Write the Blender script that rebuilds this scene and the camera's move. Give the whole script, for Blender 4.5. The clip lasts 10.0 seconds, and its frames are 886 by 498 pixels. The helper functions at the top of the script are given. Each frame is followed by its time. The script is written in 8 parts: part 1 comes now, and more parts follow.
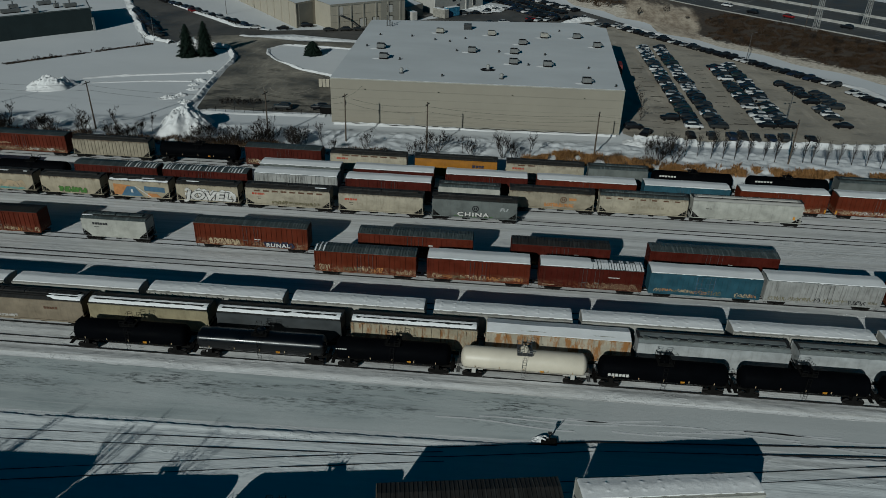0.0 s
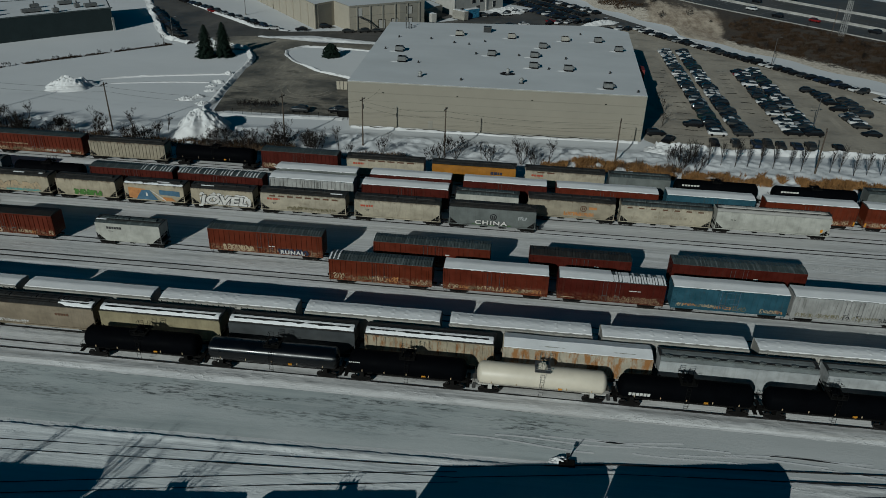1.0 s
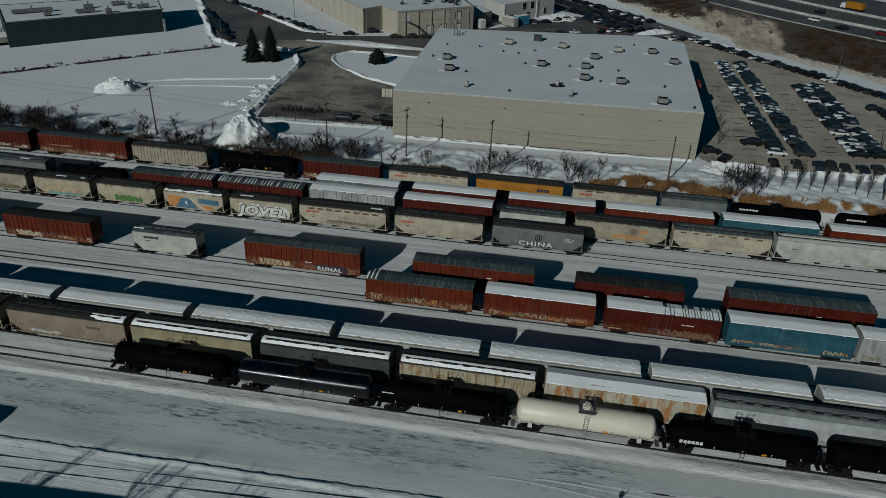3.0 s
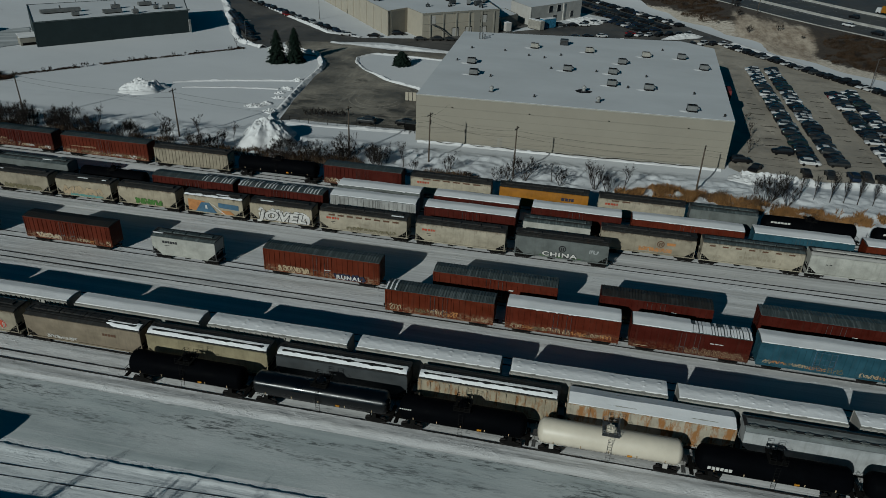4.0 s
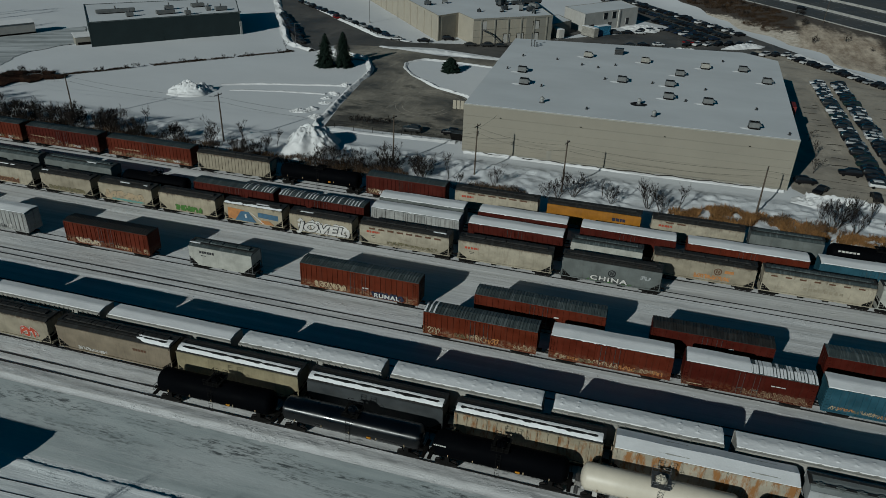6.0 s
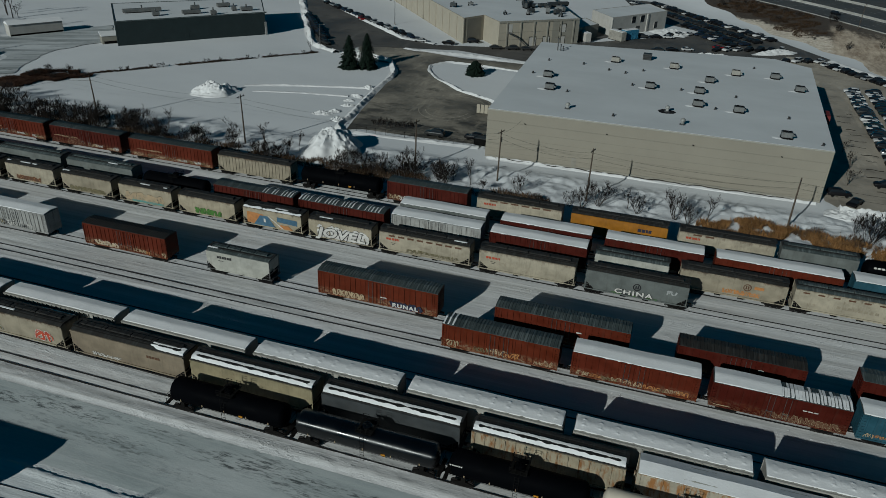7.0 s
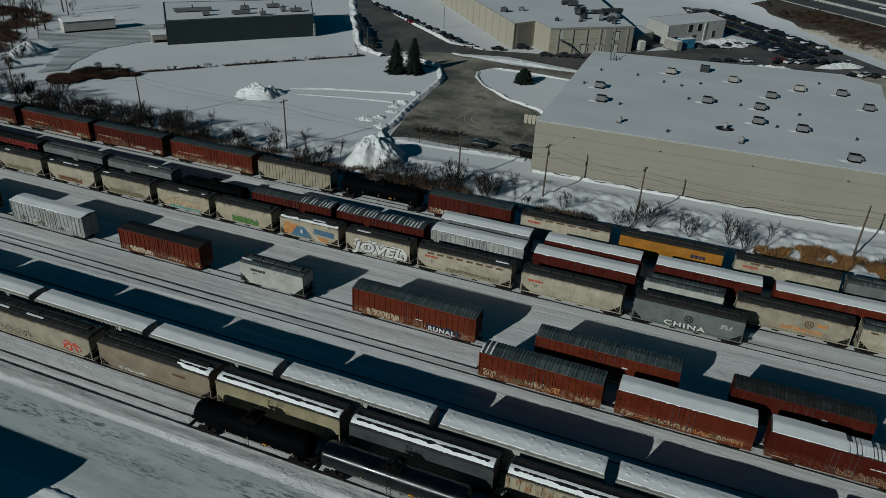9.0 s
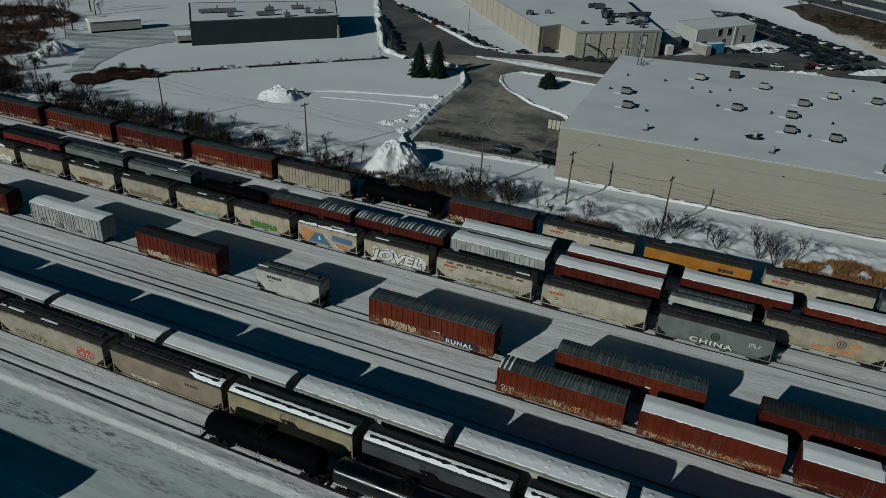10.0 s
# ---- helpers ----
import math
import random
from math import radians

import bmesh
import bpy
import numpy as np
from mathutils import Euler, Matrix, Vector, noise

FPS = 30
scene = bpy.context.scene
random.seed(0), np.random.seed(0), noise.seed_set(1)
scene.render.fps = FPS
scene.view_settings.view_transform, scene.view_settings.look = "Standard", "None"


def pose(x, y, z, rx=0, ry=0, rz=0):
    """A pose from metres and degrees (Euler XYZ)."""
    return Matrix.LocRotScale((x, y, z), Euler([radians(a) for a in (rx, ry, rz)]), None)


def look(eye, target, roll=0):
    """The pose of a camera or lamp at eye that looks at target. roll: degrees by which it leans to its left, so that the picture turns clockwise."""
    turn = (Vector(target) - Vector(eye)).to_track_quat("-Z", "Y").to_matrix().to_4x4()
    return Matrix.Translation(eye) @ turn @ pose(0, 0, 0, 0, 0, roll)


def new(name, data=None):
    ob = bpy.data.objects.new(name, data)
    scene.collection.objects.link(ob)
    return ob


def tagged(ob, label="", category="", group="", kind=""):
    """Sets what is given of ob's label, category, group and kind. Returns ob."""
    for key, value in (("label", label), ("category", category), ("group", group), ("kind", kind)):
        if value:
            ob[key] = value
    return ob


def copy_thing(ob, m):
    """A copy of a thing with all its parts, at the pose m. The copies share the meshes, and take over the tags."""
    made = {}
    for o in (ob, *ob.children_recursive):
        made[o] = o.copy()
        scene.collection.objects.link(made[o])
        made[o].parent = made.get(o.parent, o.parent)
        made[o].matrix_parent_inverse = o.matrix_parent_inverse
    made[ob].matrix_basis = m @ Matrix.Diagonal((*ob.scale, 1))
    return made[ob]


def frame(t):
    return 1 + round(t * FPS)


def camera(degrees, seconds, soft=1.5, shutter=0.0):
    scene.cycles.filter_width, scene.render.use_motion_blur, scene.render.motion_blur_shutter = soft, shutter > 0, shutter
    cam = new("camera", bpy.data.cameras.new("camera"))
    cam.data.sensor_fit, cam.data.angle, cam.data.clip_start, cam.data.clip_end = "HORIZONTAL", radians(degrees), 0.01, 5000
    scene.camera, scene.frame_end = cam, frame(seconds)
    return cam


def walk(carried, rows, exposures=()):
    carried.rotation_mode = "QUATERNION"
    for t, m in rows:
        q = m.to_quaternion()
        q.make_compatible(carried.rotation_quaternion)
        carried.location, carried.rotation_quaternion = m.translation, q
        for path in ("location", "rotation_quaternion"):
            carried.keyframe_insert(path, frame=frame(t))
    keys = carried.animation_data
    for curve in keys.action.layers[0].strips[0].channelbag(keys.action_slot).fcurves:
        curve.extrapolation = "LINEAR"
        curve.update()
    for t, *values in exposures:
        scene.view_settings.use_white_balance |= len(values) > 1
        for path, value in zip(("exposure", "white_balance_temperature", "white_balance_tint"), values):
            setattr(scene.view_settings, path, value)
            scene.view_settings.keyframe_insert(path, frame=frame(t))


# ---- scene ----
cam = camera(62.7, 10.0, soft=0.65)
PATH = [
    (0, (8.814, 2.69, 58.144), (8.694, 4.452, 57.205), 1.9),
    (0.5, (8.674, 4.113, 58.149), (8.532, 5.873, 57.211), 1.9),
    (1, (8.45, 5.456, 58.377), (8.286, 7.213, 57.437), 2.0),
    (1.5, (8.218, 6.822, 58.437), (8.031, 8.578, 57.498), 2.1),
    (2, (8.019, 8.166, 58.598), (7.803, 9.919, 57.658), 2.1),
    (2.5, (7.78, 9.529, 58.761), (7.534, 11.277, 57.822), 2.2),
    (4, (7.074, 13.689, 59.025), (6.74, 15.423, 58.085), 2.3),
    (4.5, (6.726, 15.167, 59.037), (6.362, 16.895, 58.098), 2.4),
    (5, (6.612, 16.557, 59.156), (6.217, 18.278, 58.216), 2.4),
    (5.5, (6.288, 17.844, 59.17), (5.865, 19.559, 58.23), 2.4),
    (7, (5.263, 21.936, 59.251), (4.755, 23.627, 58.31), 2.6),
    (7.5, (4.782, 23.23, 59.361), (4.249, 24.912, 58.42), 2.8),
    (8, (4.325, 24.646, 59.404), (3.765, 26.319, 58.462), 2.9),
    (8.5, (3.962, 26.034, 59.433), (3.373, 27.697, 58.49), 3.0),
    (9, (3.576, 27.369, 59.531), (2.96, 29.022, 58.587), 3.0),
    (9.5, (3.357, 28.739, 59.623), (2.712, 30.379, 58.678), 2.9),
    (10, (2.89, 30.037, 59.653), (2.218, 31.667, 58.708), 3.0),
]
walk(cam, [(t, look(eye, target, roll)) for t, eye, target, roll in PATH], [(0.0, -0.42, 6250, -4), (5.0, -0.39, 6250, -4), (10.0, -0.27, 6250, -4)])

# ---- world, sun and exposure ----
SUN_DIR = Vector((0.38, 1.0, -0.435)).normalized()
world = bpy.data.worlds.new("winter_sky")
scene.world = world
world.use_nodes = True
wn = world.node_tree
sky = wn.nodes.new("ShaderNodeTexSky")
sky.sky_type, sky.sun_disc = "NISHITA", False
sky.sun_elevation = math.asin(-SUN_DIR.z)
sky.sun_rotation = math.atan2(-SUN_DIR.x, -SUN_DIR.y)
sky.altitude, sky.air_density, sky.dust_density, sky.ozone_density = 200, 0.3, 0.0, 2.0
wn.nodes["Background"].inputs["Strength"].default_value = 0.031
tint = wn.nodes.new("ShaderNodeMix")
tint.data_type, tint.blend_type = "RGBA", "MULTIPLY"
tint.inputs[0].default_value = 1.0
tint.inputs[7].default_value = (0.0, 1.4, 1.45, 1.0)
wn.links.new(sky.outputs[0], tint.inputs[6])
wn.links.new(tint.outputs[2], wn.nodes["Background"].inputs["Color"])
sun_data = bpy.data.lights.new("sun", "SUN")
sun_data.energy, sun_data.angle, sun_data.color = 5.0, radians(0.53), (0.955, 0.925, 0.925)
sun = new("sun", sun_data)
sun.matrix_world = look((0, 0, 120), Vector((0, 0, 120)) + SUN_DIR)


# ---- materials ----
def tree_of(name):
    m = bpy.data.materials.new(name)
    m.use_nodes = True
    nt = m.node_tree
    return m, nt, nt.nodes["Principled BSDF"]


def sock(nt, to, value):
    if isinstance(value, bpy.types.NodeSocket):
        nt.links.new(value, to)
    else:
        to.default_value = value


def coords(nt, scale, spin=True, where="Object"):
    """Coordinates in metres, scaled, and shifted for each object."""
    if where == "World":
        vec = nt.nodes.new("ShaderNodeNewGeometry").outputs["Position"]
    else:
        vec = nt.nodes.new("ShaderNodeTexCoord").outputs["Object"]
    if spin:
        info = nt.nodes.new("ShaderNodeObjectInfo")
        mul = nt.nodes.new("ShaderNodeMath")
        mul.operation = "MULTIPLY"
        mul.inputs[1].default_value = 173.0
        nt.links.new(info.outputs["Random"], mul.inputs[0])
        add = nt.nodes.new("ShaderNodeVectorMath")
        add.operation = "ADD"
        nt.links.new(vec, add.inputs[0])
        nt.links.new(mul.outputs[0], add.inputs[1])
        vec = add.outputs[0]
    mp = nt.nodes.new("ShaderNodeVectorMath")
    mp.operation = "MULTIPLY"
    nt.links.new(vec, mp.inputs[0])
    mp.inputs[1].default_value = scale
    return mp.outputs[0]


def noise_of(nt, vec, scale=1.0, detail=4.0, rough=0.6):
    n = nt.nodes.new("ShaderNodeTexNoise")
    n.inputs["Scale"].default_value, n.inputs["Detail"].default_value, n.inputs["Roughness"].default_value = scale, detail, rough
    nt.links.new(vec, n.inputs["Vector"])
    return n.outputs["Fac"]


def ramp(nt, fac, lo, hi, a=0.0, b=1.0):
    r = nt.nodes.new("ShaderNodeMapRange")
    sock(nt, r.inputs[0], fac)
    for i, v in enumerate((lo, hi, a, b)):
        r.inputs[i + 1].default_value = v
    return r.outputs[0]


ALBEDO = 0.5  # every mixed colour is halved, so that less bounced light fills the shade


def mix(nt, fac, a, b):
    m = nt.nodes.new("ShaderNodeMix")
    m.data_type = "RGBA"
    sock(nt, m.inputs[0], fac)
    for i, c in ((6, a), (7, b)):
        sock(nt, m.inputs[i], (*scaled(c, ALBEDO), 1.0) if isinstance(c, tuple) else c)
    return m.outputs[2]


def bump(nt, bsdf, height, strength, dist):
    b = nt.nodes.new("ShaderNodeBump")
    b.inputs["Strength"].default_value, b.inputs["Distance"].default_value = strength, dist
    nt.links.new(height, b.inputs["Height"])
    nt.links.new(b.outputs[0], bsdf.inputs["Normal"])


def scaled(c, k):
    return tuple(min(1.0, v * k) for v in c)


RUST = (0.11, 0.045, 0.022)
GRIME = (0.06, 0.045, 0.032)


def paint(name, rgb, rough=0.55, rust=0.12, grime=0.35, metal=0.0, gloss=0.22, bloom_colour=RUST, scuff=0.0, eave=0.0, frost=0.0):
    """Weathered paint: faded patches, vertical dirt streaks, rust blooms."""
    m, nt, bs = tree_of(name)
    rgb = scaled(rgb, 0.84)
    fade = ramp(nt, noise_of(nt, coords(nt, (0.5, 0.5, 0.7)), 1.0, 5), 0.35, 0.7)
    col = mix(nt, fade, scaled(rgb, 0.78), scaled(rgb, 1.15))
    streak = ramp(nt, noise_of(nt, coords(nt, (2.6, 2.6, 0.22)), 1.0, 4, 0.7), 0.52, 0.78, 0.0, grime)
    col = mix(nt, streak, col, GRIME)
    if rust:
        bloom = ramp(nt, noise_of(nt, coords(nt, (1.3, 1.3, 0.8 if rust < 0.3 else 0.35)), 1.0, 7, 0.72), 0.62 - rust * 0.35, 0.72 if rust < 0.3 else 0.74 - rust * 0.35, 0.0, min(0.9, rust * 3))
        col = mix(nt, bloom, col, bloom_colour)
    if scuff:
        # chalky and rusty scuffs over the lower side sheets
        xyz = nt.nodes.new("ShaderNodeSeparateXYZ")
        nt.links.new(nt.nodes.new("ShaderNodeTexCoord").outputs["Object"], xyz.inputs[0])
        m1 = nt.nodes.new("ShaderNodeMath")
        m1.operation = "MULTIPLY"
        nt.links.new(ramp(nt, noise_of(nt, coords(nt, (2.2, 2.2, 3.4)), 1.0, 7, 0.75), 0.45, 0.56, 0.0, scuff), m1.inputs[0])
        nt.links.new(ramp(nt, xyz.outputs["Z"], 1.5, 2.35, 1.0, 0.0), m1.inputs[1])
        hue = ramp(nt, noise_of(nt, coords(nt, (0.7, 0.7, 1.4)), 1.0, 3), 0.4, 0.6)
        col = mix(nt, m1.outputs[0], col, mix(nt, hue, (0.3, 0.12, 0.045), (0.42, 0.33, 0.22)))
    if eave:
        # soot and rust that have run down from the roof's edge
        xyz = nt.nodes.new("ShaderNodeSeparateXYZ")
        nt.links.new(nt.nodes.new("ShaderNodeTexCoord").outputs["Object"], xyz.inputs[0])
        run = nt.nodes.new("ShaderNodeMath")
        run.operation = "MULTIPLY_ADD"
        nt.links.new(noise_of(nt, coords(nt, (1.7, 1.7, 0.12)), 1.0, 5, 0.7), run.inputs[0])
        run.inputs[1].default_value = 2.6
        nt.links.new(xyz.outputs["Z"], run.inputs[2])
        col = mix(nt, ramp(nt, run.outputs[0], 5.25, 5.75, 0.0, eave), col, mix(nt, fade, (0.06, 0.045, 0.034), (0.15, 0.085, 0.05)))
    if frost:
        # pale residue lying between the ribs of a roof
        lines = noise_of(nt, coords(nt, (3.4, 0.22, 0.5)), 1.0, 3, 0.6)
        col = mix(nt, ramp(nt, lines, 0.5, 0.7, 0.0, frost), col, (0.34, 0.38, 0.38))
    nt.links.new(col, bs.inputs["Base Color"])
    bs.inputs["Metallic"].default_value = metal
    bs.inputs["Specular IOR Level"].default_value = gloss
    nt.links.new(ramp(nt, fade, 0, 1, rough - 0.1, rough + 0.15), bs.inputs["Roughness"])
    bump(nt, bs, noise_of(nt, coords(nt, (3.0, 3.0, 3.0)), 1.0, 5), 0.25, 0.02)
    return m


def plain(name, rgb, rough=0.6, metal=0.0, vary=0.25, scale=2.0, bumpy=0.2, gloss=None):
    m, nt, bs = tree_of(name)
    n = noise_of(nt, coords(nt, (scale, scale, scale)), 1.0, 6, 0.65)
    nt.links.new(mix(nt, ramp(nt, n, 0.3, 0.7), scaled(rgb, 1 - vary), scaled(rgb, 1 + vary)), bs.inputs["Base Color"])
    bs.inputs["Roughness"].default_value, bs.inputs["Metallic"].default_value = rough, metal
    bs.inputs["Specular IOR Level"].default_value = gloss if gloss is not None else 0.05 if rough > 0.84 else 0.3
    if bumpy:
        bump(nt, bs, n, bumpy, 0.03)
    return m


def glass_like(name, rgb, rough=0.08):
    m, nt, bs = tree_of(name)
    bs.inputs["Base Color"].default_value = (*rgb, 1)
    bs.inputs["Roughness"].default_value = rough
    bs.inputs["Specular IOR Level"].default_value = 0.3
    return m


def snow(name, rgb=(0.93, 0.94, 0.95), dirt=0.1, scale=1.0, where="Object"):
    m, nt, bs = tree_of(name)
    sp = where == "Object"
    big = noise_of(nt, coords(nt, (0.35 * scale, 0.6 * scale, 0.5), sp, where), 1.0, 5)
    fine = noise_of(nt, coords(nt, (3 * scale, 4 * scale, 3), sp, where), 1.0, 6, 0.7)
    col = mix(nt, ramp(nt, big, 0.3, 0.7), scaled(rgb, 0.86), rgb)
    col = mix(nt, ramp(nt, fine, 0.6, 0.8, 0, dirt), col, (0.2, 0.18, 0.15))
    nt.links.new(col, bs.inputs["Base Color"])
    bs.inputs["Roughness"].default_value = 0.9
    bs.inputs["Specular IOR Level"].default_value = 0.06
    bump(nt, bs, fine, 0.5, 0.06)
    return m


def yard_snow():
    """Yard snow: trodden and driven along the tracks, soiled in long streaks."""
    m, nt, bs = tree_of("yard_snow")
    long_ = noise_of(nt, coords(nt, (0.01, 0.5, 1.0), False, "World"), 1.0, 4, 0.55)
    ruts = noise_of(nt, coords(nt, (0.014, 1.7, 1.0), False, "World"), 1.0, 4, 0.6)
    patch = noise_of(nt, coords(nt, (0.05, 0.3, 1.0), False, "World"), 1.0, 5, 0.65)
    fine = noise_of(nt, coords(nt, (0.9, 2.2, 1.0), False, "World"), 1.0, 8, 0.7)
    col = mix(nt, ramp(nt, long_, 0.36, 0.6), (0.8, 0.795, 0.78), (1.0, 1.0, 0.995))
    col = mix(nt, ramp(nt, ruts, 0.53, 0.66, 0, 0.42), col, (0.52, 0.505, 0.48))
    col = mix(nt, ramp(nt, ruts, 0.34, 0.44, 0.5, 0), col, (1.1, 1.11, 1.12))
    col = mix(nt, ramp(nt, patch, 0.55, 0.74, 0, 0.3), col, (0.5, 0.485, 0.46))
    col = mix(nt, ramp(nt, fine, 0.62, 0.75, 0, 0.22), col, (0.26, 0.24, 0.21))
    # less driven this side of the lane
    front = nt.nodes.new("ShaderNodeSeparateXYZ")
    nt.links.new(nt.nodes.new("ShaderNodeNewGeometry").outputs["Position"], front.inputs[0])
    col = mix(nt, ramp(nt, front.outputs["Y"], 63.0, 68.0, 0.6, 0.0), col, (1.04, 1.11, 1.13))
    geo = nt.nodes.new("ShaderNodeNewGeometry")
    xyz = nt.nodes.new("ShaderNodeSeparateXYZ")
    nt.links.new(geo.outputs["Position"], xyz.inputs[0])
    field = ramp(nt, xyz.outputs["Y"], 146.0, 152.0)
    soft = noise_of(nt, coords(nt, (0.03, 0.05, 1.0), False, "World"), 1.0, 4)
    clean = mix(nt, ramp(nt, soft, 0.3, 0.7), (0.95, 0.97, 0.99), (1.04, 1.06, 1.08))
    speck = noise_of(nt, coords(nt, (1.6, 1.6, 1.6), False, "World"), 1.0, 8, 0.75)
    near_ = ramp(nt, xyz.outputs["Y"], 166.0, 173.0, 0.55, 0.0)
    litter = nt.nodes.new("ShaderNodeMath")
    litter.operation = "MULTIPLY"
    nt.links.new(ramp(nt, speck, 0.58, 0.7), litter.inputs[0])
    nt.links.new(near_, litter.inputs[1])
    clean = mix(nt, litter.outputs[0], clean, (0.16, 0.13, 0.1))
    col = mix(nt, field, col, clean)
    nt.links.new(col, bs.inputs["Base Color"])
    bs.inputs["Roughness"].default_value = 0.9
    bs.inputs["Specular IOR Level"].default_value = 0.06
    # trodden and broken crust, in patches
    chop = noise_of(nt, coords(nt, (1.3, 2.0, 1.0), False, "World"), 1.0, 7, 0.62)
    where = ramp(nt, noise_of(nt, coords(nt, (0.07, 0.35, 1.0), False, "World"), 1.0, 3), 0.48, 0.7)
    tread = nt.nodes.new("ShaderNodeMath")
    tread.operation = "MULTIPLY"
    nt.links.new(ramp(nt, chop, 0.5, 0.66, 0.0, 1.0), tread.inputs[0])
    nt.links.new(where, tread.inputs[1])
    both = nt.nodes.new("ShaderNodeMath")
    nt.links.new(tread.outputs[0], both.inputs[0])
    nt.links.new(fine, both.inputs[1])
    fine = both.outputs[0]
    add = nt.nodes.new("ShaderNodeMath")
    add.operation = "MULTIPLY_ADD"
    add.inputs[1].default_value = 0.8
    nt.links.new(fine, add.inputs[0])
    nt.links.new(ruts, add.inputs[2])
    inv = ramp(nt, xyz.outputs["Y"], 166.0, 174.0, 1.0, 0.25)
    mul = nt.nodes.new("ShaderNodeMath")
    mul.operation = "MULTIPLY"
    nt.links.new(add.outputs[0], mul.inputs[0])
    nt.links.new(inv, mul.inputs[1])
    bump(nt, bs, mul.outputs[0], 0.5, 0.13)
    return m


def packed_lane():
    """The service lane: grey packed ice with dark dirt marks."""
    m, nt, bs = tree_of("packed_lane")
    long_ = noise_of(nt, coords(nt, (0.03, 0.5, 1.0), False, "World"), 1.0, 6, 0.6)
    marks = noise_of(nt, coords(nt, (0.5, 2.6, 1.0), False, "World"), 1.0, 7, 0.75)
    zone = noise_of(nt, coords(nt, (0.06, 0.45, 1.0), False, "World"), 1.0, 3)
    fine = noise_of(nt, coords(nt, (1.2, 3.0, 1.0), False, "World"), 1.0, 6, 0.7)
    col = mix(nt, ramp(nt, long_, 0.35, 0.65), (0.54, 0.6, 0.6), (0.78, 0.845, 0.84))
    cloud = noise_of(nt, coords(nt, (0.05, 0.14, 1.0), False, "World"), 1.0, 5, 0.6)
    col = mix(nt, ramp(nt, cloud, 0.42, 0.66, 0, 0.6), col, (0.94, 0.965, 0.955))
    rut = noise_of(nt, coords(nt, (0.012, 1.6, 1.0), False, "World"), 1.0, 4, 0.6)
    col = mix(nt, ramp(nt, rut, 0.56, 0.7, 0, 0.5), col, (0.9, 0.92, 0.92))
    m2 = nt.nodes.new("ShaderNodeMath")
    m2.operation = "MULTIPLY"
    nt.links.new(ramp(nt, marks, 0.48, 0.6, 0, 0.92), m2.inputs[0])
    nt.links.new(ramp(nt, zone, 0.42, 0.56), m2.inputs[1])
    xyz = nt.nodes.new("ShaderNodeSeparateXYZ")
    nt.links.new(nt.nodes.new("ShaderNodeNewGeometry").outputs["Position"], xyz.inputs[0])
    m3 = nt.nodes.new("ShaderNodeMath")
    m3.operation = "MULTIPLY"
    nt.links.new(m2.outputs[0], m3.inputs[0])
    m4 = nt.nodes.new("ShaderNodeMath")
    m4.operation = "MULTIPLY"
    nt.links.new(ramp(nt, xyz.outputs["Y"], 67.5, 71.5, 0.12, 1.0), m4.inputs[0])
    nt.links.new(ramp(nt, xyz.outputs["X"], 14.0, 26.0, 1.0, 0.05), m4.inputs[1])
    nt.links.new(m4.outputs[0], m3.inputs[1])
    col = mix(nt, ramp(nt, xyz.outputs["X"], 16.0, 27.0, 0.0, 0.6), col, (0.88, 0.885, 0.88))
    col = mix(nt, m3.outputs[0], col, (0.11, 0.125, 0.13))
    nt.links.new(col, bs.inputs["Base Color"])
    bs.inputs["Roughness"].default_value = 0.75
    bs.inputs["Specular IOR Level"].default_value = 0.15
    bump(nt, bs, fine, 0.4, 0.06)
    return m


def asphalt(name, base=(0.06, 0.058, 0.055), salt=(0.2, 0.19, 0.17), amount=0.5, tracks=True, wet=0.5):
    m, nt, bs = tree_of(name)
    big = noise_of(nt, coords(nt, (0.06, 0.06, 1), False, "World"), 1.0, 6, 0.65)
    fine = noise_of(nt, coords(nt, (0.9, 0.9, 1), False, "World"), 1.0, 7, 0.7)
    col = mix(nt, ramp(nt, big, 0.32, 0.68, 0, amount), base, salt)
    col = mix(nt, ramp(nt, fine, 0.4, 0.75, 0, 0.45), col, scaled(base, 0.8))
    mid = noise_of(nt, coords(nt, (0.11, 0.2, 1), False, "World"), 1.0, 7, 0.72)
    if wet > 0.65:
        # meltwater gathers along the low front of the yard
        xyz = nt.nodes.new("ShaderNodeSeparateXYZ")
        nt.links.new(nt.nodes.new("ShaderNodeNewGeometry").outputs["Position"], xyz.inputs[0])
        low = nt.nodes.new("ShaderNodeMath")
        nt.links.new(mid, low.inputs[0])
        nt.links.new(ramp(nt, xyz.outputs["Y"], 178.0, 205.0, 0.16, -0.03), low.inputs[1])
        mid = low.outputs[0]
    col = mix(nt, ramp(nt, mid, 0.52, 0.66, 0, wet), col, scaled(base, 0.45))
    if tracks:
        d = noise_of(nt, coords(nt, (0.25, 0.05, 1), False, "World"), 1.0, 5, 0.7)
        col = mix(nt, ramp(nt, d, 0.56, 0.72, 0, 0.5), col, scaled(salt, 1.3))
    nt.links.new(col, bs.inputs["Base Color"])
    nt.links.new(ramp(nt, big, 0.3, 0.7, 0.55, 0.9), bs.inputs["Roughness"])
    bump(nt, bs, fine, 0.3, 0.02)
    return m


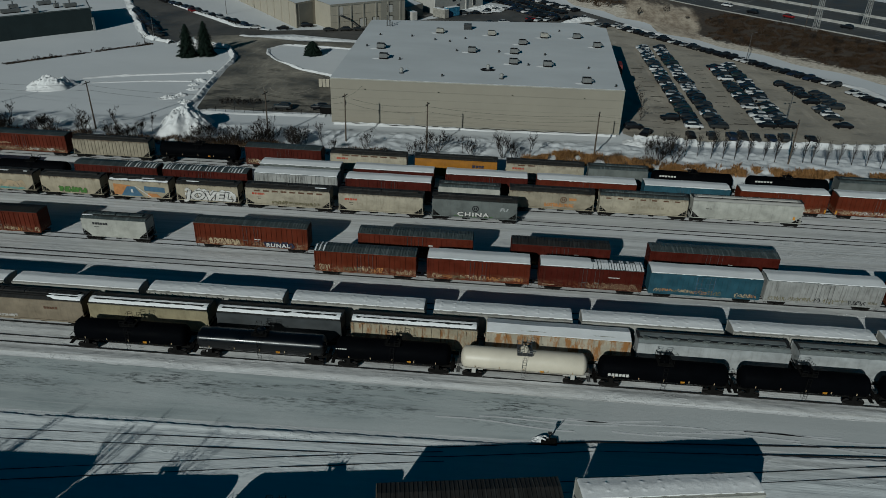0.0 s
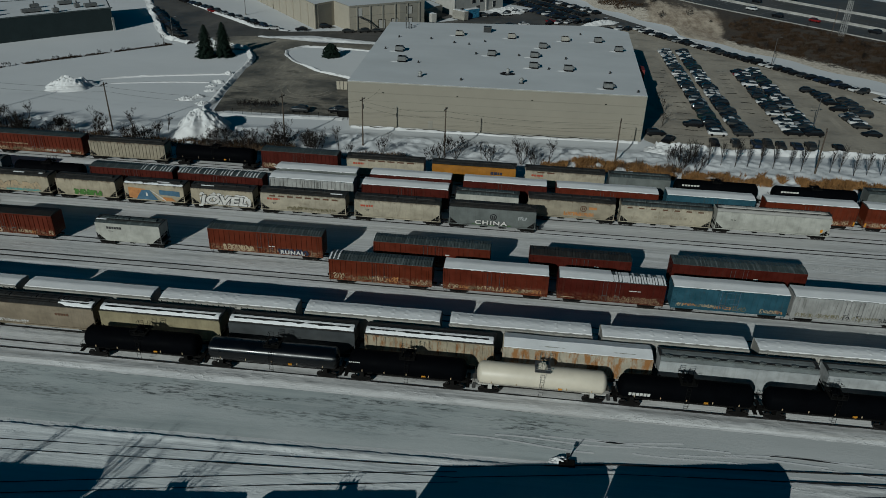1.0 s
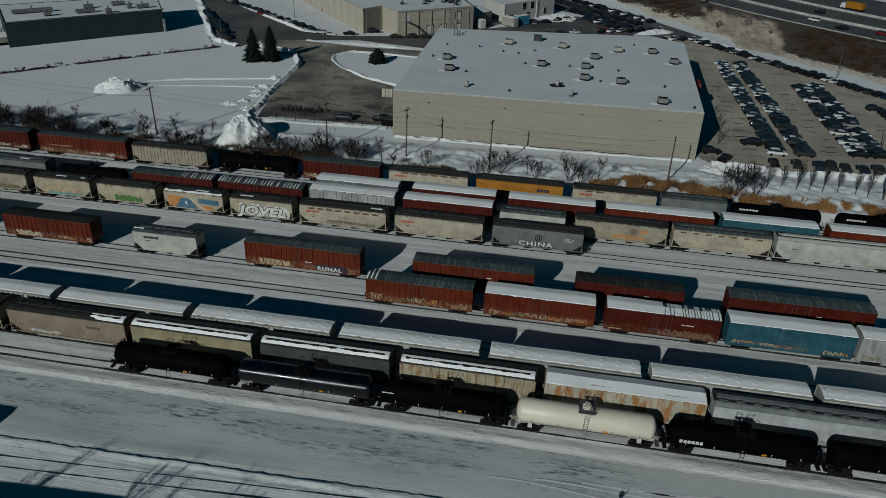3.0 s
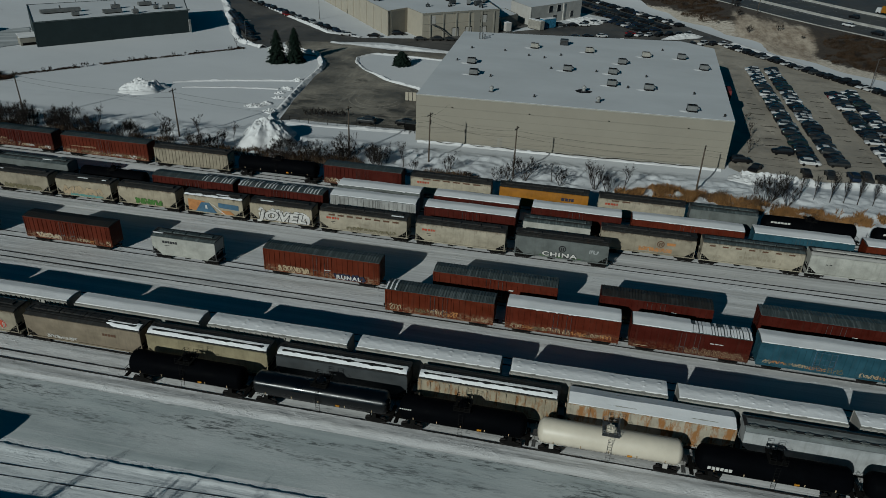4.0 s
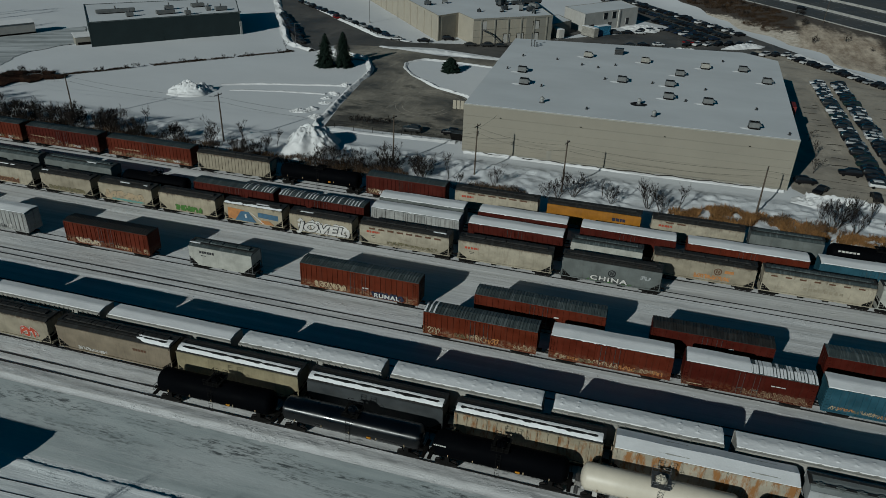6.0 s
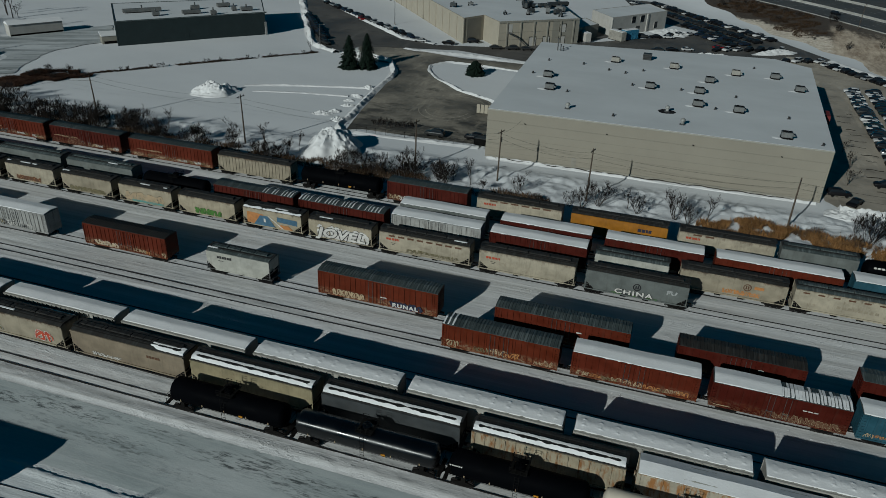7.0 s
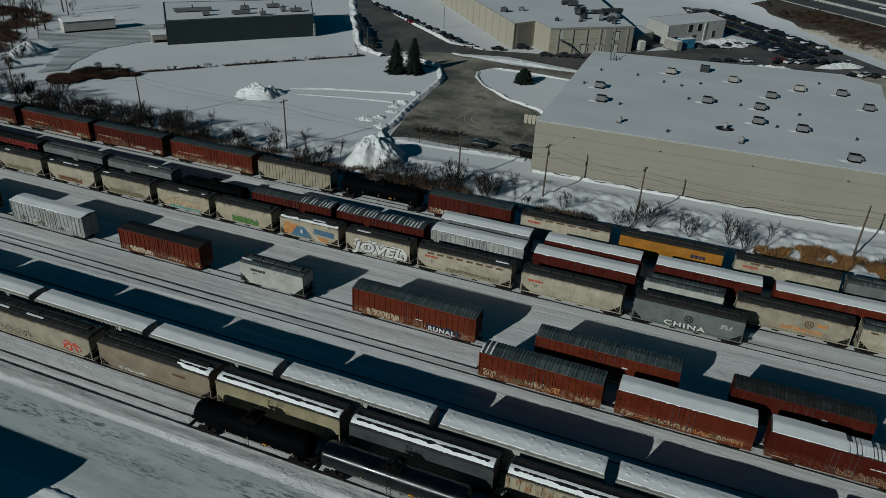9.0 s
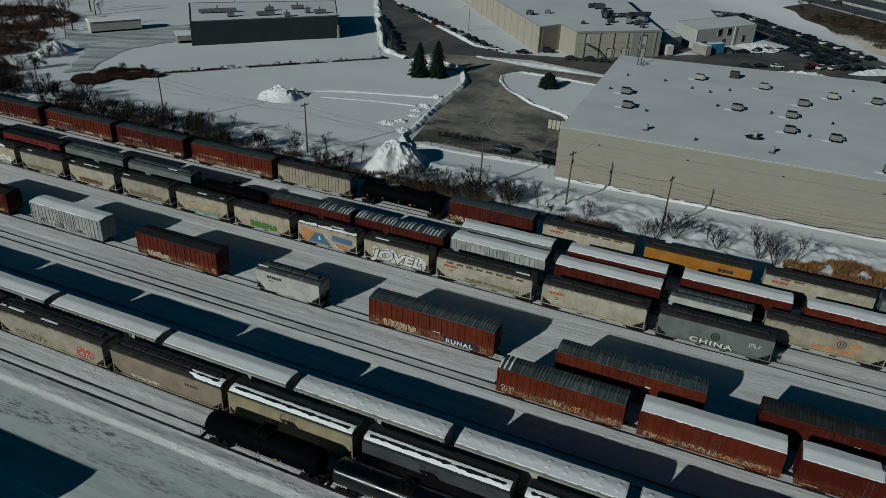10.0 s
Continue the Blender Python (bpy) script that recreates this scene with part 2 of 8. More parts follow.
def weedy_bank():
    """Dead weeds with sandy old snow lying between them."""
    m, nt, bs = tree_of("weedy_bank")
    a = noise_of(nt, coords(nt, (0.07, 0.07, 0.3), False, "World"), 1.0, 6, 0.7)
    b = noise_of(nt, coords(nt, (0.7, 0.7, 0.7), False, "World"), 1.0, 6, 0.75)
    col = mix(nt, ramp(nt, b, 0.35, 0.7), (0.024, 0.016, 0.01), (0.1, 0.068, 0.042))
    geo = nt.nodes.new("ShaderNodeNewGeometry")
    across = nt.nodes.new("ShaderNodeVectorMath")
    across.operation = "DOT_PRODUCT"
    across.inputs[1].default_value = (0.76, 0.65, 0.0)
    nt.links.new(geo.outputs["Position"], across.inputs[0])
    along = nt.nodes.new("ShaderNodeVectorMath")
    along.operation = "DOT_PRODUCT"
    along.inputs[1].default_value = (0.65, -0.76, 0.0)
    nt.links.new(geo.outputs["Position"], along.inputs[0])
    foot = nt.nodes.new("ShaderNodeMath")
    foot.operation = "SUBTRACT"
    nt.links.new(across.outputs["Value"], foot.inputs[0])
    nt.links.new(ramp(nt, along.outputs["Value"], -232.0, -195.0, 17.0, 0.0), foot.inputs[1])
    low = nt.nodes.new("ShaderNodeMath")
    low.operation = "MULTIPLY_ADD"
    low.inputs[1].default_value = 0.26
    sock(nt, low.inputs[0], ramp(nt, foot.outputs[0], 255.0, 273.0, 1.3, -0.7))
    nt.links.new(ramp(nt, a, 0.0, 1.0, 0.27, 0.73), low.inputs[2])
    rag = nt.nodes.new("ShaderNodeMath")
    rag.operation = "MULTIPLY_ADD"
    rag.inputs[1].default_value = 0.45
    nt.links.new(b, rag.inputs[0])
    nt.links.new(low.outputs[0], rag.inputs[2])
    snowy = ramp(nt, rag.outputs[0], 0.76, 0.84, 0, 0.92)
    drift = mix(nt, ramp(nt, b, 0.35, 0.6), (0.6, 0.51, 0.4), (1.1, 0.98, 0.82))
    col = mix(nt, snowy, col, drift)
    # one cleared stretch of sandy snow that runs up the slope
    dot = nt.nodes.new("ShaderNodeVectorMath")
    dot.operation = "DOT_PRODUCT"
    nt.links.new(geo.outputs["Position"], dot.inputs[0])
    dot.inputs[1].default_value = (1.372, -0.1425, 0.0)
    far = nt.nodes.new("ShaderNodeMath")
    far.operation = "MULTIPLY_ADD"
    far.inputs[1].default_value = 14.0
    nt.links.new(a, far.inputs[0])
    nt.links.new(dot.outputs["Value"], far.inputs[2])
    off = nt.nodes.new("ShaderNodeMath")
    off.operation = "SUBTRACT"
    off.inputs[1].default_value = 65.0
    nt.links.new(far.outputs[0], off.inputs[0])
    dist = nt.nodes.new("ShaderNodeMath")
    dist.operation = "ABSOLUTE"
    nt.links.new(off.outputs[0], dist.inputs[0])
    edge = nt.nodes.new("ShaderNodeMath")
    edge.operation = "MULTIPLY_ADD"
    edge.inputs[1].default_value = 7.0
    nt.links.new(b, edge.inputs[0])
    nt.links.new(dist.outputs[0], edge.inputs[2])
    run = noise_of(nt, coords(nt, (0.28, 0.1, 0.3), False, "World"), 1.0, 6, 0.7)
    sandy = mix(nt, ramp(nt, run, 0.38, 0.62), (0.84, 0.71, 0.55), (0.36, 0.27, 0.19))
    upper = nt.nodes.new("ShaderNodeMath")
    upper.operation = "MULTIPLY_ADD"
    upper.inputs[1].default_value = 22.0
    nt.links.new(run, upper.inputs[0])
    nt.links.new(across.outputs["Value"], upper.inputs[2])
    sand = nt.nodes.new("ShaderNodeMath")
    sand.operation = "MULTIPLY"
    nt.links.new(ramp(nt, edge.outputs[0], 21.5, 24.5, 0.88, 0.0), sand.inputs[0])
    nt.links.new(ramp(nt, upper.outputs[0], 300.0, 307.0, 1.0, 0.1), sand.inputs[1])
    col = mix(nt, sand.outputs[0], col, sandy)
    nt.links.new(col, bs.inputs["Base Color"])
    bs.inputs["Roughness"].default_value = 0.95
    bump(nt, bs, b, 0.6, 0.3)
    return m


def driven_snow():
    """Snow rolled grey by wheels, in streaks along the way."""
    m, nt, bs = tree_of("driven_snow")
    mp = nt.nodes.new("ShaderNodeMapping")
    mp.vector_type = "TEXTURE"
    mp.inputs["Rotation"].default_value = (0, 0, radians(30))
    mp.inputs["Scale"].default_value = (26.0, 3.6, 1.0)
    nt.links.new(nt.nodes.new("ShaderNodeNewGeometry").outputs["Position"], mp.inputs["Vector"])
    a = noise_of(nt, mp.outputs[0], 1.0, 6, 0.65)
    b = noise_of(nt, coords(nt, (0.3, 0.3, 0.3), False, "World"), 1.0, 6, 0.7)
    col = mix(nt, ramp(nt, a, 0.4, 0.62), (0.4, 0.43, 0.43), (0.84, 0.87, 0.88))
    col = mix(nt, ramp(nt, b, 0.55, 0.7, 0, 0.5), col, (0.3, 0.31, 0.31))
    nt.links.new(col, bs.inputs["Base Color"])
    bs.inputs["Roughness"].default_value = 0.75
    bump(nt, bs, a, 0.25, 0.15)
    return m


M = {}
M["snow"] = snow("snow_layer", (1.12, 1.125, 1.13), 0.06)
M["pile"] = snow("snow_pile", (1.05, 1.05, 1.05), 0.25, 0.7)
M["yard"] = yard_snow()
M["lane"] = packed_lane()
M["asphalt"] = asphalt("dirty_asphalt", (0.1, 0.092, 0.076), (0.56, 0.5, 0.4), 0.95, True, 0.85)
M["street"] = asphalt("wet_street", (0.085, 0.08, 0.073), (0.2, 0.185, 0.165), 0.7)
M["parking"] = asphalt("sanded_parking", (0.42, 0.37, 0.3), (0.72, 0.64, 0.52), 0.8, True, 0.55)
M["highway"] = asphalt("highway_asphalt", (0.075, 0.075, 0.072), (0.13, 0.127, 0.12), 0.6, False)
M["bank"] = weedy_bank()
M["red"] = paint("oxide_red_paint", (0.155, 0.026, 0.011), rust=0.1, gloss=0.1, scuff=0.5)
M["red2"] = paint("dark_red_paint", (0.1, 0.014, 0.008), rust=0.06, gloss=0.1, scuff=0.3)
M["red3"] = paint("brown_red_paint", (0.17, 0.03, 0.011), rust=0.12, gloss=0.1, scuff=0.65)
M["bright_red"] = paint("bright_red_paint", (0.24, 0.026, 0.02), rust=0.05, grime=0.2)
M["beige"] = paint("beige_paint", (0.56, 0.485, 0.35), rust=0.1, grime=0.3, eave=0.85)
M["beige2"] = paint("grey_beige_paint", (0.46, 0.4, 0.295), rust=0.12, grime=0.3, eave=0.85)
M["cream"] = paint("pale_beige_paint", (0.58, 0.515, 0.39), rust=0.14, grime=0.35, eave=0.6)
M["rusty"] = paint("rusty_cream_paint", (0.52, 0.45, 0.32), rust=0.34, grime=0.45, bloom_colour=(0.27, 0.11, 0.03))
M["rusty_pale"] = paint("rust_streaked_white_paint", (0.6, 0.54, 0.42), rust=0.42, grime=0.35, bloom_colour=(0.36, 0.15, 0.035))
M["hopper_white"] = paint("aged_white_paint", (0.5, 0.485, 0.44), rust=0.05, grime=0.3)
M["yellow"] = paint("dull_yellow_paint", (0.42, 0.36, 0.22), rust=0.14, grime=0.45)
M["brown"] = paint("brown_grey_paint", (0.34, 0.275, 0.195), rust=0.1, grime=0.4)
M["grey"] = paint("grey_paint", (0.56, 0.58, 0.58), rust=0.03, grime=0.25)
M["dkgrey"] = paint("dark_grey_paint", (0.07, 0.078, 0.082), rust=0.04)
M["midgrey"] = paint("mid_grey_paint", (0.205, 0.225, 0.215), rust=0.06, grime=0.4)
M["white"] = paint("white_paint", (0.62, 0.615, 0.55), rust=0.05, grime=0.3)
M["tankwhite"] = plain("tank_white_paint", (0.8, 0.725, 0.59), 0.45, 0, 0.07, 0.6, 0.05, 0.3)
M["silver"] = paint("weathered_silver", (0.5, 0.5, 0.48), 0.5, rust=0.1, grime=0.85)
M["blue"] = paint("faded_blue_paint", (0.035, 0.125, 0.175), rust=0.1)
M["orange"] = paint("orange_yellow_paint", (0.5, 0.2, 0.014), rust=0.1)
M["black"] = paint("black_tank_paint", (0.003, 0.0036, 0.005), 0.6, rust=0.0, grime=0.0, gloss=0.008)
M["black_gloss"] = paint("glossy_black_paint", (0.003, 0.0036, 0.005), 0.34, rust=0.0, grime=0.0, gloss=0.6)
# brushed round the shell, so that the sun draws out along it
bg = M["black_gloss"].node_tree
tang = bg.nodes.new("ShaderNodeTangent")
tang.direction_type, tang.axis = "RADIAL", "X"
bg.links.new(tang.outputs[0], bg.nodes["Principled BSDF"].inputs["Tangent"])
bg.nodes["Principled BSDF"].inputs["Anisotropic"].default_value = 0.93
bg.nodes["Principled BSDF"].inputs["Anisotropic Rotation"].default_value = 0.25
for link in list(bg.nodes["Principled BSDF"].inputs["Normal"].links):
    bg.links.remove(link)
M["roofgrey"] = paint("galvanised_roof", (0.12, 0.15, 0.15), 0.5, rust=0.05, grime=0.45, metal=0.3, frost=0.55)
M["galv"] = paint("dull_zinc_roof", (0.33, 0.36, 0.355), 0.6, rust=0.02, grime=0.3)
M["roofdark"] = paint("dark_roof", (0.036, 0.035, 0.033), 0.6, rust=0.16, grime=0.5, bloom_colour=(0.09, 0.04, 0.02), frost=0.08)
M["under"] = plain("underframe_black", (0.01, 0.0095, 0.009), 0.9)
M["steel"] = plain("grey_steel", (0.2, 0.2, 0.2), 0.5, 0.6)
M["rail"] = plain("rail_steel", (0.018, 0.015, 0.014), 0.7, 0.2)
M["tie"] = plain("tarred_tie", (0.05, 0.04, 0.032), 0.9)
M["wood"] = plain("weathered_pole_wood", (0.12, 0.095, 0.075), 0.9)
M["bark"] = plain("bare_bark", (0.07, 0.058, 0.05), 0.95)
M["twig"] = plain("thin_twig", (0.035, 0.03, 0.027), 0.95, bumpy=0)
M["reed"] = plain("dry_reed", (0.3, 0.16, 0.065), 0.9, 0, 0.6, 0.6, 0)
M["dark_weed"] = plain("dark_weed", (0.066, 0.042, 0.026), 0.95, 0, 0.6, 0.4, 0)
M["red_weed"] = plain("red_brown_brush", (0.11, 0.062, 0.043), 0.95, 0, 0.6, 0.4, 0)
M["driven"] = driven_snow()
M["barrier"] = plain("grey_concrete", (0.45, 0.44, 0.41), 0.85, 0, 0.3, 0.3, 0.1)
M["unit_top"] = plain("dark_unit_top", (0.05, 0.055, 0.058), 0.6)
M["weed"] = plain("brown_weed", (0.12, 0.08, 0.052), 0.95, 0, 0.6, 0.5, 0)
M["needle"] = plain("spruce_needle", (0.012, 0.022, 0.016), 0.9, 0, 0.4, 1.5, 0)
M["wall"] = plain("tan_wall_panel", (0.35, 0.318, 0.256), 0.75, 0, 0.05, 0.12, 0.06)
M["wall_line"] = plain("panel_joint", (0.3, 0.275, 0.223), 0.8, 0, 0.1, 0.5, 0)
M["flashing"] = plain("roof_flashing", (0.5, 0.48, 0.42), 0.5, 0.2, 0.1)
M["soil"] = plain("bare_soil", (0.05, 0.042, 0.034), 0.95, 0, 0.5, 0.8)
M["roof_snow"] = snow("membrane_roof_frost", (0.96, 0.99, 1.01), 0.03, 0.12)
M["unit"] = paint("rooftop_unit_metal", (0.26, 0.265, 0.26), 0.6, rust=0.02, grime=0.3)
M["unit_tan"] = paint("rooftop_unit_tan", (0.5, 0.475, 0.42), 0.6, rust=0.02, grime=0.2)
M["dark_wall"] = plain("dark_teal_wall", (0.036, 0.052, 0.054), 0.6, 0, 0.12, 0.3, 0.05, 0.1)
M["tan2"] = plain("buff_precast", (0.5, 0.45, 0.36), 0.8, 0, 0.07, 0.3, 0.1)
M["tan3"] = plain("grey_precast", (0.34, 0.32, 0.27), 0.8, 0, 0.1, 0.3, 0.1)
M["offwhite"] = plain("off_white_render", (0.58, 0.56, 0.52), 0.8, 0, 0.1, 0.4, 0.1)
M["window"] = glass_like("dark_window_glass", (0.01, 0.013, 0.016))
M["door"] = plain("pale_door", (0.6, 0.58, 0.54), 0.5, 0, 0.08)
M["tarp"] = plain("blue_tarp", (0.05, 0.22, 0.36), 0.5)
M["red_trim"] = plain("red_cladding", (0.2, 0.02, 0.018), 0.7)
M["gravel"] = plain("dark_roof_patch", (0.03, 0.03, 0.032), 0.95)
M["tyre"] = plain("black_rubber", (0.012, 0.012, 0.012), 0.9)
M["line"] = plain("white_road_paint", (0.6, 0.6, 0.58), 0.7)
M["amber"] = plain("amber_marker", (0.7, 0.3, 0.03), 0.4, bumpy=0)
for key, c in (("ink_white", (0.72, 0.7, 0.66)), ("ink_black", (0.015, 0.015, 0.018)), ("ink_red", (0.5, 0.07, 0.03)), ("ink_tan", (0.5, 0.38, 0.24)),
               ("ink_green", (0.08, 0.21, 0.035)), ("ink_teal", (0.12, 0.38, 0.36)), ("ink_blue", (0.07, 0.16, 0.25)), ("ink_orange", (0.55, 0.24, 0.08)),
               ("ink_olive", (0.2, 0.17, 0.09)), ("ink_navy", (0.02, 0.025, 0.06)), ("ink_brown", (0.13, 0.06, 0.03))):
    M[key] = plain(key + "_spray", c, 0.7, 0, 0.25, 1.5, 0)
for key, c, me in (("car_black", (0.012, 0.012, 0.014), 0), ("car_white", (0.7, 0.7, 0.7), 0), ("car_grey", (0.05, 0.052, 0.052), 0.2), ("car_silver", (0.4, 0.41, 0.42), 0.6),
                   ("car_blue", (0.02, 0.035, 0.07), 0.3), ("car_red", (0.3, 0.02, 0.02), 0.2), ("car_green", (0.02, 0.04, 0.035), 0.3), ("car_maroon", (0.1, 0.015, 0.015), 0.2)):
    M[key] = plain(key + "_paint", c, 0.35, me * 0.5, 0.1, 1.0, 0, 0.14)


# ---- mesh tools ----
class Geo:
    """Vertices and faces gathered for one mesh."""

    def __init__(self):
        self.v, self.f = [], []

    def add(self, verts, faces):
        n = len(self.v)
        self.v.extend(tuple(p) for p in verts)
        self.f.extend(tuple(i + n for i in q) for q in faces)
        return self

    def box(self, x0, x1, y0, y1, z0, z1, c=0.0):
        """A box; c chamfers the four upright edges and the upper rim."""
        if not c:
            return self.add([(x0, y0, z0), (x1, y0, z0), (x1, y1, z0), (x0, y1, z0), (x0, y0, z1), (x1, y0, z1), (x1, y1, z1), (x0, y1, z1)],
                            [(3, 2, 1, 0), (4, 5, 6, 7), (0, 1, 5, 4), (1, 2, 6, 5), (2, 3, 7, 6), (3, 0, 4, 7)])
        rings = []
        for z, k in ((z0, 0), (z1 - c, 0), (z1, c)):
            a0, a1, b0, b1 = x0 + k, x1 - k, y0 + k, y1 - k
            rings.append([(a0 + c, b0, z), (a1 - c, b0, z), (a1, b0 + c, z), (a1, b1 - c, z), (a1 - c, b1, z), (a0 + c, b1, z), (a0, b1 - c, z), (a0, b0 + c, z)])
        return self.loft(rings)

    def loft(self, rings, caps=True):
        n = len(rings[0])
        base = len(self.v)
        for r in rings:
            self.v.extend(tuple(p) for p in r)
        for k in range(len(rings) - 1):
            for i in range(n):
                j = (i + 1) % n
                self.f.append((base + k * n + i, base + k * n + j, base + (k + 1) * n + j, base + (k + 1) * n + i))
        if caps:
            self.f.append(tuple(base + i for i in range(n - 1, -1, -1)))
            self.f.append(tuple(base + (len(rings) - 1) * n + i for i in range(n)))
        return self

    def prism_x(self, poly, x0, x1):
        """poly of (y, z), counter-clockwise seen from +x, drawn out along x."""
        return self.loft([[(x0, y, z) for y, z in poly], [(x1, y, z) for y, z in poly]])

    def prism_y(self, poly, y0, y1):
        return self.loft([[(x, y1, z) for x, z in poly], [(x, y0, z) for x, z in poly]])

    def prism_z(self, poly, z0, z1):
        return self.loft([[(x, y, z0) for x, y in poly], [(x, y, z1) for x, y in poly]])

    def tube(self, a, b, r0, r1=None, n=6):
        a, b = Vector(a), Vector(b)
        r1 = r0 if r1 is None else r1
        d = (b - a)
        if d.length < 1e-6:
            return self
        d.normalize()
        u = d.orthogonal().normalized()
        w = d.cross(u)
        rings = []
        for p, r in ((a, r0), (b, r1)):
            rings.append([p + (u * math.cos(2 * math.pi * i / n) + w * math.sin(2 * math.pi * i / n)) * r for i in range(n)])
        return self.loft(rings)

    def mesh(self, name, smooth=False):
        me = bpy.data.meshes.new(name)
        me.from_pydata(self.v, [], self.f)
        me.materials.append(None)
        if smooth:
            me.shade_smooth()
            me.set_sharp_from_angle(angle=radians(40 if smooth is True else smooth))
        me.update()
        return me


CACHE = {}


def cached(key, make, smooth=False):
    if key not in CACHE:
        CACHE[key] = make().mesh(str(key[0]), smooth)
    return CACHE[key]


def part(name, geo, material, parent=None, label="", at=None, smooth=False):
    """Links a mesh (or a Geo) as one object under a thing or a part."""
    me = geo.mesh(name, smooth) if isinstance(geo, Geo) else geo
    ob = new(name, me)
    ob.material_slots[0].link = "OBJECT"
    ob.material_slots[0].material = M[material]
    if parent is not None:
        ob.parent = parent
    if at is not None:
        ob.matrix_basis = at
    if label:
        ob["label"] = label
    return ob


def thing(name, at, label, category, group=""):
    ob = new(name)
    ob.empty_display_size = 0.5
    ob.matrix_basis = at
    return tagged(ob, label, category, group)


def setting(name, geo, material, label="", category="", smooth=False):
    ob = part(name, geo, material, smooth=smooth)
    return tagged(ob, label, category, kind="structure")


def vnoise(x, y, seed=0):
    """Smooth lattice noise on numpy arrays, 0 to 1."""
    xi, yi = np.floor(x), np.floor(y)
    fx, fy = x - xi, y - yi
    fx, fy = fx * fx * (3 - 2 * fx), fy * fy * (3 - 2 * fy)

    def h(a, b):
        s = np.sin(a * 127.1 + b * 311.7 + seed * 74.7) * 43758.5453
        return s - np.floor(s)

    return (h(xi, yi) * (1 - fx) + h(xi + 1, yi) * fx) * (1 - fy) + (h(xi, yi + 1) * (1 - fx) + h(xi + 1, yi + 1) * fx) * fy


# ---- ground ----
def step(v, a, b):
    k = np.clip((v - a) / (b - a), 0, 1)
    return k * k * (3 - 2 * k)


def hw_bend(u):
    """How far the highway swings away to the far end, in metres."""
    return 8.0 * step(-np.asarray(u, float), 200.0, 285.0)


def hw_s(x, y):
    return 0.76 * x + 0.65 * y - hw_bend(0.65 * x - 0.76 * y)


def lane_edge(x):
    return 64.1 + 0.028 * np.clip(x + 46, 0, 60) + 0.05 * np.clip(x - 12, 0, 60)


def ground_z(x, y):
    x, y = np.asarray(x, float), np.asarray(y, float)
    yard = 1 - step(y, 144, 150)
    wob = (vnoise(x * 0.3, y * 0.5, 3) - 0.5) * 0.14 + (vnoise(x * 2.5, y * 1.4, 13) - 0.5) * 0.26
    edge = lane_edge(x)
    lane = step(y + wob, edge, edge + 0.1) * (1 - step(y + wob * 2, 74.6, 76.0))
    z = -0.1 * lane
    z = z + 0.07 * np.exp(-((y - edge + 0.35) / 0.4) ** 2) * (vnoise(x * 0.8, y * 0.6, 9) + 0.2)
    z = z + np.exp(-((y + wob - 75.9) / 0.8) ** 2) * (0.07 + 0.1 * vnoise(x * 0.5, y * 0.9, 31) + 0.12 * np.clip(vnoise(x * 2.4, y * 2.4, 32) - 0.5, 0, 1))
    z = z + yard * (1 - lane) * ((vnoise(x * 0.06, y * 1.3, 1) - 0.5) * 0.1 + (vnoise(x * 0.7, y * 1.7, 2) - 0.5) * 0.06 + 0.16 * np.clip(vnoise(x * 0.9, y * 0.9, 41) - 0.62, 0, 1) * vnoise(x * 0.08, y * 0.3, 42))
    z = z + (1 - yard) * (vnoise(x * 0.06, y * 0.06, 5) - 0.5) * 0.12
    strip = step(y, 147, 151) * (1 - step(y, 166, 172))
    z = z + strip * (vnoise(x * 0.3, y * 0.4, 6) * 0.4 + vnoise(x * 0.8, y * 0.8, 7) * 0.5 + vnoise(x * 1.5, y * 1.2, 17) * 0.26)
    s = hw_s(x, y)
    z = z + 4.0 * step(s, 262, 300) + step(s, 262, 285) * (1 - step(s, 292, 300)) * (vnoise(x * 0.07, y * 0.07, 8) - 0.4) * 0.7
    return z


def spaced(*runs):
    out = []
    for a, b, d in runs:
        out.extend(np.arange(a, b - d * 0.01, d))
    return np.array(out + [runs[-1][1]])


gx = spaced((-3000, -600, 300), (-600, -180, 12), (-180, -70, 0.7), (-70, 70, 0.4), (70, 110, 0.7), (110, 330, 6), (330, 3000, 267))
gy = spaced((-600, 30, 30), (30, 60, 1.5), (60, 63.4, 0.4), (63.4, 68.2, 0.09), (68.2, 74, 0.4), (74, 78, 0.25), (78, 110, 0.4), (110, 172, 0.6), (172, 330, 4), (330, 600, 9), (600, 4200, 300))
GX, GY = np.meshgrid(gx, gy)
GZ = ground_z(GX, GY)
nx, ny = len(gx), len(gy)
idx = np.arange(nx * ny).reshape(ny, nx)
quads = np.stack([idx[:-1, :-1], idx[:-1, 1:], idx[1:, 1:], idx[1:, :-1]], -1).reshape(-1, 4)
ground = Geo()
ground.v = list(map(tuple, np.stack([GX, GY, GZ], -1).reshape(-1, 3).tolist()))
ground.f = list(map(tuple, quads.tolist()))
setting("ground", ground, "yard", "snow-covered ground with long streaks along the tracks", "ground", smooth=True)


def sheet(name, poly, z, material, label, category, d=4.0):
    """A flat piece of paving over the ground."""
    g = Geo()
    g.add([(x, y, z) for x, y in poly], [tuple(range(len(poly)))])
    return setting(name, g, material, label, category)


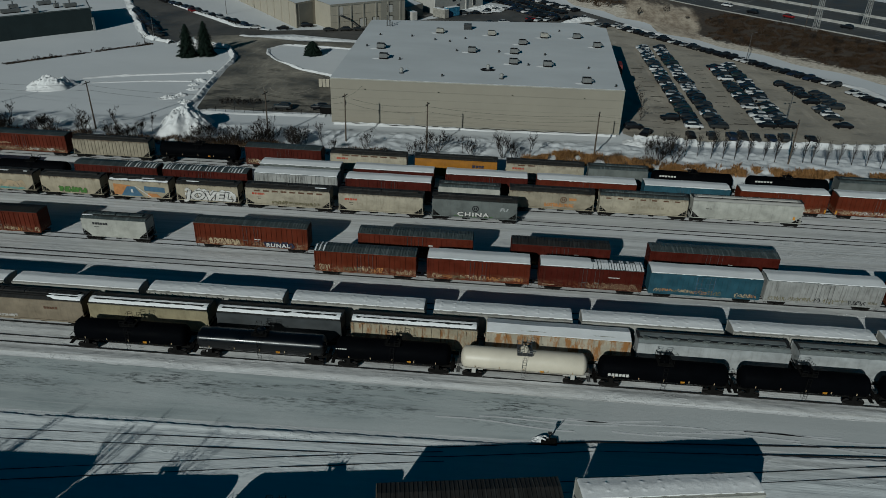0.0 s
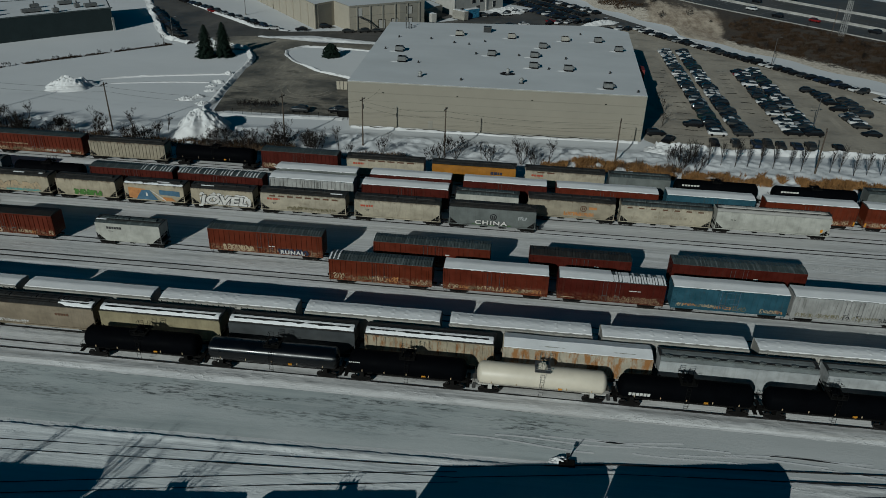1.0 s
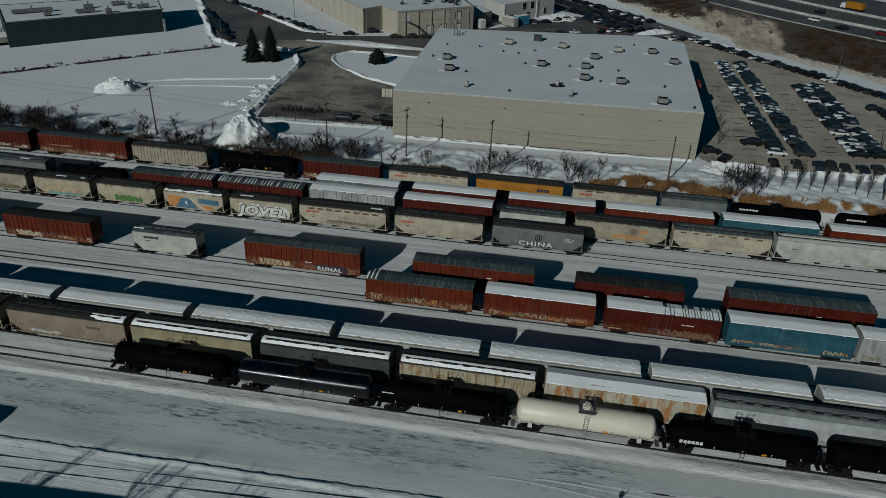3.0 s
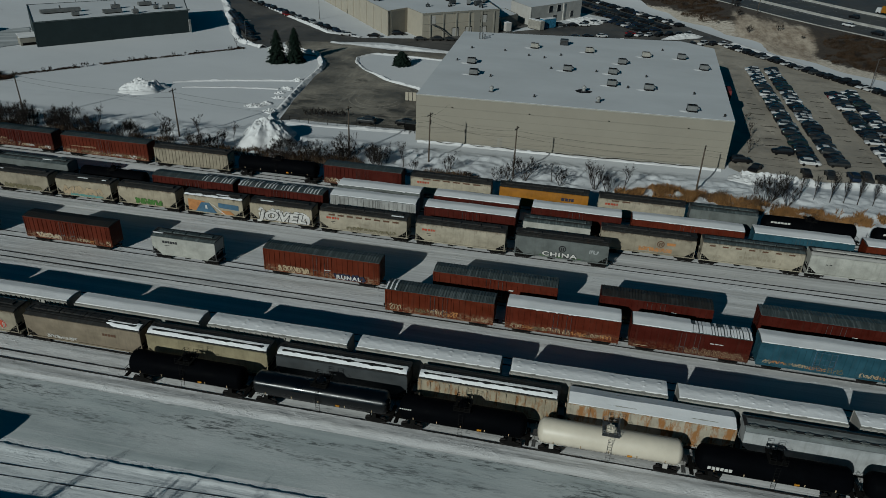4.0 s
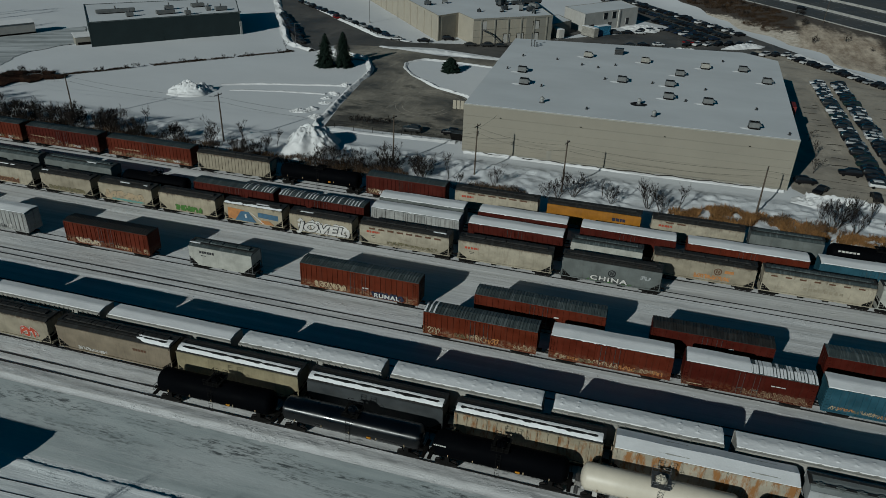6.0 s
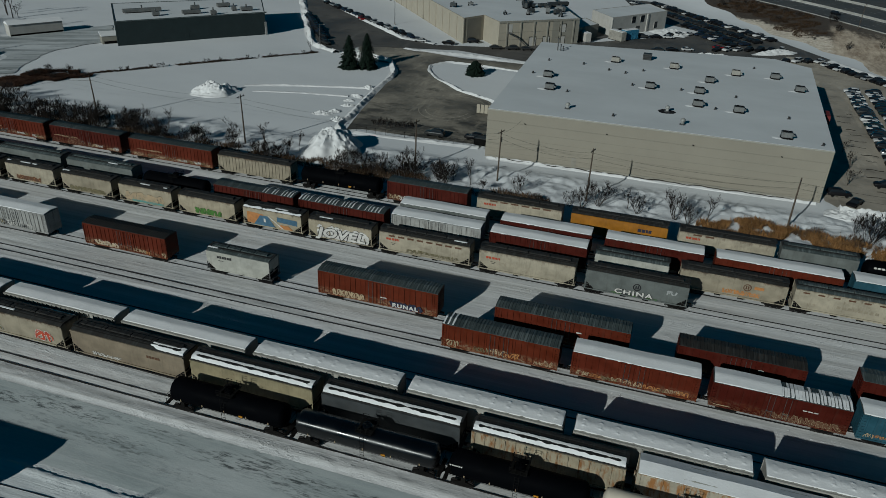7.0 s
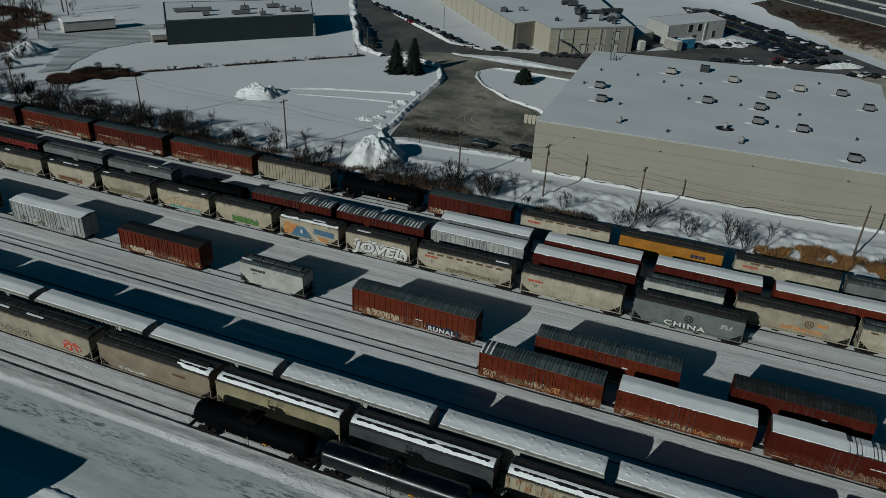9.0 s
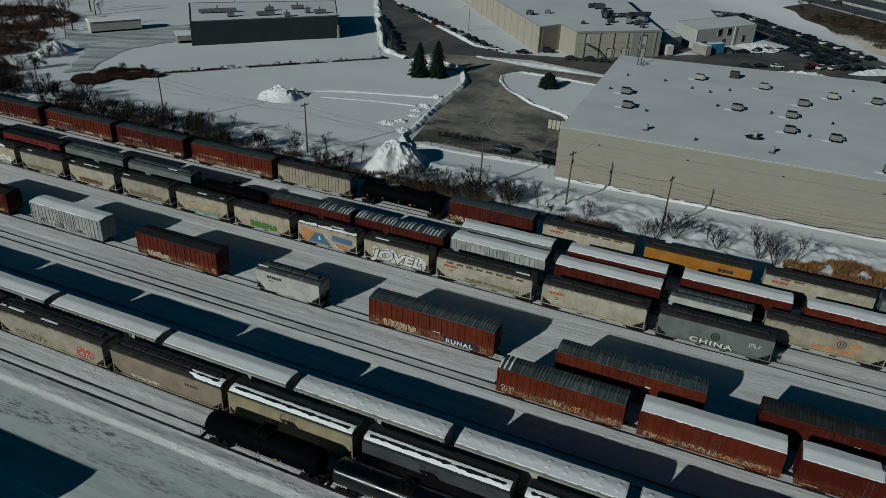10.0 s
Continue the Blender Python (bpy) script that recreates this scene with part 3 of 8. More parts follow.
def ribbon(pts, half, z, lift=None):
    """A strip along a line of (x, y)."""
    g = Geo()
    rows = []
    for i, p in enumerate(pts):
        a, b = Vector(pts[max(0, i - 1)]), Vector(pts[min(len(pts) - 1, i + 1)])
        d = (b - a).normalized()
        n = Vector((-d.y, d.x))
        rows.append([(p[0] - n.x * half, p[1] - n.y * half, z), (p[0] + n.x * half, p[1] + n.y * half, z)])
    for r in rows:
        g.v.extend(r)
    g.f = [(2 * i, 2 * i + 1, 2 * i + 3, 2 * i + 2)[::-1] for i in range(len(rows) - 1)]
    return g


lane = Geo()
lx = np.arange(-190, 131, 2.0)
for x in lx:
    e = float(lane_edge(x)) + 0.9
    for k in range(7):
        y = e + (74.7 - e) * k / 6
        lane.v.append((float(x), y, -0.07 + 0.012 * math.sin(x * 0.21 + k)))
for i in range(len(lx) - 1):
    for k in range(6):
        a = i * 7 + k
        lane.f.append((a, a + 7, a + 8, a + 1))
setting("service_road", lane, "lane", "service lane of grey packed snow with dark dirt marks", "road", smooth=True)

# ---- railway tracks ----
ROW_T, ROW_H, ROW_W, ROW_B, ROW_G, ROW_C, ROW_D, ROW_E, ROW_F = 78.3, 82.9, 86.75, 101.5, 107.8, 124.0, 130.1, 135.4, 143.7
RAIL = 0.1


def track(pts, label, k=1.0):
    t = tagged(new("railway_track"), label, "railway track", kind="structure")
    for off in (-0.7525, 0.7525):
        g = Geo()
        rings = []
        for i, p in enumerate(pts):
            a, b = Vector(pts[max(0, i - 1)]), Vector(pts[min(len(pts) - 1, i + 1)])
            d = (b - a).normalized()
            n = Vector((-d.y, d.x)) * off
            m = Vector((-d.y, d.x))
            sec = ((-0.09, -0.1), (0.09, -0.1), (0.05, -0.06), (0.045, 0.12), (-0.045, 0.12), (-0.05, -0.06))
            rings.append([(p[0] + n.x + m.x * u * k, p[1] + n.y + m.y * u * k, w if w < 0 else w * k) for u, w in sec])
        g.loft(rings)
        part("rail", g, "rail", t)
    return t


for y in (ROW_T, ROW_H, ROW_W, 93.4, ROW_B, ROW_G, ROW_C, ROW_D, ROW_E, ROW_F):
    track([(-420, y), (420, y)], "steel rails just clear of the trodden snow")
track([(-420, 41), (-46, 60.8), (5, 63.6), (22.5, 66.5), (56, 69.3), (420, 80)], "curving yard lead with snow between the rails", 0.6)
track([(-420, 10), (-41, 55.0), (-14, 59.8), (5.5, 63.0)], "turnout track running into the yard lead", 0.6)
track([(-420, -20), (0, 56.7), (55, 66.3), (420, 128)][1:3] + [(80, 70.6)], "siding rails in the snow", 0.6)

# ties that show between the rails of the open front track, shared mesh


# ---- rail wagons ----
def sideframe():
    g = Geo()
    for y in (-0.98, 0.86):
        g.prism_y([(-1.25, 0.42), (-0.95, 0.3), (-0.35, 0.2), (0.35, 0.2), (0.95, 0.3), (1.25, 0.42), (1.25, 0.6), (0.5, 0.78), (-0.5, 0.78), (-1.25, 0.6)], y, y + 0.12)
        for x in (-0.22, 0, 0.22):
            g.tube((x, y + 0.06, 0.24), (x, y + 0.06, 0.6), 0.08, n=8)
    g.box(-0.25, 0.25, -1.0, 1.0, 0.5, 0.85)
    g.tube((-0.87, -0.75, 0.42), (-0.87, 0.75, 0.42), 0.08, n=8)
    g.tube((0.87, -0.75, 0.42), (0.87, 0.75, 0.42), 0.08, n=8)
    return g


def wheel_geo():
    g = Geo()
    g.tube((0, -0.07, 0), (0, 0.07, 0), 0.42, n=16)
    g.tube((0, -0.1, 0), (0, 0.1, 0), 0.14, n=8)
    g.tube((0, 0.05, 0), (0, 0.08, 0), 0.46, n=16)
    return g


def trucks(car, half):
    for sx in (-1, 1):
        t = part("truck", cached(("truck",), sideframe), "under", car, at=pose(sx * half, 0, 0))
        for wx in (-0.87, 0.87):
            for wy in (-0.75, 0.75):
                part("wheel", cached(("wheel",), wheel_geo), "rail", t, at=pose(wx, wy, 0.42))


def coupler_geo():
    g = Geo()
    g.box(-0.1, 0.42, -0.1, 0.1, 0.78, 1.0)
    g.box(0.4, 0.62, -0.16, 0.13, 0.72, 1.02, 0.03)
    return g


def couplers(car, half):
    part("coupler", cached(("coupler",), coupler_geo), "under", car, at=pose(half, 0, 0))
    part("coupler", cached(("coupler",), coupler_geo), "under", car, at=pose(-half, 0, 0, 0, 0, 180))


def ladder_geo(z0, z1, w=0.42):
    g = Geo()
    for x in (-w / 2, w / 2):
        g.tube((x, 0, z0), (x, 0, z1), 0.022, n=4)
    n = int((z1 - z0) / 0.38)
    for i in range(n + 1):
        z = z0 + 0.06 + (z1 - z0 - 0.12) * i / n
        g.tube((-w / 2, -0.01, z), (w / 2, -0.01, z), 0.018, n=4)
    return g


def ladders(car, x, y, z0, z1, material):
    key = ("ladder", round(z0, 1), round(z1, 1))
    for sx in (-1, 1):
        part("ladder", cached(key, lambda: ladder_geo(z0, z1)), material, car, at=pose(sx * x, y, 0))


def blob_letters(x0, x1, z0, z1, y, rng, grow=0.0, gap=0.06, wild=0.22, thick=0.26):
    """One running spray-can stroke that loops up and down a band of a wagon's side."""
    h = z1 - z0
    n = max(1, round((x1 - x0) / (h * 0.75)))
    w = (x1 - x0) / n
    pts = []
    for i in range(n):
        cx, cz = x0 + w * (i + 0.5), (z0 + z1) / 2
        tilt = rng.uniform(-wild, wild)
        for k, v in enumerate(rng.choice(((-0.4, 0.4, 0.3, -0.1, -0.4, -0.3, 0.38), (0.38, -0.36, -0.1, 0.3, 0.4, -0.4, -0.3), (-0.38, 0.1, 0.4, 0.0, -0.4, 0.2, 0.4), (0.4, -0.4, -0.38, 0.1, 0.4, -0.3, 0.1), (0.1, 0.42, -0.42, -0.3, 0.35, 0.0, -0.4)))):
            u = (-0.4, -0.1, 0.25, -0.2, 0.1, 0.4, 0.3)[k] + rng.uniform(-0.22, 0.22)
            v = max(-0.42, min(0.42, v + rng.uniform(-0.08, 0.08)))
            pts.append((cx + (u + tilt * v) * w, cz + v * h))
    pts = [pts[0]] + pts + [pts[-1]]
    line = []
    for a, b, c, d in zip(pts, pts[1:], pts[2:], pts[3:]):
        for k in range(5):
            t = k / 5
            line.append(tuple(0.5 * (2 * b[j] + (c[j] - a[j]) * t + (2 * a[j] - 5 * b[j] + 4 * c[j] - d[j]) * t * t + (3 * b[j] - a[j] - 3 * c[j] + d[j]) * t ** 3) for j in (0, 1)))
    g = Geo()
    m = len(line)
    base = (thick * 0.5 + grow) * min(w, h) * 0.8
    for k, p in enumerate(line):
        a, b = line[max(0, k - 1)], line[min(m - 1, k + 1)]
        du, dv = b[0] - a[0], b[1] - a[1]
        q = max(1e-3, math.hypot(du, dv))
        r = base * (0.75 + 0.35 * math.sin(k * 0.45 + z0 * 7 + x0)) * (0.6 if k in (0, m - 1) else 1.0)
        yy = y - 0.00004 * k
        g.v += [(p[0] - dv / q * r, yy, p[1] + du / q * r), (p[0] + dv / q * r, yy, p[1] - du / q * r)]
    g.f = [(2 * k, 2 * k + 1, 2 * k + 3, 2 * k + 2) for k in range(m - 1)]
    return g


def graffiti(car, x0, x1, z0, z1, y, fill, outline=None, seed=1, wild=0.22, thick=0.36):
    if outline:
        part("graffiti_outline", blob_letters(x0, x1, z0, z1, y - 0.006, random.Random(seed), 0.06, wild=wild, thick=thick), outline, car)
    part("graffiti_letters", blob_letters(x0, x1, z0, z1, y - 0.012, random.Random(seed), wild=wild, thick=thick), fill, car)


def scribble(car, x0, x1, z0, z1, y, colours, seed):
    """A row of small faded tags along the lower side."""
    rng = random.Random(seed)
    x = x0
    k = 0
    while x < x1 - 0.6:
        w = rng.uniform(0.9, 2.6)
        if rng.random() < 0.9:
            h = (z1 - z0) * rng.uniform(0.45, 1.0)
            zb = z0 + rng.uniform(0, (z1 - z0 - h))
            part("graffiti_tag", blob_letters(x, min(x + w, x1), zb, zb + h, y - 0.006 - 0.002 * (k % 3), rng, 0.0, 0.1, 0.5, 0.2), colours[k % len(colours)], car)
        x += w * rng.uniform(0.55, 1.1)
        k += 1


def bars(car, x, z, y, widths, h, material, gap=0.12, name="lettering"):
    """Plain bars in place of a painted word."""
    g = Geo()
    for w in widths:
        g.box(x, x + w, y - 0.008, y, z, z + h)
        x += w + gap
    part(name, g, material, car)


def snow_full(L, hw, ze, ridge, seed, lumps=0, over=0.05):
    """A snow sheet on a roof, ragged at the eaves, with soft humps over the hatches."""
    rng = random.Random(seed)
    n = int(L / (0.17 if lumps else 0.3))
    rings = []
    drift = rng.uniform(0, 9)
    for i in range(n + 1):
        x = -L / 2 + 0.06 + (L - 0.12) * i / n
        k, scal = 0.0, 0.0
        if lumps:
            u = (x + L / 2) / L * lumps % 1.0
            k = 0.065 * max(0.0, math.cos((u - 0.5) * 2 * math.pi)) ** 6 * (0.6 + 0.6 * math.sin(x * 1.9 + drift) ** 2)
            scal = 0.1 * math.cos((u - 0.5) * 2 * math.pi)
        t = 0.08 + 0.03 * math.sin(x * 0.7 + drift) + rng.uniform(-0.008, 0.008) + (0.05 if lumps else 0)
        e = hw + over
        lo = ze - 0.03 - rng.uniform(0, 0.06) - (0.1 if rng.random() < 0.06 else 0) + scal
        if i in (0, n):
            t *= 0.7
        sec = []
        for f, up in ((1.0, 0), (0.68, 0), (0.54, 0.15), (0.48, 0.85), (0.4, 1.0), (0.32, 0.7), (0.25, 0), (0.0, 0)):
            y = e * f if f == 1.0 else hw * f
            sec.append((y, ze + ridge * (1 - f) + t + k * up))
        left = [(x, -y, z) for y, z in sec]
        right = [(x, y, z) for y, z in sec[::-1]][1:]
        rings.append(([(x, -e + 0.02, lo)] + left + right + [(x, e - 0.02, ze - 0.02), (x, 0, ze + ridge * 0.4)])[::-1])
    return Geo().loft(rings)


def snow_stripes(L, hw, ze, ridge, seed, pitch, chance, span=(0.0, 1.0), wide=0.55):
    """Snow left lying between the roof ribs, streak by streak."""
    rng = random.Random(seed)
    out = []
    n = int(L / pitch)
    for i in range(n):
        f = (i + 0.5) / n
        if not span[0] <= f <= span[1] or rng.random() > chance:
            continue
        x0 = -L / 2 + L * i / n + rng.uniform(0.03, 0.1)
        x1 = x0 + pitch * wide * rng.uniform(0.7, 1.2)
        a, b = -hw + rng.uniform(0, 0.3) ** 1.5, rng.choice((rng.uniform(0.1, hw * 0.5), hw * 0.93))
        def zz(y):
            return ze + ridge * (1 - abs(y) / hw)
        t = 0.07
        ys = [a, min(a + 0.5, b), 0.0 if a < 0 < b else (a + b) / 2, b]
        ys = sorted(ys)
        top = [(y, zz(y) + t) for y in ys]
        bot = [(y, zz(y) - 0.01) for y in ys[::-1]]
        g = Geo().prism_x([(y, z) for y, z in bot[::-1]] + [(y, z) for y, z in top[::-1]], x0, x1)
        out.append(g)
    return out


def boxcar_body(L, h):
    g = Geo()
    w = 1.45
    g.box(-L / 2, L / 2, -w, w, 1.02, h)
    n = round(L / 0.85)
    door = 1.9
    for i in range(n + 1):
        x = -L / 2 + 0.06 + (L - 0.12) * i / n
        if abs(x) < door:
            continue
        for s in (-1, 1):
            y0, y1 = sorted((s * w, s * (w + 0.075)))
            g.box(x - 0.07, x + 0.07, y0, y1, 1.05, h - 0.05)
    for s in (-1, 1):
        y0, y1 = sorted((s * w, s * (w + 0.09)))
        g.box(-L / 2, L / 2, y0, y1, 0.95, 1.13)
        g.box(-L / 2, L / 2, y0, y1, h - 0.14, h)
    for s in (-1, 1):
        x0, x1 = sorted((s * L / 2, s * (L / 2 + 0.06)))
        for z in np.arange(1.3, h - 0.2, 0.42):
            g.box(x0, x1, -w + 0.1, w - 0.1, float(z), float(z) + 0.14)
    return g


def boxcar_roof(L, h, ridge=0.22):
    """Pitched panel roof; the ribs are folds of one sheet."""
    w = 1.53
    n = round(L / 0.44)
    rings = []
    for i in range(n + 1):
        x = -L / 2 + L * i / n
        for dx, up in ((-0.055, 0.0), (-0.03, 0.06), (0.03, 0.06), (0.055, 0.0)):
            if (i == 0 and dx < 0) or (i == n and dx > 0):
                continue
            rings.append([(x + dx, -w, h), (x + dx, w, h), (x + dx, w, h + 0.05 + up), (x + dx, 0, h + ridge + 0.05 + up), (x + dx, -w, h + 0.05 + up)])
    return Geo().loft(rings)


def boxcar_door(h):
    """A ribbed plug door, one pressed sheet."""
    rings = []
    for x in (-0.82, -0.4, 0.0, 0.4, 0.82):
        for dx, out in ((-0.06, 0.05), (-0.04, 0.1), (0.04, 0.1), (0.06, 0.05)):
            rings.append([(x + dx, -out, 1.15), (x + dx, 0.0, 1.15), (x + dx, 0.0, h - 0.2), (x + dx, -out, h - 0.2)])
    return Geo().loft(rings)


def underframe(L, w=1.3):
    g = Geo()
    g.box(-L / 2 + 0.1, L / 2 - 0.1, -0.25, 0.25, 0.72, 1.03)
    for x in (-L / 2 + 2.3, -L * 0.16, L * 0.16, L / 2 - 2.3):
        g.box(x - 0.15, x + 0.15, -w, w, 0.78, 1.02)
    g.tube((-1.2, 0.6, 0.75), (0.2, 0.6, 0.75), 0.22, n=8)
    for s in (-1, 1):
        for e in (-1, 1):
            x = e * (L / 2 - 0.35)
            g.tube((x - 0.2, s * 1.42, 1.0), (x - 0.2, s * 1.42, 0.5), 0.02, n=4)
            g.tube((x + 0.2, s * 1.42, 1.0), (x + 0.2, s * 1.42, 0.5), 0.02, n=4)
            g.tube((x - 0.2, s * 1.42, 0.5), (x + 0.2, s * 1.42, 0.5), 0.025, n=4)
    return g


def wagon_pose(x0, x1, yc, turn=0.0):
    return pose((x0 + x1) / 2, yc, RAIL, 0, 0, turn)


def boxcar(x0, x1, yc, colour, roof, lying, label, h=4.5, turn=0.0, seed=1, group=""):
    L = round(x1 - x0, 1)
    car = thing("boxcar", wagon_pose(x0, x1, yc, turn), label, "boxcar", group)
    part("body", cached(("boxcar_body", L, h), lambda: boxcar_body(L, h)), colour, car)
    part("roof", cached(("boxcar_roof", L, h), lambda: boxcar_roof(L, h)), roof, car)
    for s in (-1, 1):
        for dx in (-0.92, 0.92):
            d = part("door", cached(("boxcar_door", h), lambda: boxcar_door(h)), colour, car, at=pose(dx, s * 1.46, 0, 0, 0, 0 if s < 0 else 180))
            g = cached(("door_rod", h), lambda: Geo().tube((-0.3, -0.14, 1.1), (-0.3, -0.14, h - 0.15), 0.025, n=5).tube((0.3, -0.14, 1.1), (0.3, -0.14, h - 0.15), 0.025, n=5).box(-0.4, 0.4, -0.16, -0.12, 2.0, 2.07))
            part("door_rod", g, "steel", d)
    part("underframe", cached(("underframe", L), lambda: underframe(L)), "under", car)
    ladders(car, L / 2 - 0.35, -1.56, 1.1, h - 0.1, colour)
    trucks(car, L / 2 - 2.3)
    couplers(car, L / 2)
    if lying == "full":
        part("snow_layer", snow_full(L, 1.53, h + 0.15, 0.2, seed), "snow", car, "snow blanket on the roof", smooth=20)
    elif lying == "mixed":
        part("snow_layer", snow_full(L * 0.5, 1.53, h + 0.15, 0.2, seed), "snow", car, "snow blanket on half the roof", at=pose(-L * 0.245, 0, 0), smooth=20)
        for g in snow_stripes(L, 1.5, h + 0.06, 0.22, seed, 0.4, 1.0, (0.5, 1.0), 0.78):
            part("snow_streak", g, "snow", car)
    elif lying:
        for g in snow_stripes(L, 1.5, h + 0.06, 0.22, seed, 0.62, *lying, wide=0.33):
            part("snow_streak", g, "snow", car)
    car["half"] = L / 2
    return car


def hopper_body(L, ze, ribbed, bulge):
    a = L / 2 - 0.25
    g = Geo()
    rings = []
    for x, zb in ((-a, 2.4), (-a + 1.5, 1.12), (a - 1.5, 1.12), (a, 2.4)):
        zs = [zb + (ze - zb) * i / 6 for i in range(7)]
        def hw(z):
            return 1.52 - bulge * ((z - 2.8) / 1.6) ** 2
        ring = [(x, -hw(z), z) for z in zs[::-1]] + [(x, hw(z), z) for z in zs]
        rings.append(ring)
    g.loft(rings)
    if ribbed:
        n = ribbed
        for i in range(n):
            x = -a + 0.3 + (2 * a - 0.6) * i / (n - 1)
            cut = max(0.0, 1.5 - (a - abs(x))) / 1.5
            zb = 1.15 + cut * 1.25
            for s in (-1, 1):
                y0, y1 = sorted((s * 1.44, s * 1.6))
                g.box(x - 0.06, x + 0.06, y0, y1, zb, ze - 0.08)
    for s in (-1, 1):
        y0, y1 = sorted((s * 1.38, s * 1.6))
        g.box(-a, a, y0, y1, ze - 0.12, ze + 0.02)
        y0, y1 = sorted((s * 1.38, s * 1.54))
        g.box(-a + 1.4, a - 1.4, y0, y1, 1.0, 1.2)
    return g


def hopper_roof(L, ze, k=1.0):
    a = L / 2 - 0.27
    return Geo().prism_x([(-1.5, ze), (1.5, ze), (1.0, ze + 0.24 * k), (0, ze + 0.32 * k), (-1.0, ze + 0.24 * k)], -a, a)


def hopper_end(L, ze):
    """The open end: platform, corner posts, braces and a brake wheel."""
    g = Geo()
    e = L / 2
    g.box(e - 2.1, e, -1.4, 1.4, 0.95, 1.08)
    for y in (-1.42, 1.42):
        g.box(e - 0.32, e - 0.2, y - 0.06, y + 0.06, 1.0, ze)
        g.tube((e - 0.95, y, 1.08), (e - 0.95, y, 1.8), 0.035, n=4)
        for z in (1.5, 1.9, 2.3, 2.7, 3.1, 3.5):
            g.tube((e - 0.75, y * 1.04, z), (e - 0.25, y * 1.04, z), 0.02, n=4)
    g.tube((e - 0.1, -0.5, 2.4), (e - 0.02, -0.5, 2.4), 0.28, n=12)
    g.box(e - 0.3, e - 0.2, -1.4, 1.4, 2.0, 2.12)
    return g


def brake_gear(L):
    """Dark air-brake gear, and a black wedge as shade filling the end bay under the slope."""
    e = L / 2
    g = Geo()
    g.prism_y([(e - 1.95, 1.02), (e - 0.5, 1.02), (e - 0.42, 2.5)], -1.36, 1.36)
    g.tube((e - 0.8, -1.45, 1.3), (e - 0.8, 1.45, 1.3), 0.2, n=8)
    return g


def outlet_geo():
    g = Geo()
    g.loft([[(-0.4, -0.55, 0.42), (0.4, -0.55, 0.42), (0.4, 0.55, 0.42), (-0.4, 0.55, 0.42)], [(-1.7, -1.3, 1.15), (1.7, -1.3, 1.15), (1.7, 1.3, 1.15), (-1.7, 1.3, 1.15)]])
    g.box(-0.45, 0.45, -0.75, 0.75, 0.34, 0.44)
    return g


def roofwalk(L, ze):
    g = Geo()
    a = L / 2 - 0.1
    for y in (-0.7, 0.7):
        g.box(-a, a, y - 0.16, y + 0.16, ze + 0.36, ze + 0.4)
        for i in range(9):
            x = -a + 0.1 + (2 * a - 0.2) * i / 8
            g.box(x - 0.03, x + 0.03, y - 0.14, y + 0.14, ze + 0.2, ze + 0.36)
    for x in (-a + 0.2, a - 0.2):
        g.box(x - 0.2, x + 0.2, -0.82, 0.82, ze + 0.35, ze + 0.39)
    return g


def hatch_round():
    g = Geo()
    g.tube((0, 0, 0), (0, 0, 0.16), 0.36, n=14)
    g.tube((0, 0, 0.16), (0, 0, 0.22), 0.42, 0.3, n=14)
    g.box(-0.5, 0.5, -0.04, 0.04, 0.2, 0.26)
    return g


def hatch_long(w):
    g = Geo()
    g.box(-w / 2, w / 2, -0.34, 0.34, 0, 0.16)
    g.loft([[(-w / 2, -0.42, 0.16), (w / 2, -0.42, 0.16), (w / 2, 0.42, 0.16), (-w / 2, 0.42, 0.16)], [(-w / 2 + 0.04, -0.3, 0.24), (w / 2 - 0.04, -0.3, 0.24), (w / 2 - 0.04, 0.3, 0.24), (-w / 2 + 0.04, 0.3, 0.24)]])
    for x in (-w / 3, 0, w / 3):
        g.box(x - 0.04, x + 0.04, -0.46, 0.46, 0.22, 0.28)
    return g


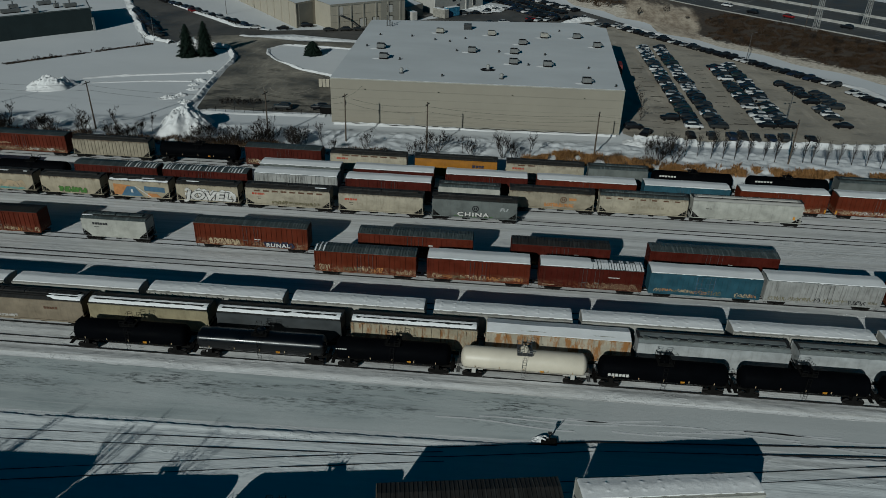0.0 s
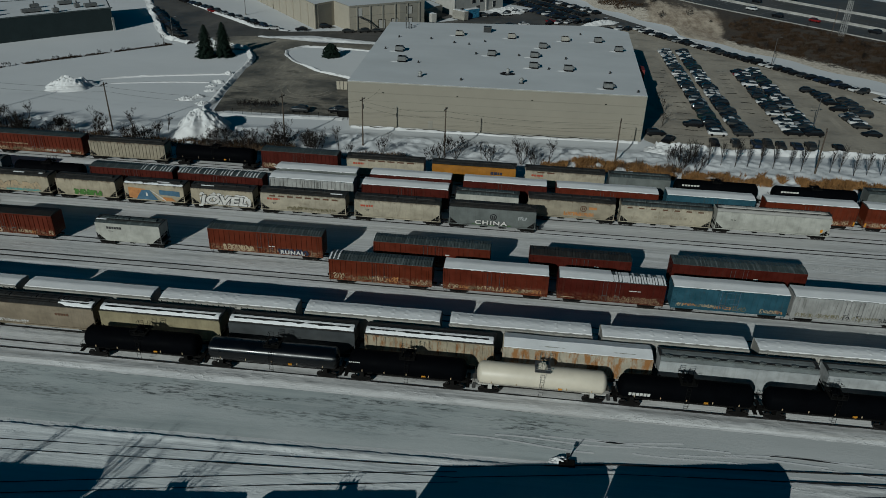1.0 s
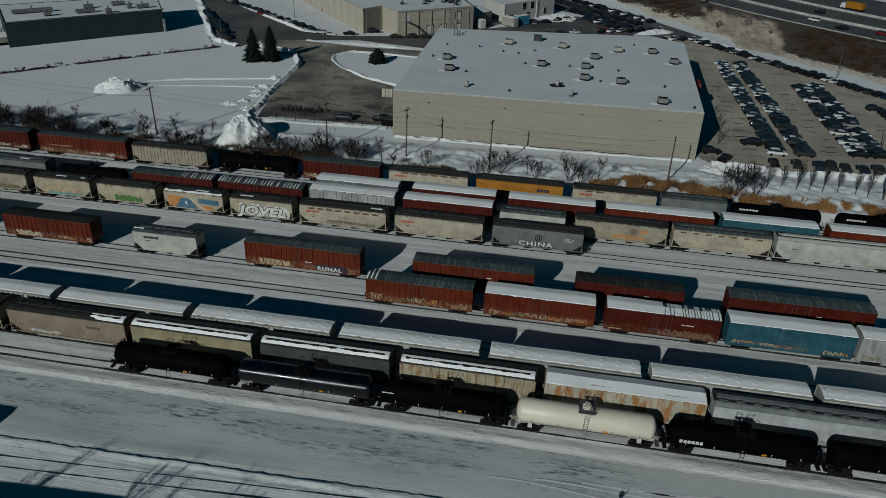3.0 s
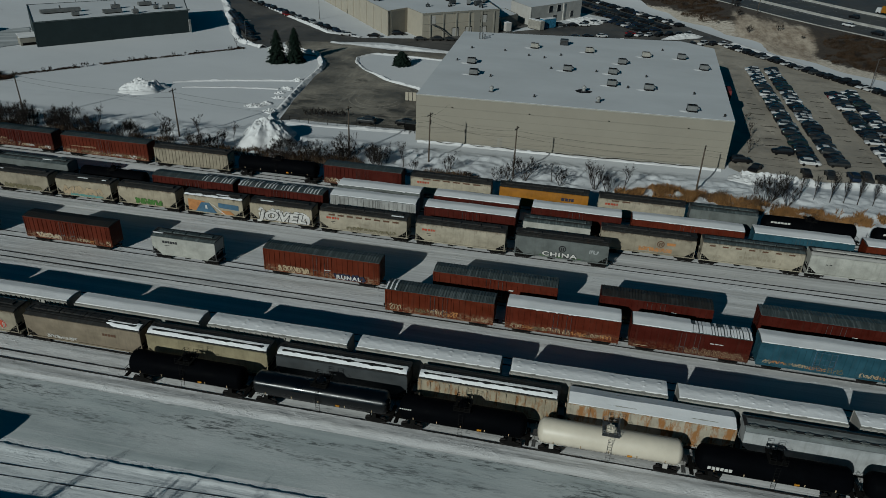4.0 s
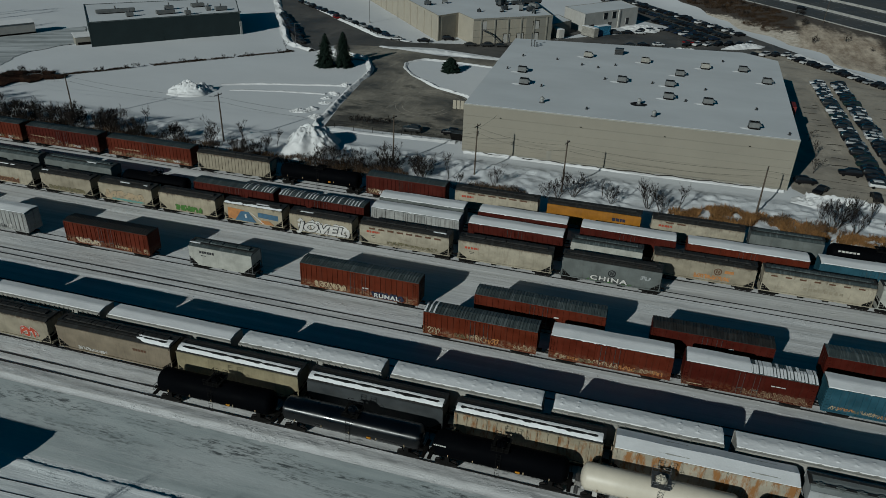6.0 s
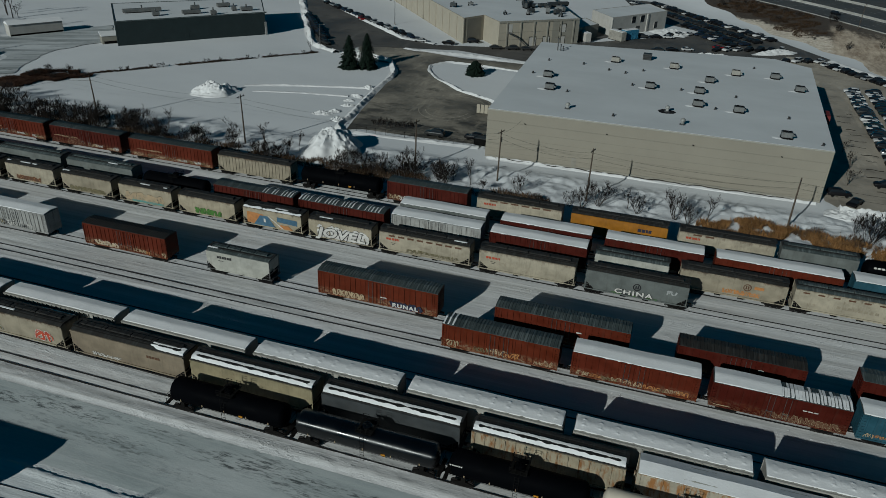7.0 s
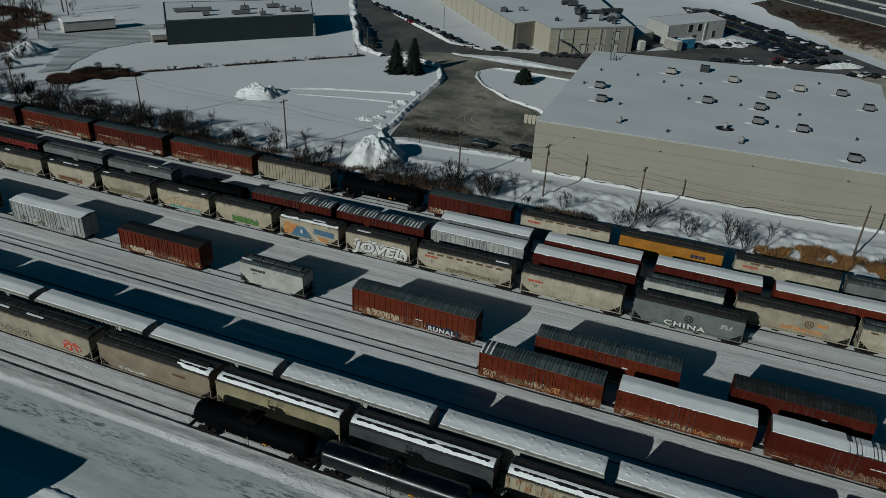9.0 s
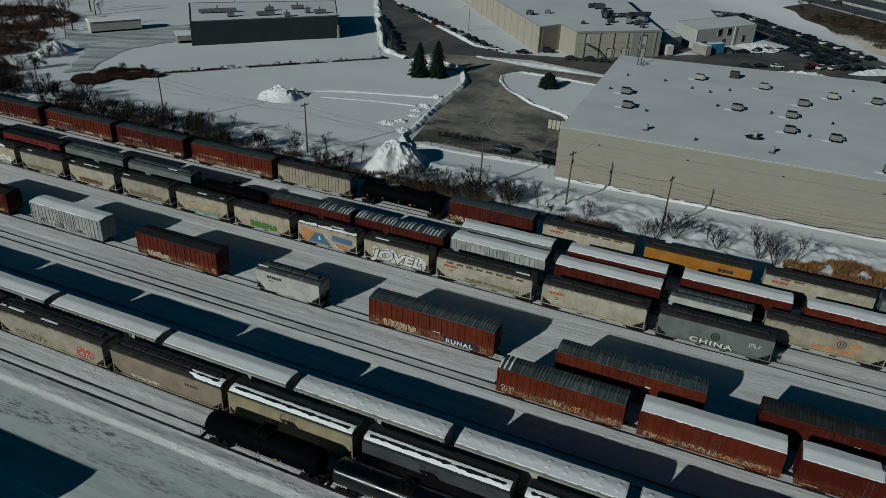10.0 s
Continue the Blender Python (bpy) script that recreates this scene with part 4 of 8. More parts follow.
def hopper(x0, x1, yc, colour, roof, label, ze=4.25, ribbed=0, bulge=0.12, hatch="long", lying=None, turn=0.0, seed=1, group="", ends=None, side_hatch=0.0):
    L = round(x1 - x0, 1)
    car = thing("hopper_wagon", wagon_pose(x0, x1, yc, turn), label, "hopper wagon", group)
    part("body", cached(("hopper_body", L, ze, ribbed, bulge), lambda: hopper_body(L, ze, ribbed, bulge), True), colour, car)
    low = lying in ("lumps", "smooth")
    part("roof", cached(("hopper_roof", L, ze, low), lambda: hopper_roof(L, ze, 0.3 if low else 1.0)), roof, car)
    if lying not in ("lumps", "smooth", "full"):
        part("roofwalk", cached(("roofwalk", L, ze), lambda: roofwalk(L, ze)), "roofdark", car)
    for s in (0, 180):
        part("end_frame", cached(("hopper_end", L, ze), lambda: hopper_end(L, ze)), ends or colour, car, at=pose(0, 0, 0, 0, 0, s))
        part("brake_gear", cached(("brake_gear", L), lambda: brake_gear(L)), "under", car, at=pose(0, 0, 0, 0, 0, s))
    n = 4 if L > 15 else 3
    span = L - 5.6
    for i in range(n):
        part("outlet", cached(("outlet",), outlet_geo), "under", car, at=pose(-span / 2 + span * i / (n - 1), 0, 0))
    if lying not in ("lumps", "smooth", "full", "band"):
        if hatch == "long":
            m = 4
            w = (L - 2.2) / m
            for i in range(m):
                part("hatch", cached(("hatch_long", round(w, 1)), lambda: hatch_long(round(w, 1) - 0.1)), roof, car, at=pose(-L / 2 + 1.1 + w * (i + 0.5), 0, ze + 0.28))
        else:
            m = 10
            for i in range(m):
                part("hatch", cached(("hatch_round",), hatch_round), "midgrey", car, at=pose(-L / 2 + 1.2 + (L - 2.4) * i / (m - 1), side_hatch, ze + 0.29 - 0.08 * abs(side_hatch)))
    trucks(car, L / 2 - 1.5)
    couplers(car, L / 2)
    part("centre_sill", cached(("sill", L), lambda: Geo().box(-L / 2, L / 2, -0.22, 0.22, 0.75, 1.0)), "under", car)
    if lying == "lumps":
        part("snow_layer", snow_full(L - 0.5, 1.2, ze + 0.06, 0.16, seed, 10, 0.08), "snow", car, "thick snow with humps over the hatches", smooth=20)
    elif lying == "smooth":
        part("snow_layer", snow_full(L - 0.5, 1.22, ze + 0.08, 0.16, seed, 0, 0.08), "snow", car, "thick smooth snow with a broken eave", smooth=20)
    elif lying == "full":
        part("snow_layer", snow_full(L - 0.5, 1.5, ze + 0.04, 0.4, seed), "snow", car, "thick snow on the roof", smooth=20)
    elif lying in ("band", "end"):
        # snow on the near half of the roof, with a bare wavy slit along the hatches
        rng = random.Random(seed)
        xa, xb = (-L / 2 + 0.3, L / 2 - 0.35) if lying == "band" else (L * 0.2, L / 2 - 0.4)
        n = int((xb - xa) / 0.22)
        slit = [0.02 + 0.27 * float(vnoise(i * 0.33, seed * 3.7, 61)) + 0.17 * float(vnoise(i * 0.9, seed * 1.9, 62)) for i in range(n + 1)]
        for lo, hi, s in ((1.3, 0.76, 1), (0.76, 0.2, -1)):
            rings = []
            for i in range(n + 1):
                x = xa + (xb - xa) * i / n
                gap = slit[i] if 2 < i < n - 2 and (lying == "band" or i > 4) else 0.0
                y0, y1 = (lo - rng.uniform(0, 0.05), hi + gap) if s > 0 else (hi + 0.0 - gap + (lo - hi), hi + rng.uniform(-0.04, 0.04))
                if lying == "end" and i < 6:
                    y0, y1 = y0 - 0.05 * (6 - i), y1 + 0.03 * (6 - i)
                zt = ze + 0.45 - (0.26 if s > 0 else 0.0)
                rings.append([(x, -y0, zt - 0.18), (x, -y1, ze + 0.2), (x, -y1, ze + 0.46), (x, -(y0 - 0.1), zt + (0.12 if s > 0 else 0.0)), (x, -y0, zt - 0.02)])
            part("snow_layer", Geo().loft(rings), "snow", car, "wavy band of snow on the roof", smooth=30)
    elif lying:
        rng = random.Random(seed)
        a = L / 2 - 0.3
        ph = rng.uniform(0, 9)

        def strip(xa, xb, s, ya, yb, wav):
            n = max(2, int((xb - xa) / 0.2))
            rings = []
            for i in range(n + 1):
                k = xa + (xb - xa) * i / n
                y0, y1 = ya - rng.uniform(0, 0.06), yb + wav * math.sin(k * 2.3 + ph) + rng.uniform(-0.05, 0.05) * (wav > 0)
                if i in (0, n):
                    y0, y1 = y0 - (y0 - y1) * 0.25, y1 + (y0 - y1) * 0.25
                sec = [(k, s * y0, ze + 0.48 * (1.5 - y0) - 0.03), (k, s * y1, ze + 0.48 * (1.5 - y1) - 0.01), (k, s * y1, ze + 0.48 * (1.5 - y1) + 0.05), (k, s * (y0 - 0.05), ze + 0.48 * (1.5 - y0) + 0.07)]
                rings.append(sec if s < 0 else sec[::-1])
            part("snow_patch", Geo().loft(rings), "snow", car)

        for s in (-1, 1):
            x = -a
            while x < a - 1.0:
                w = rng.uniform(3.0, 9.0)
                if rng.random() < lying:
                    strip(x, min(x + w, a), s, 1.47, 1.1, 0.09)
                x += w + rng.uniform(0.1, 0.5)
        x = -a
        while x < a - 0.8:
            w = rng.uniform(0.8, 3.0)
            if rng.random() < lying:
                part("snow_patch", Geo().box(x, min(x + w, a), -0.97, -0.68, ze + 0.39, ze + 0.46, 0.02), "snow", car)
            x += w + rng.uniform(0.15, 0.5)
    return car


def tank_shell(L, r, zc):
    g = Geo()
    n = 36
    depth = 0.7
    e = L / 2 - 0.5
    st = [(-e, 0.02), (-e + 0.05, 0.36), (-e + 0.16, 0.62), (-e + 0.34, 0.83), (-e + 0.52, 0.94), (-e + depth, 1.0)]
    st = st + [(-e * 0.33, 1.0), (e * 0.33, 1.0)] + [(-x, k) for x, k in st[::-1]]
    g.loft([[(x, math.cos(2 * math.pi * i / n) * r * k, zc + math.sin(2 * math.pi * i / n) * r * k) for i in range(n)] for x, k in st])
    return g


def tank_platform(r, zc):
    g = Geo()
    z = zc + r + 0.12
    for x0, x1, y0, y1 in ((-0.95, 0.95, -1.2, -0.6), (-0.95, 0.95, 0.6, 1.2), (-0.95, -0.65, -0.6, 0.6), (0.65, 0.95, -0.6, 0.6)):
        g.box(x0, x1, y0, y1, z - 0.05, z)
    for sx in (-0.92, 0.92):
        for y in (-1.16, 1.16):
            g.tube((sx, y, z), (sx, y, z + 0.7), 0.03, n=5)
            g.tube((sx, y, z - 0.03), (sx, y * 0.55, zc + r - 0.25), 0.03, n=5)
        g.tube((sx, -1.16, z + 0.7), (sx, -0.5, z + 0.7), 0.025, n=5)
        g.tube((sx, 1.16, z + 0.7), (sx, 0.5, z + 0.7), 0.025, n=5)
    for y in (-1.16, 1.16):
        for zz in (0.4, 0.7):
            g.tube((-0.92, y, z + zz), (-0.3, y, z + zz), 0.025, n=5)
            g.tube((0.3, y, z + zz), (0.92, y, z + zz), 0.025, n=5)
        g.tube((-0.3, y, z), (-0.3, y, z + 0.7), 0.025, n=5)
        g.tube((0.3, y, z), (0.3, y, z + 0.7), 0.025, n=5)
    return g


def tank_dome(r, zc):
    g = Geo()
    g.tube((0, 0, zc + r - 0.1), (0, 0, zc + r + 0.42), 0.5, n=18)
    g.tube((0, 0, zc + r + 0.42), (0, 0, zc + r + 0.52), 0.54, 0.4, n=18)
    for a in range(4):
        c, s = math.cos(a * 1.57 + 0.4) * 0.25, math.sin(a * 1.57 + 0.4) * 0.25
        g.tube((c, s, zc + r + 0.5), (c, s, zc + r + 0.72), 0.09, n=8)
    return g


def tank_sill(L):
    g = Geo()
    for s in (-1, 1):
        x0, x1 = sorted((s * (L / 2 - 3.4), s * (L / 2)))
        g.box(x0, x1, -0.3, 0.3, 0.75, 1.1)
        x0, x1 = sorted((s * (L / 2 - 0.5), s * (L / 2 - 0.05)))
        g.box(x0, x1, -1.45, 1.45, 0.95, 1.06)
        x0, x1 = sorted((s * (L / 2 - 2.5), s * (L / 2 - 2.0)))
        g.box(x0, x1, -1.1, 1.1, 0.85, 1.6)
    return g


def tank_rails(L, r, zc):
    g = Geo()
    for s in (-1, 1):
        y, z = s * (r + 0.1), zc - 0.55
        g.tube((-L / 2 + 0.8, y, z), (L / 2 - 0.8, y, z), 0.022, n=5)
        for i in range(9):
            x = -L / 2 + 1.0 + (L - 2.0) * i / 8
            g.tube((x, y, z), (x, y * 0.93, z), 0.02, n=4)
    for sx in (-1, 1):
        x = sx * (L / 2 - 0.3)
        for y in (-1.4, 1.4):
            g.tube((x, y, 1.05), (x, y, 2.2), 0.025, n=5)
        g.tube((x, -1.4, 2.2), (x, 1.4, 2.2), 0.025, n=5)
        g.tube((x, -1.4, 1.6), (x, 1.4, 1.6), 0.02, n=5)
    return g


def tank_wagon(x0, x1, yc, colour, label, r=1.46, zc=2.52, turn=0.0, dome=0.0, trim=None, words=None, group=""):
    L = round(x1 - x0, 1)
    trim = trim or ("under" if colour.startswith("black") else "steel")
    car = thing("tank_wagon", wagon_pose(x0, x1, yc, turn), label, "tank wagon", group)
    part("tank", cached(("tank", L, r, zc), lambda: tank_shell(L, r, zc), True), colour, car)
    for s in (-1, 1):
        sill = part("stub_sill", cached(("tank_sill", L), lambda: Geo().box(L / 2 - 3.4, L / 2, -0.3, 0.3, 0.75, 1.1)), "under" if colour != "tankwhite" else "offwhite", car, at=pose(0, 0, 0, 0, 0, 90 - 90 * s))
        part("end_platform", cached(("tank_end", L), lambda: Geo().box(L / 2 - 0.5, L / 2 - 0.05, -1.45, 1.45, 0.97, 1.08)), trim, sill)
        part("saddle", cached(("tank_saddle", L), lambda: Geo().box(L / 2 - 2.5, L / 2 - 2.0, -1.1, 1.1, 0.85, 1.6)), "under" if colour != "tankwhite" else "offwhite", sill)
    part("platform", cached(("platform", r, zc), lambda: tank_platform(r, zc)), trim, car, at=pose(dome, 0, 0))
    part("dome", cached(("dome", r, zc), lambda: tank_dome(r, zc)), colour, car, at=pose(dome, 0, 0))
    part("handrail", cached(("tank_rails", L, r, zc), lambda: tank_rails(L, r, zc)), trim, car)
    for s in (-1, 1):
        part("ladder", cached(("tank_ladder", r, zc), lambda: ladder_geo(0.6, zc + r + 0.1, 0.46)), trim if colour != "tankwhite" else "steel", car, at=pose(dome, s * (r + 0.14), 0))
    for i in range(5):
        x = -L / 2 + 2.4 + (L - 4.8) * i / 4
        part("reflector", cached(("reflector", r, zc), lambda: Geo().box(-0.05, 0.05, -r - 0.02, -r + 0.06, zc - 0.62, zc - 0.3)), "ink_tan", car, at=pose(x, 0, 0))
    part("placard", Geo().box(L * 0.12, L * 0.12 + 0.5, -r - 0.03, -r + 0.3, zc - 0.66, zc - 0.4), "amber", car)
    if words:
        x, z, w, h = words
        y = -math.sqrt(max(0.01, r * r - (z + h / 2 - zc) ** 2)) - 0.03
        bars(car, x, z, y, [w * 0.13] * 6, h, "ink_white", w * 0.04)
    trucks(car, L / 2 - 2.1)
    couplers(car, L / 2)
    return car


# ---- the fleet, track by track ----
NEAR = -1.545

# tank wagons on the front track
for x0, x1, col, lab, words in (
        (-44.9, -28.6, "black", "black tank wagon with a domed end, on the front track", None),
        (-28.4, -10.4, "black_gloss", "glossy black tank wagon with a bright sun streak", (-8.0, 1.65, 1.6, 0.2)),
        (-10.2, 5.7, "black", "matt black tank wagon with amber placard", (-7.2, 3.1, 1.4, 0.16)),
        (5.9, 22.9, "tankwhite", "cream-white tank wagon with a railed top platform", None),
        (23.2, 40.3, "black", "black tank wagon with white lettering bars", (-6.9, 2.2, 2.6, 0.42)),
        (40.5, 57.4, "black", "black tank wagon with a railed dome platform", None),
        (57.7, 74.6, "black", "black tank wagon at the end of the string", None)):
    tank_wagon(x0, x1, ROW_T, col, lab, words=words, group="tank wagons on the front track", dome=0.0)

# hopper wagons behind the tanks
for x0, x1, col, roof, lab, kw, words in (
        (-101.2, -82.6, "brown", "roofdark", "brown hopper wagon with a dark roof", dict(lying=0.25), None),
        (-81.9, -63.2, "beige2", "roofdark", "beige hopper wagon with red and grey spray paint", dict(lying=0.2), "low"),
        (-62.2, -44.9, "brown", "roofdark", "brown-grey hopper wagon with a dark hatch roof", dict(lying="end"), "patch"),
        (-44.4, -27.5, "yellow", "roofdark", "dull yellow hopper wagon with patchy roof snow", dict(lying="band"), None),
        (-26.7, -9.5, "dkgrey", "roofdark", "dark grey hopper wagon with snow on the roof edge", dict(lying="band"), None),
        (-8.6, 8.5, "rusty", "roofdark", "rust-stained cream hopper wagon with a snowy roof", dict(lying="band", ribbed=15), None),
        (9.2, 28.4, "rusty_pale", "white", "cream hopper wagon streaked with rust under full snow", dict(lying="full", ribbed=9), None),
        (28.8, 48.4, "grey", "galv", "pale grey hopper wagon with round roof hatches", dict(hatch="round", side_hatch=-0.75), None),
        (49.0, 68.6, "grey", "galv", "pale grey hopper wagon with a row of round hatches", dict(hatch="round", side_hatch=-0.75), None),
        (69.2, 88.8, "grey", "galv", "pale grey hopper wagon at the end of the string", dict(hatch="round", side_hatch=-0.75), None)):
    c = hopper(x0, x1, ROW_H, col, roof, lab, ze=4.35, seed=int(x0 + 300), group="hopper wagons behind the tank wagons", bulge=0.1, **kw)
    if words == "low":
        graffiti(c, -6.5, -1.0, 1.4, 2.5, NEAR, "ink_olive", "ink_white", 4)
        graffiti(c, 4.6, 7.4, 1.5, 3.0, NEAR, "ink_red", "ink_white", 6)
    elif words == "patch":
        scribble(c, -5.5, -1.0, 1.3, 1.9, NEAR, ["ink_white"], 5)
        bars(c, 3.0, 3.0, NEAR, [0.3] * 5, 0.35, "ink_brown", 0.1)

# white hopper wagons buried in roof snow
W_GAPS = (-116.2, -96.5, -77.1, -57.8, -38.3, -18.0, 1.55, 21.5, 41.35, 61.1, 80.9)
for i, (x0, x1) in enumerate(zip(W_GAPS, W_GAPS[1:])):
    humped = x0 > -40
    hopper(x0 + 0.35, x1 - 0.35, ROW_W, "hopper_white", "hopper_white", "white hopper wagon under thick " + ("humped" if humped else "smooth") + " roof snow", ze=4.44, bulge=0.14,
           lying="lumps" if humped else "smooth", ribbed=0 if i % 2 else 24, seed=40 + i, group="snow-covered white hopper wagons")

# boxcars of the middle front track
TAGS = ["ink_tan", "ink_orange", "ink_olive", "ink_tan"]
for x0, x1, col, roof, lying, lab, sd in (
        (-17.8, -1.9, "red3", "roofgrey", (0.9, (0.0, 0.16)), "oxide-red boxcar with a ribbed grey roof and a tagged lower side", 11),
        (-0.2, 15.6, "red", "roofgrey", "full", "oxide-red boxcar with a snow-covered roof", 12),
        (17.0, 32.7, "red2", "roofgrey", "mixed", "dark red boxcar with a snow roof and spray-painted side", 13),
        (33.7, 50.3, "blue", "roofgrey", "full", "faded blue boxcar with a tall ladder frame by its door", 14),
        (50.9, 68.0, "silver", "roofgrey", "full", "weathered grey-white boxcar with a snow roof", 15),
        (69.3, 85.2, "red2", "roofgrey", "full", "dark red boxcar behind the grey one", 16)):
    c = boxcar(x0, x1, ROW_B, col, roof, lying, lab, h=4.45, seed=sd, group="boxcars on the middle track")
    h = c["half"]
    if sd == 13:
        graffiti(c, -0.5, h - 0.8, 1.15, 2.1, NEAR, "ink_brown", "ink_tan", 21)
        part("graffiti_line", ribbon([(-h + 0.6, 0), (-h + 2.5, 0)], 0.05, 0), "ink_tan", c, at=pose(0, NEAR - 0.01, 1.3, 90))
        bars(c, 2.6, 3.1, NEAR - 0.06, [0.5, 0.5, 0.5], 0.14, "ink_white", 0.1)
    else:
        scribble(c, -h + 0.7, h - 0.6, 1.15, 2.3 if sd == 11 else 2.0, NEAR, TAGS if sd != 15 else ["ink_olive", "ink_black", "ink_olive"], sd)
    if sd == 14:
        g = Geo()
        for x in (-1.4, 1.3):
            g.tube((x, NEAR - 0.1, 1.0), (x, NEAR - 0.1, 4.4), 0.04, n=5)
        for z in (1.6, 2.4, 3.2, 4.2):
            g.tube((-1.4, NEAR - 0.1, z), (1.3, NEAR - 0.1, z), 0.03, n=5)
        part("ladder_frame", g, "ink_blue", c)



def spray_word(car, word, x, z, size, wide, fill, outline, y=-0.02, fat=1.0, lean=0.0):
    """A sprayed word, its fill over a fat outline."""
    for thick, mat, dy in ((0.09 * fat, outline, 0.0), (0.045 * fat, fill, -0.012)):
        cu = bpy.data.curves.new("sprayed_word", "FONT")
        cu.body, cu.size, cu.align_x, cu.offset, cu.space_character = word, size, "CENTER", thick, 1.2 if fat == 1.0 else 1.05
        cu.shear = lean
        me = bpy.data.meshes.new_from_object(bpy.data.objects.new("sprayed_word", cu))
        me.materials.clear()
        me.materials.append(None)
        part("sprayed_word", me, mat, car, at=pose(x, NEAR + y + dy, z, 90) @ Matrix.Diagonal((wide, 0.8, 1, 1)))


# boxcars and a short hopper of the middle back track
for x0, x1, col, roof, lying, lab, h, sd in (
        (-128.0, -111.5, "red2", "roofdark", None, "dark boxcar on the middle back track", 4.5, 30),
        (-105.6, -89.6, "silver", "roofgrey", "full", "silver ribbed boxcar with a snow roof and drip stains", 4.5, 31),
        (-82.0, -66.1, "red", "roofdark", None, "oxide-red boxcar with a dark ribbed roof", 4.6, 32),
        (-39.4, -20.5, "red3", "roofgrey", None, "long oxide-red boxcar with large sprayed letters", 4.75, 33),
        (-12.1, 6.5, "red", "roofgrey", None, "oxide-red boxcar with a grey ribbed roof", 4.75, 34),
        (12.7, 28.4, "red2", "roofdark", None, "dark red boxcar with a dirty ribbed roof", 4.6, 35),
        (34.6, 54.6, "red2", "roofgrey", None, "long dark red boxcar with a grey ribbed roof", 4.9, 36)):
    c = boxcar(x0, x1, ROW_G, col, roof, lying, lab, h=h, seed=sd, group="boxcars on the middle back track")
    e = c["half"]
    if sd == 33:
        graffiti(c, -7.2, -2.0, 1.15, 2.2, NEAR, "ink_tan", "ink_brown", 51)
        graffiti(c, 2.0, 7.2, 1.1, 2.1, NEAR - 0.03, "ink_navy", None, 53, thick=0.5)
        spray_word(c, "RUNAL", 4.5, 1.2, 1.15, 0.95, "ink_white", "ink_navy", -0.07)
        bars(c, 0.6, 2.3, NEAR - 0.08, [0.4, 0.5], 0.16, "ink_white")
    elif sd == 32:
        graffiti(c, -5.9, -1.5, 1.15, 2.0, NEAR, "ink_tan", "ink_white", 55)
        scribble(c, 1.5, e - 0.3, 1.1, 2.0, NEAR, TAGS, 56)
    elif sd == 31:
        scribble(c, -6.5, 5.0, 1.1, 2.3, NEAR, ["ink_olive", "ink_black", "ink_white"], 57)
    else:
        bars(c, 2.2, 3.2, NEAR - 0.08, [0.7], 0.2, "ink_white")
        scribble(c, -e + 1, e - 1, 1.15, 1.7, NEAR, TAGS, sd)
c = hopper(-58.9, -47.4, ROW_G, "white", "roofgrey", "short white two-bay hopper wagon with black lettering bars", ze=4.2, bulge=0.0, lying=0.25, seed=61, ends="steel")
bars(c, -3.6, 3.2, -1.53, [0.36] * 6, 0.42, "ink_black", 0.08)
bars(c, -3.4, 2.75, -1.53, [0.9], 0.1, "ink_black")

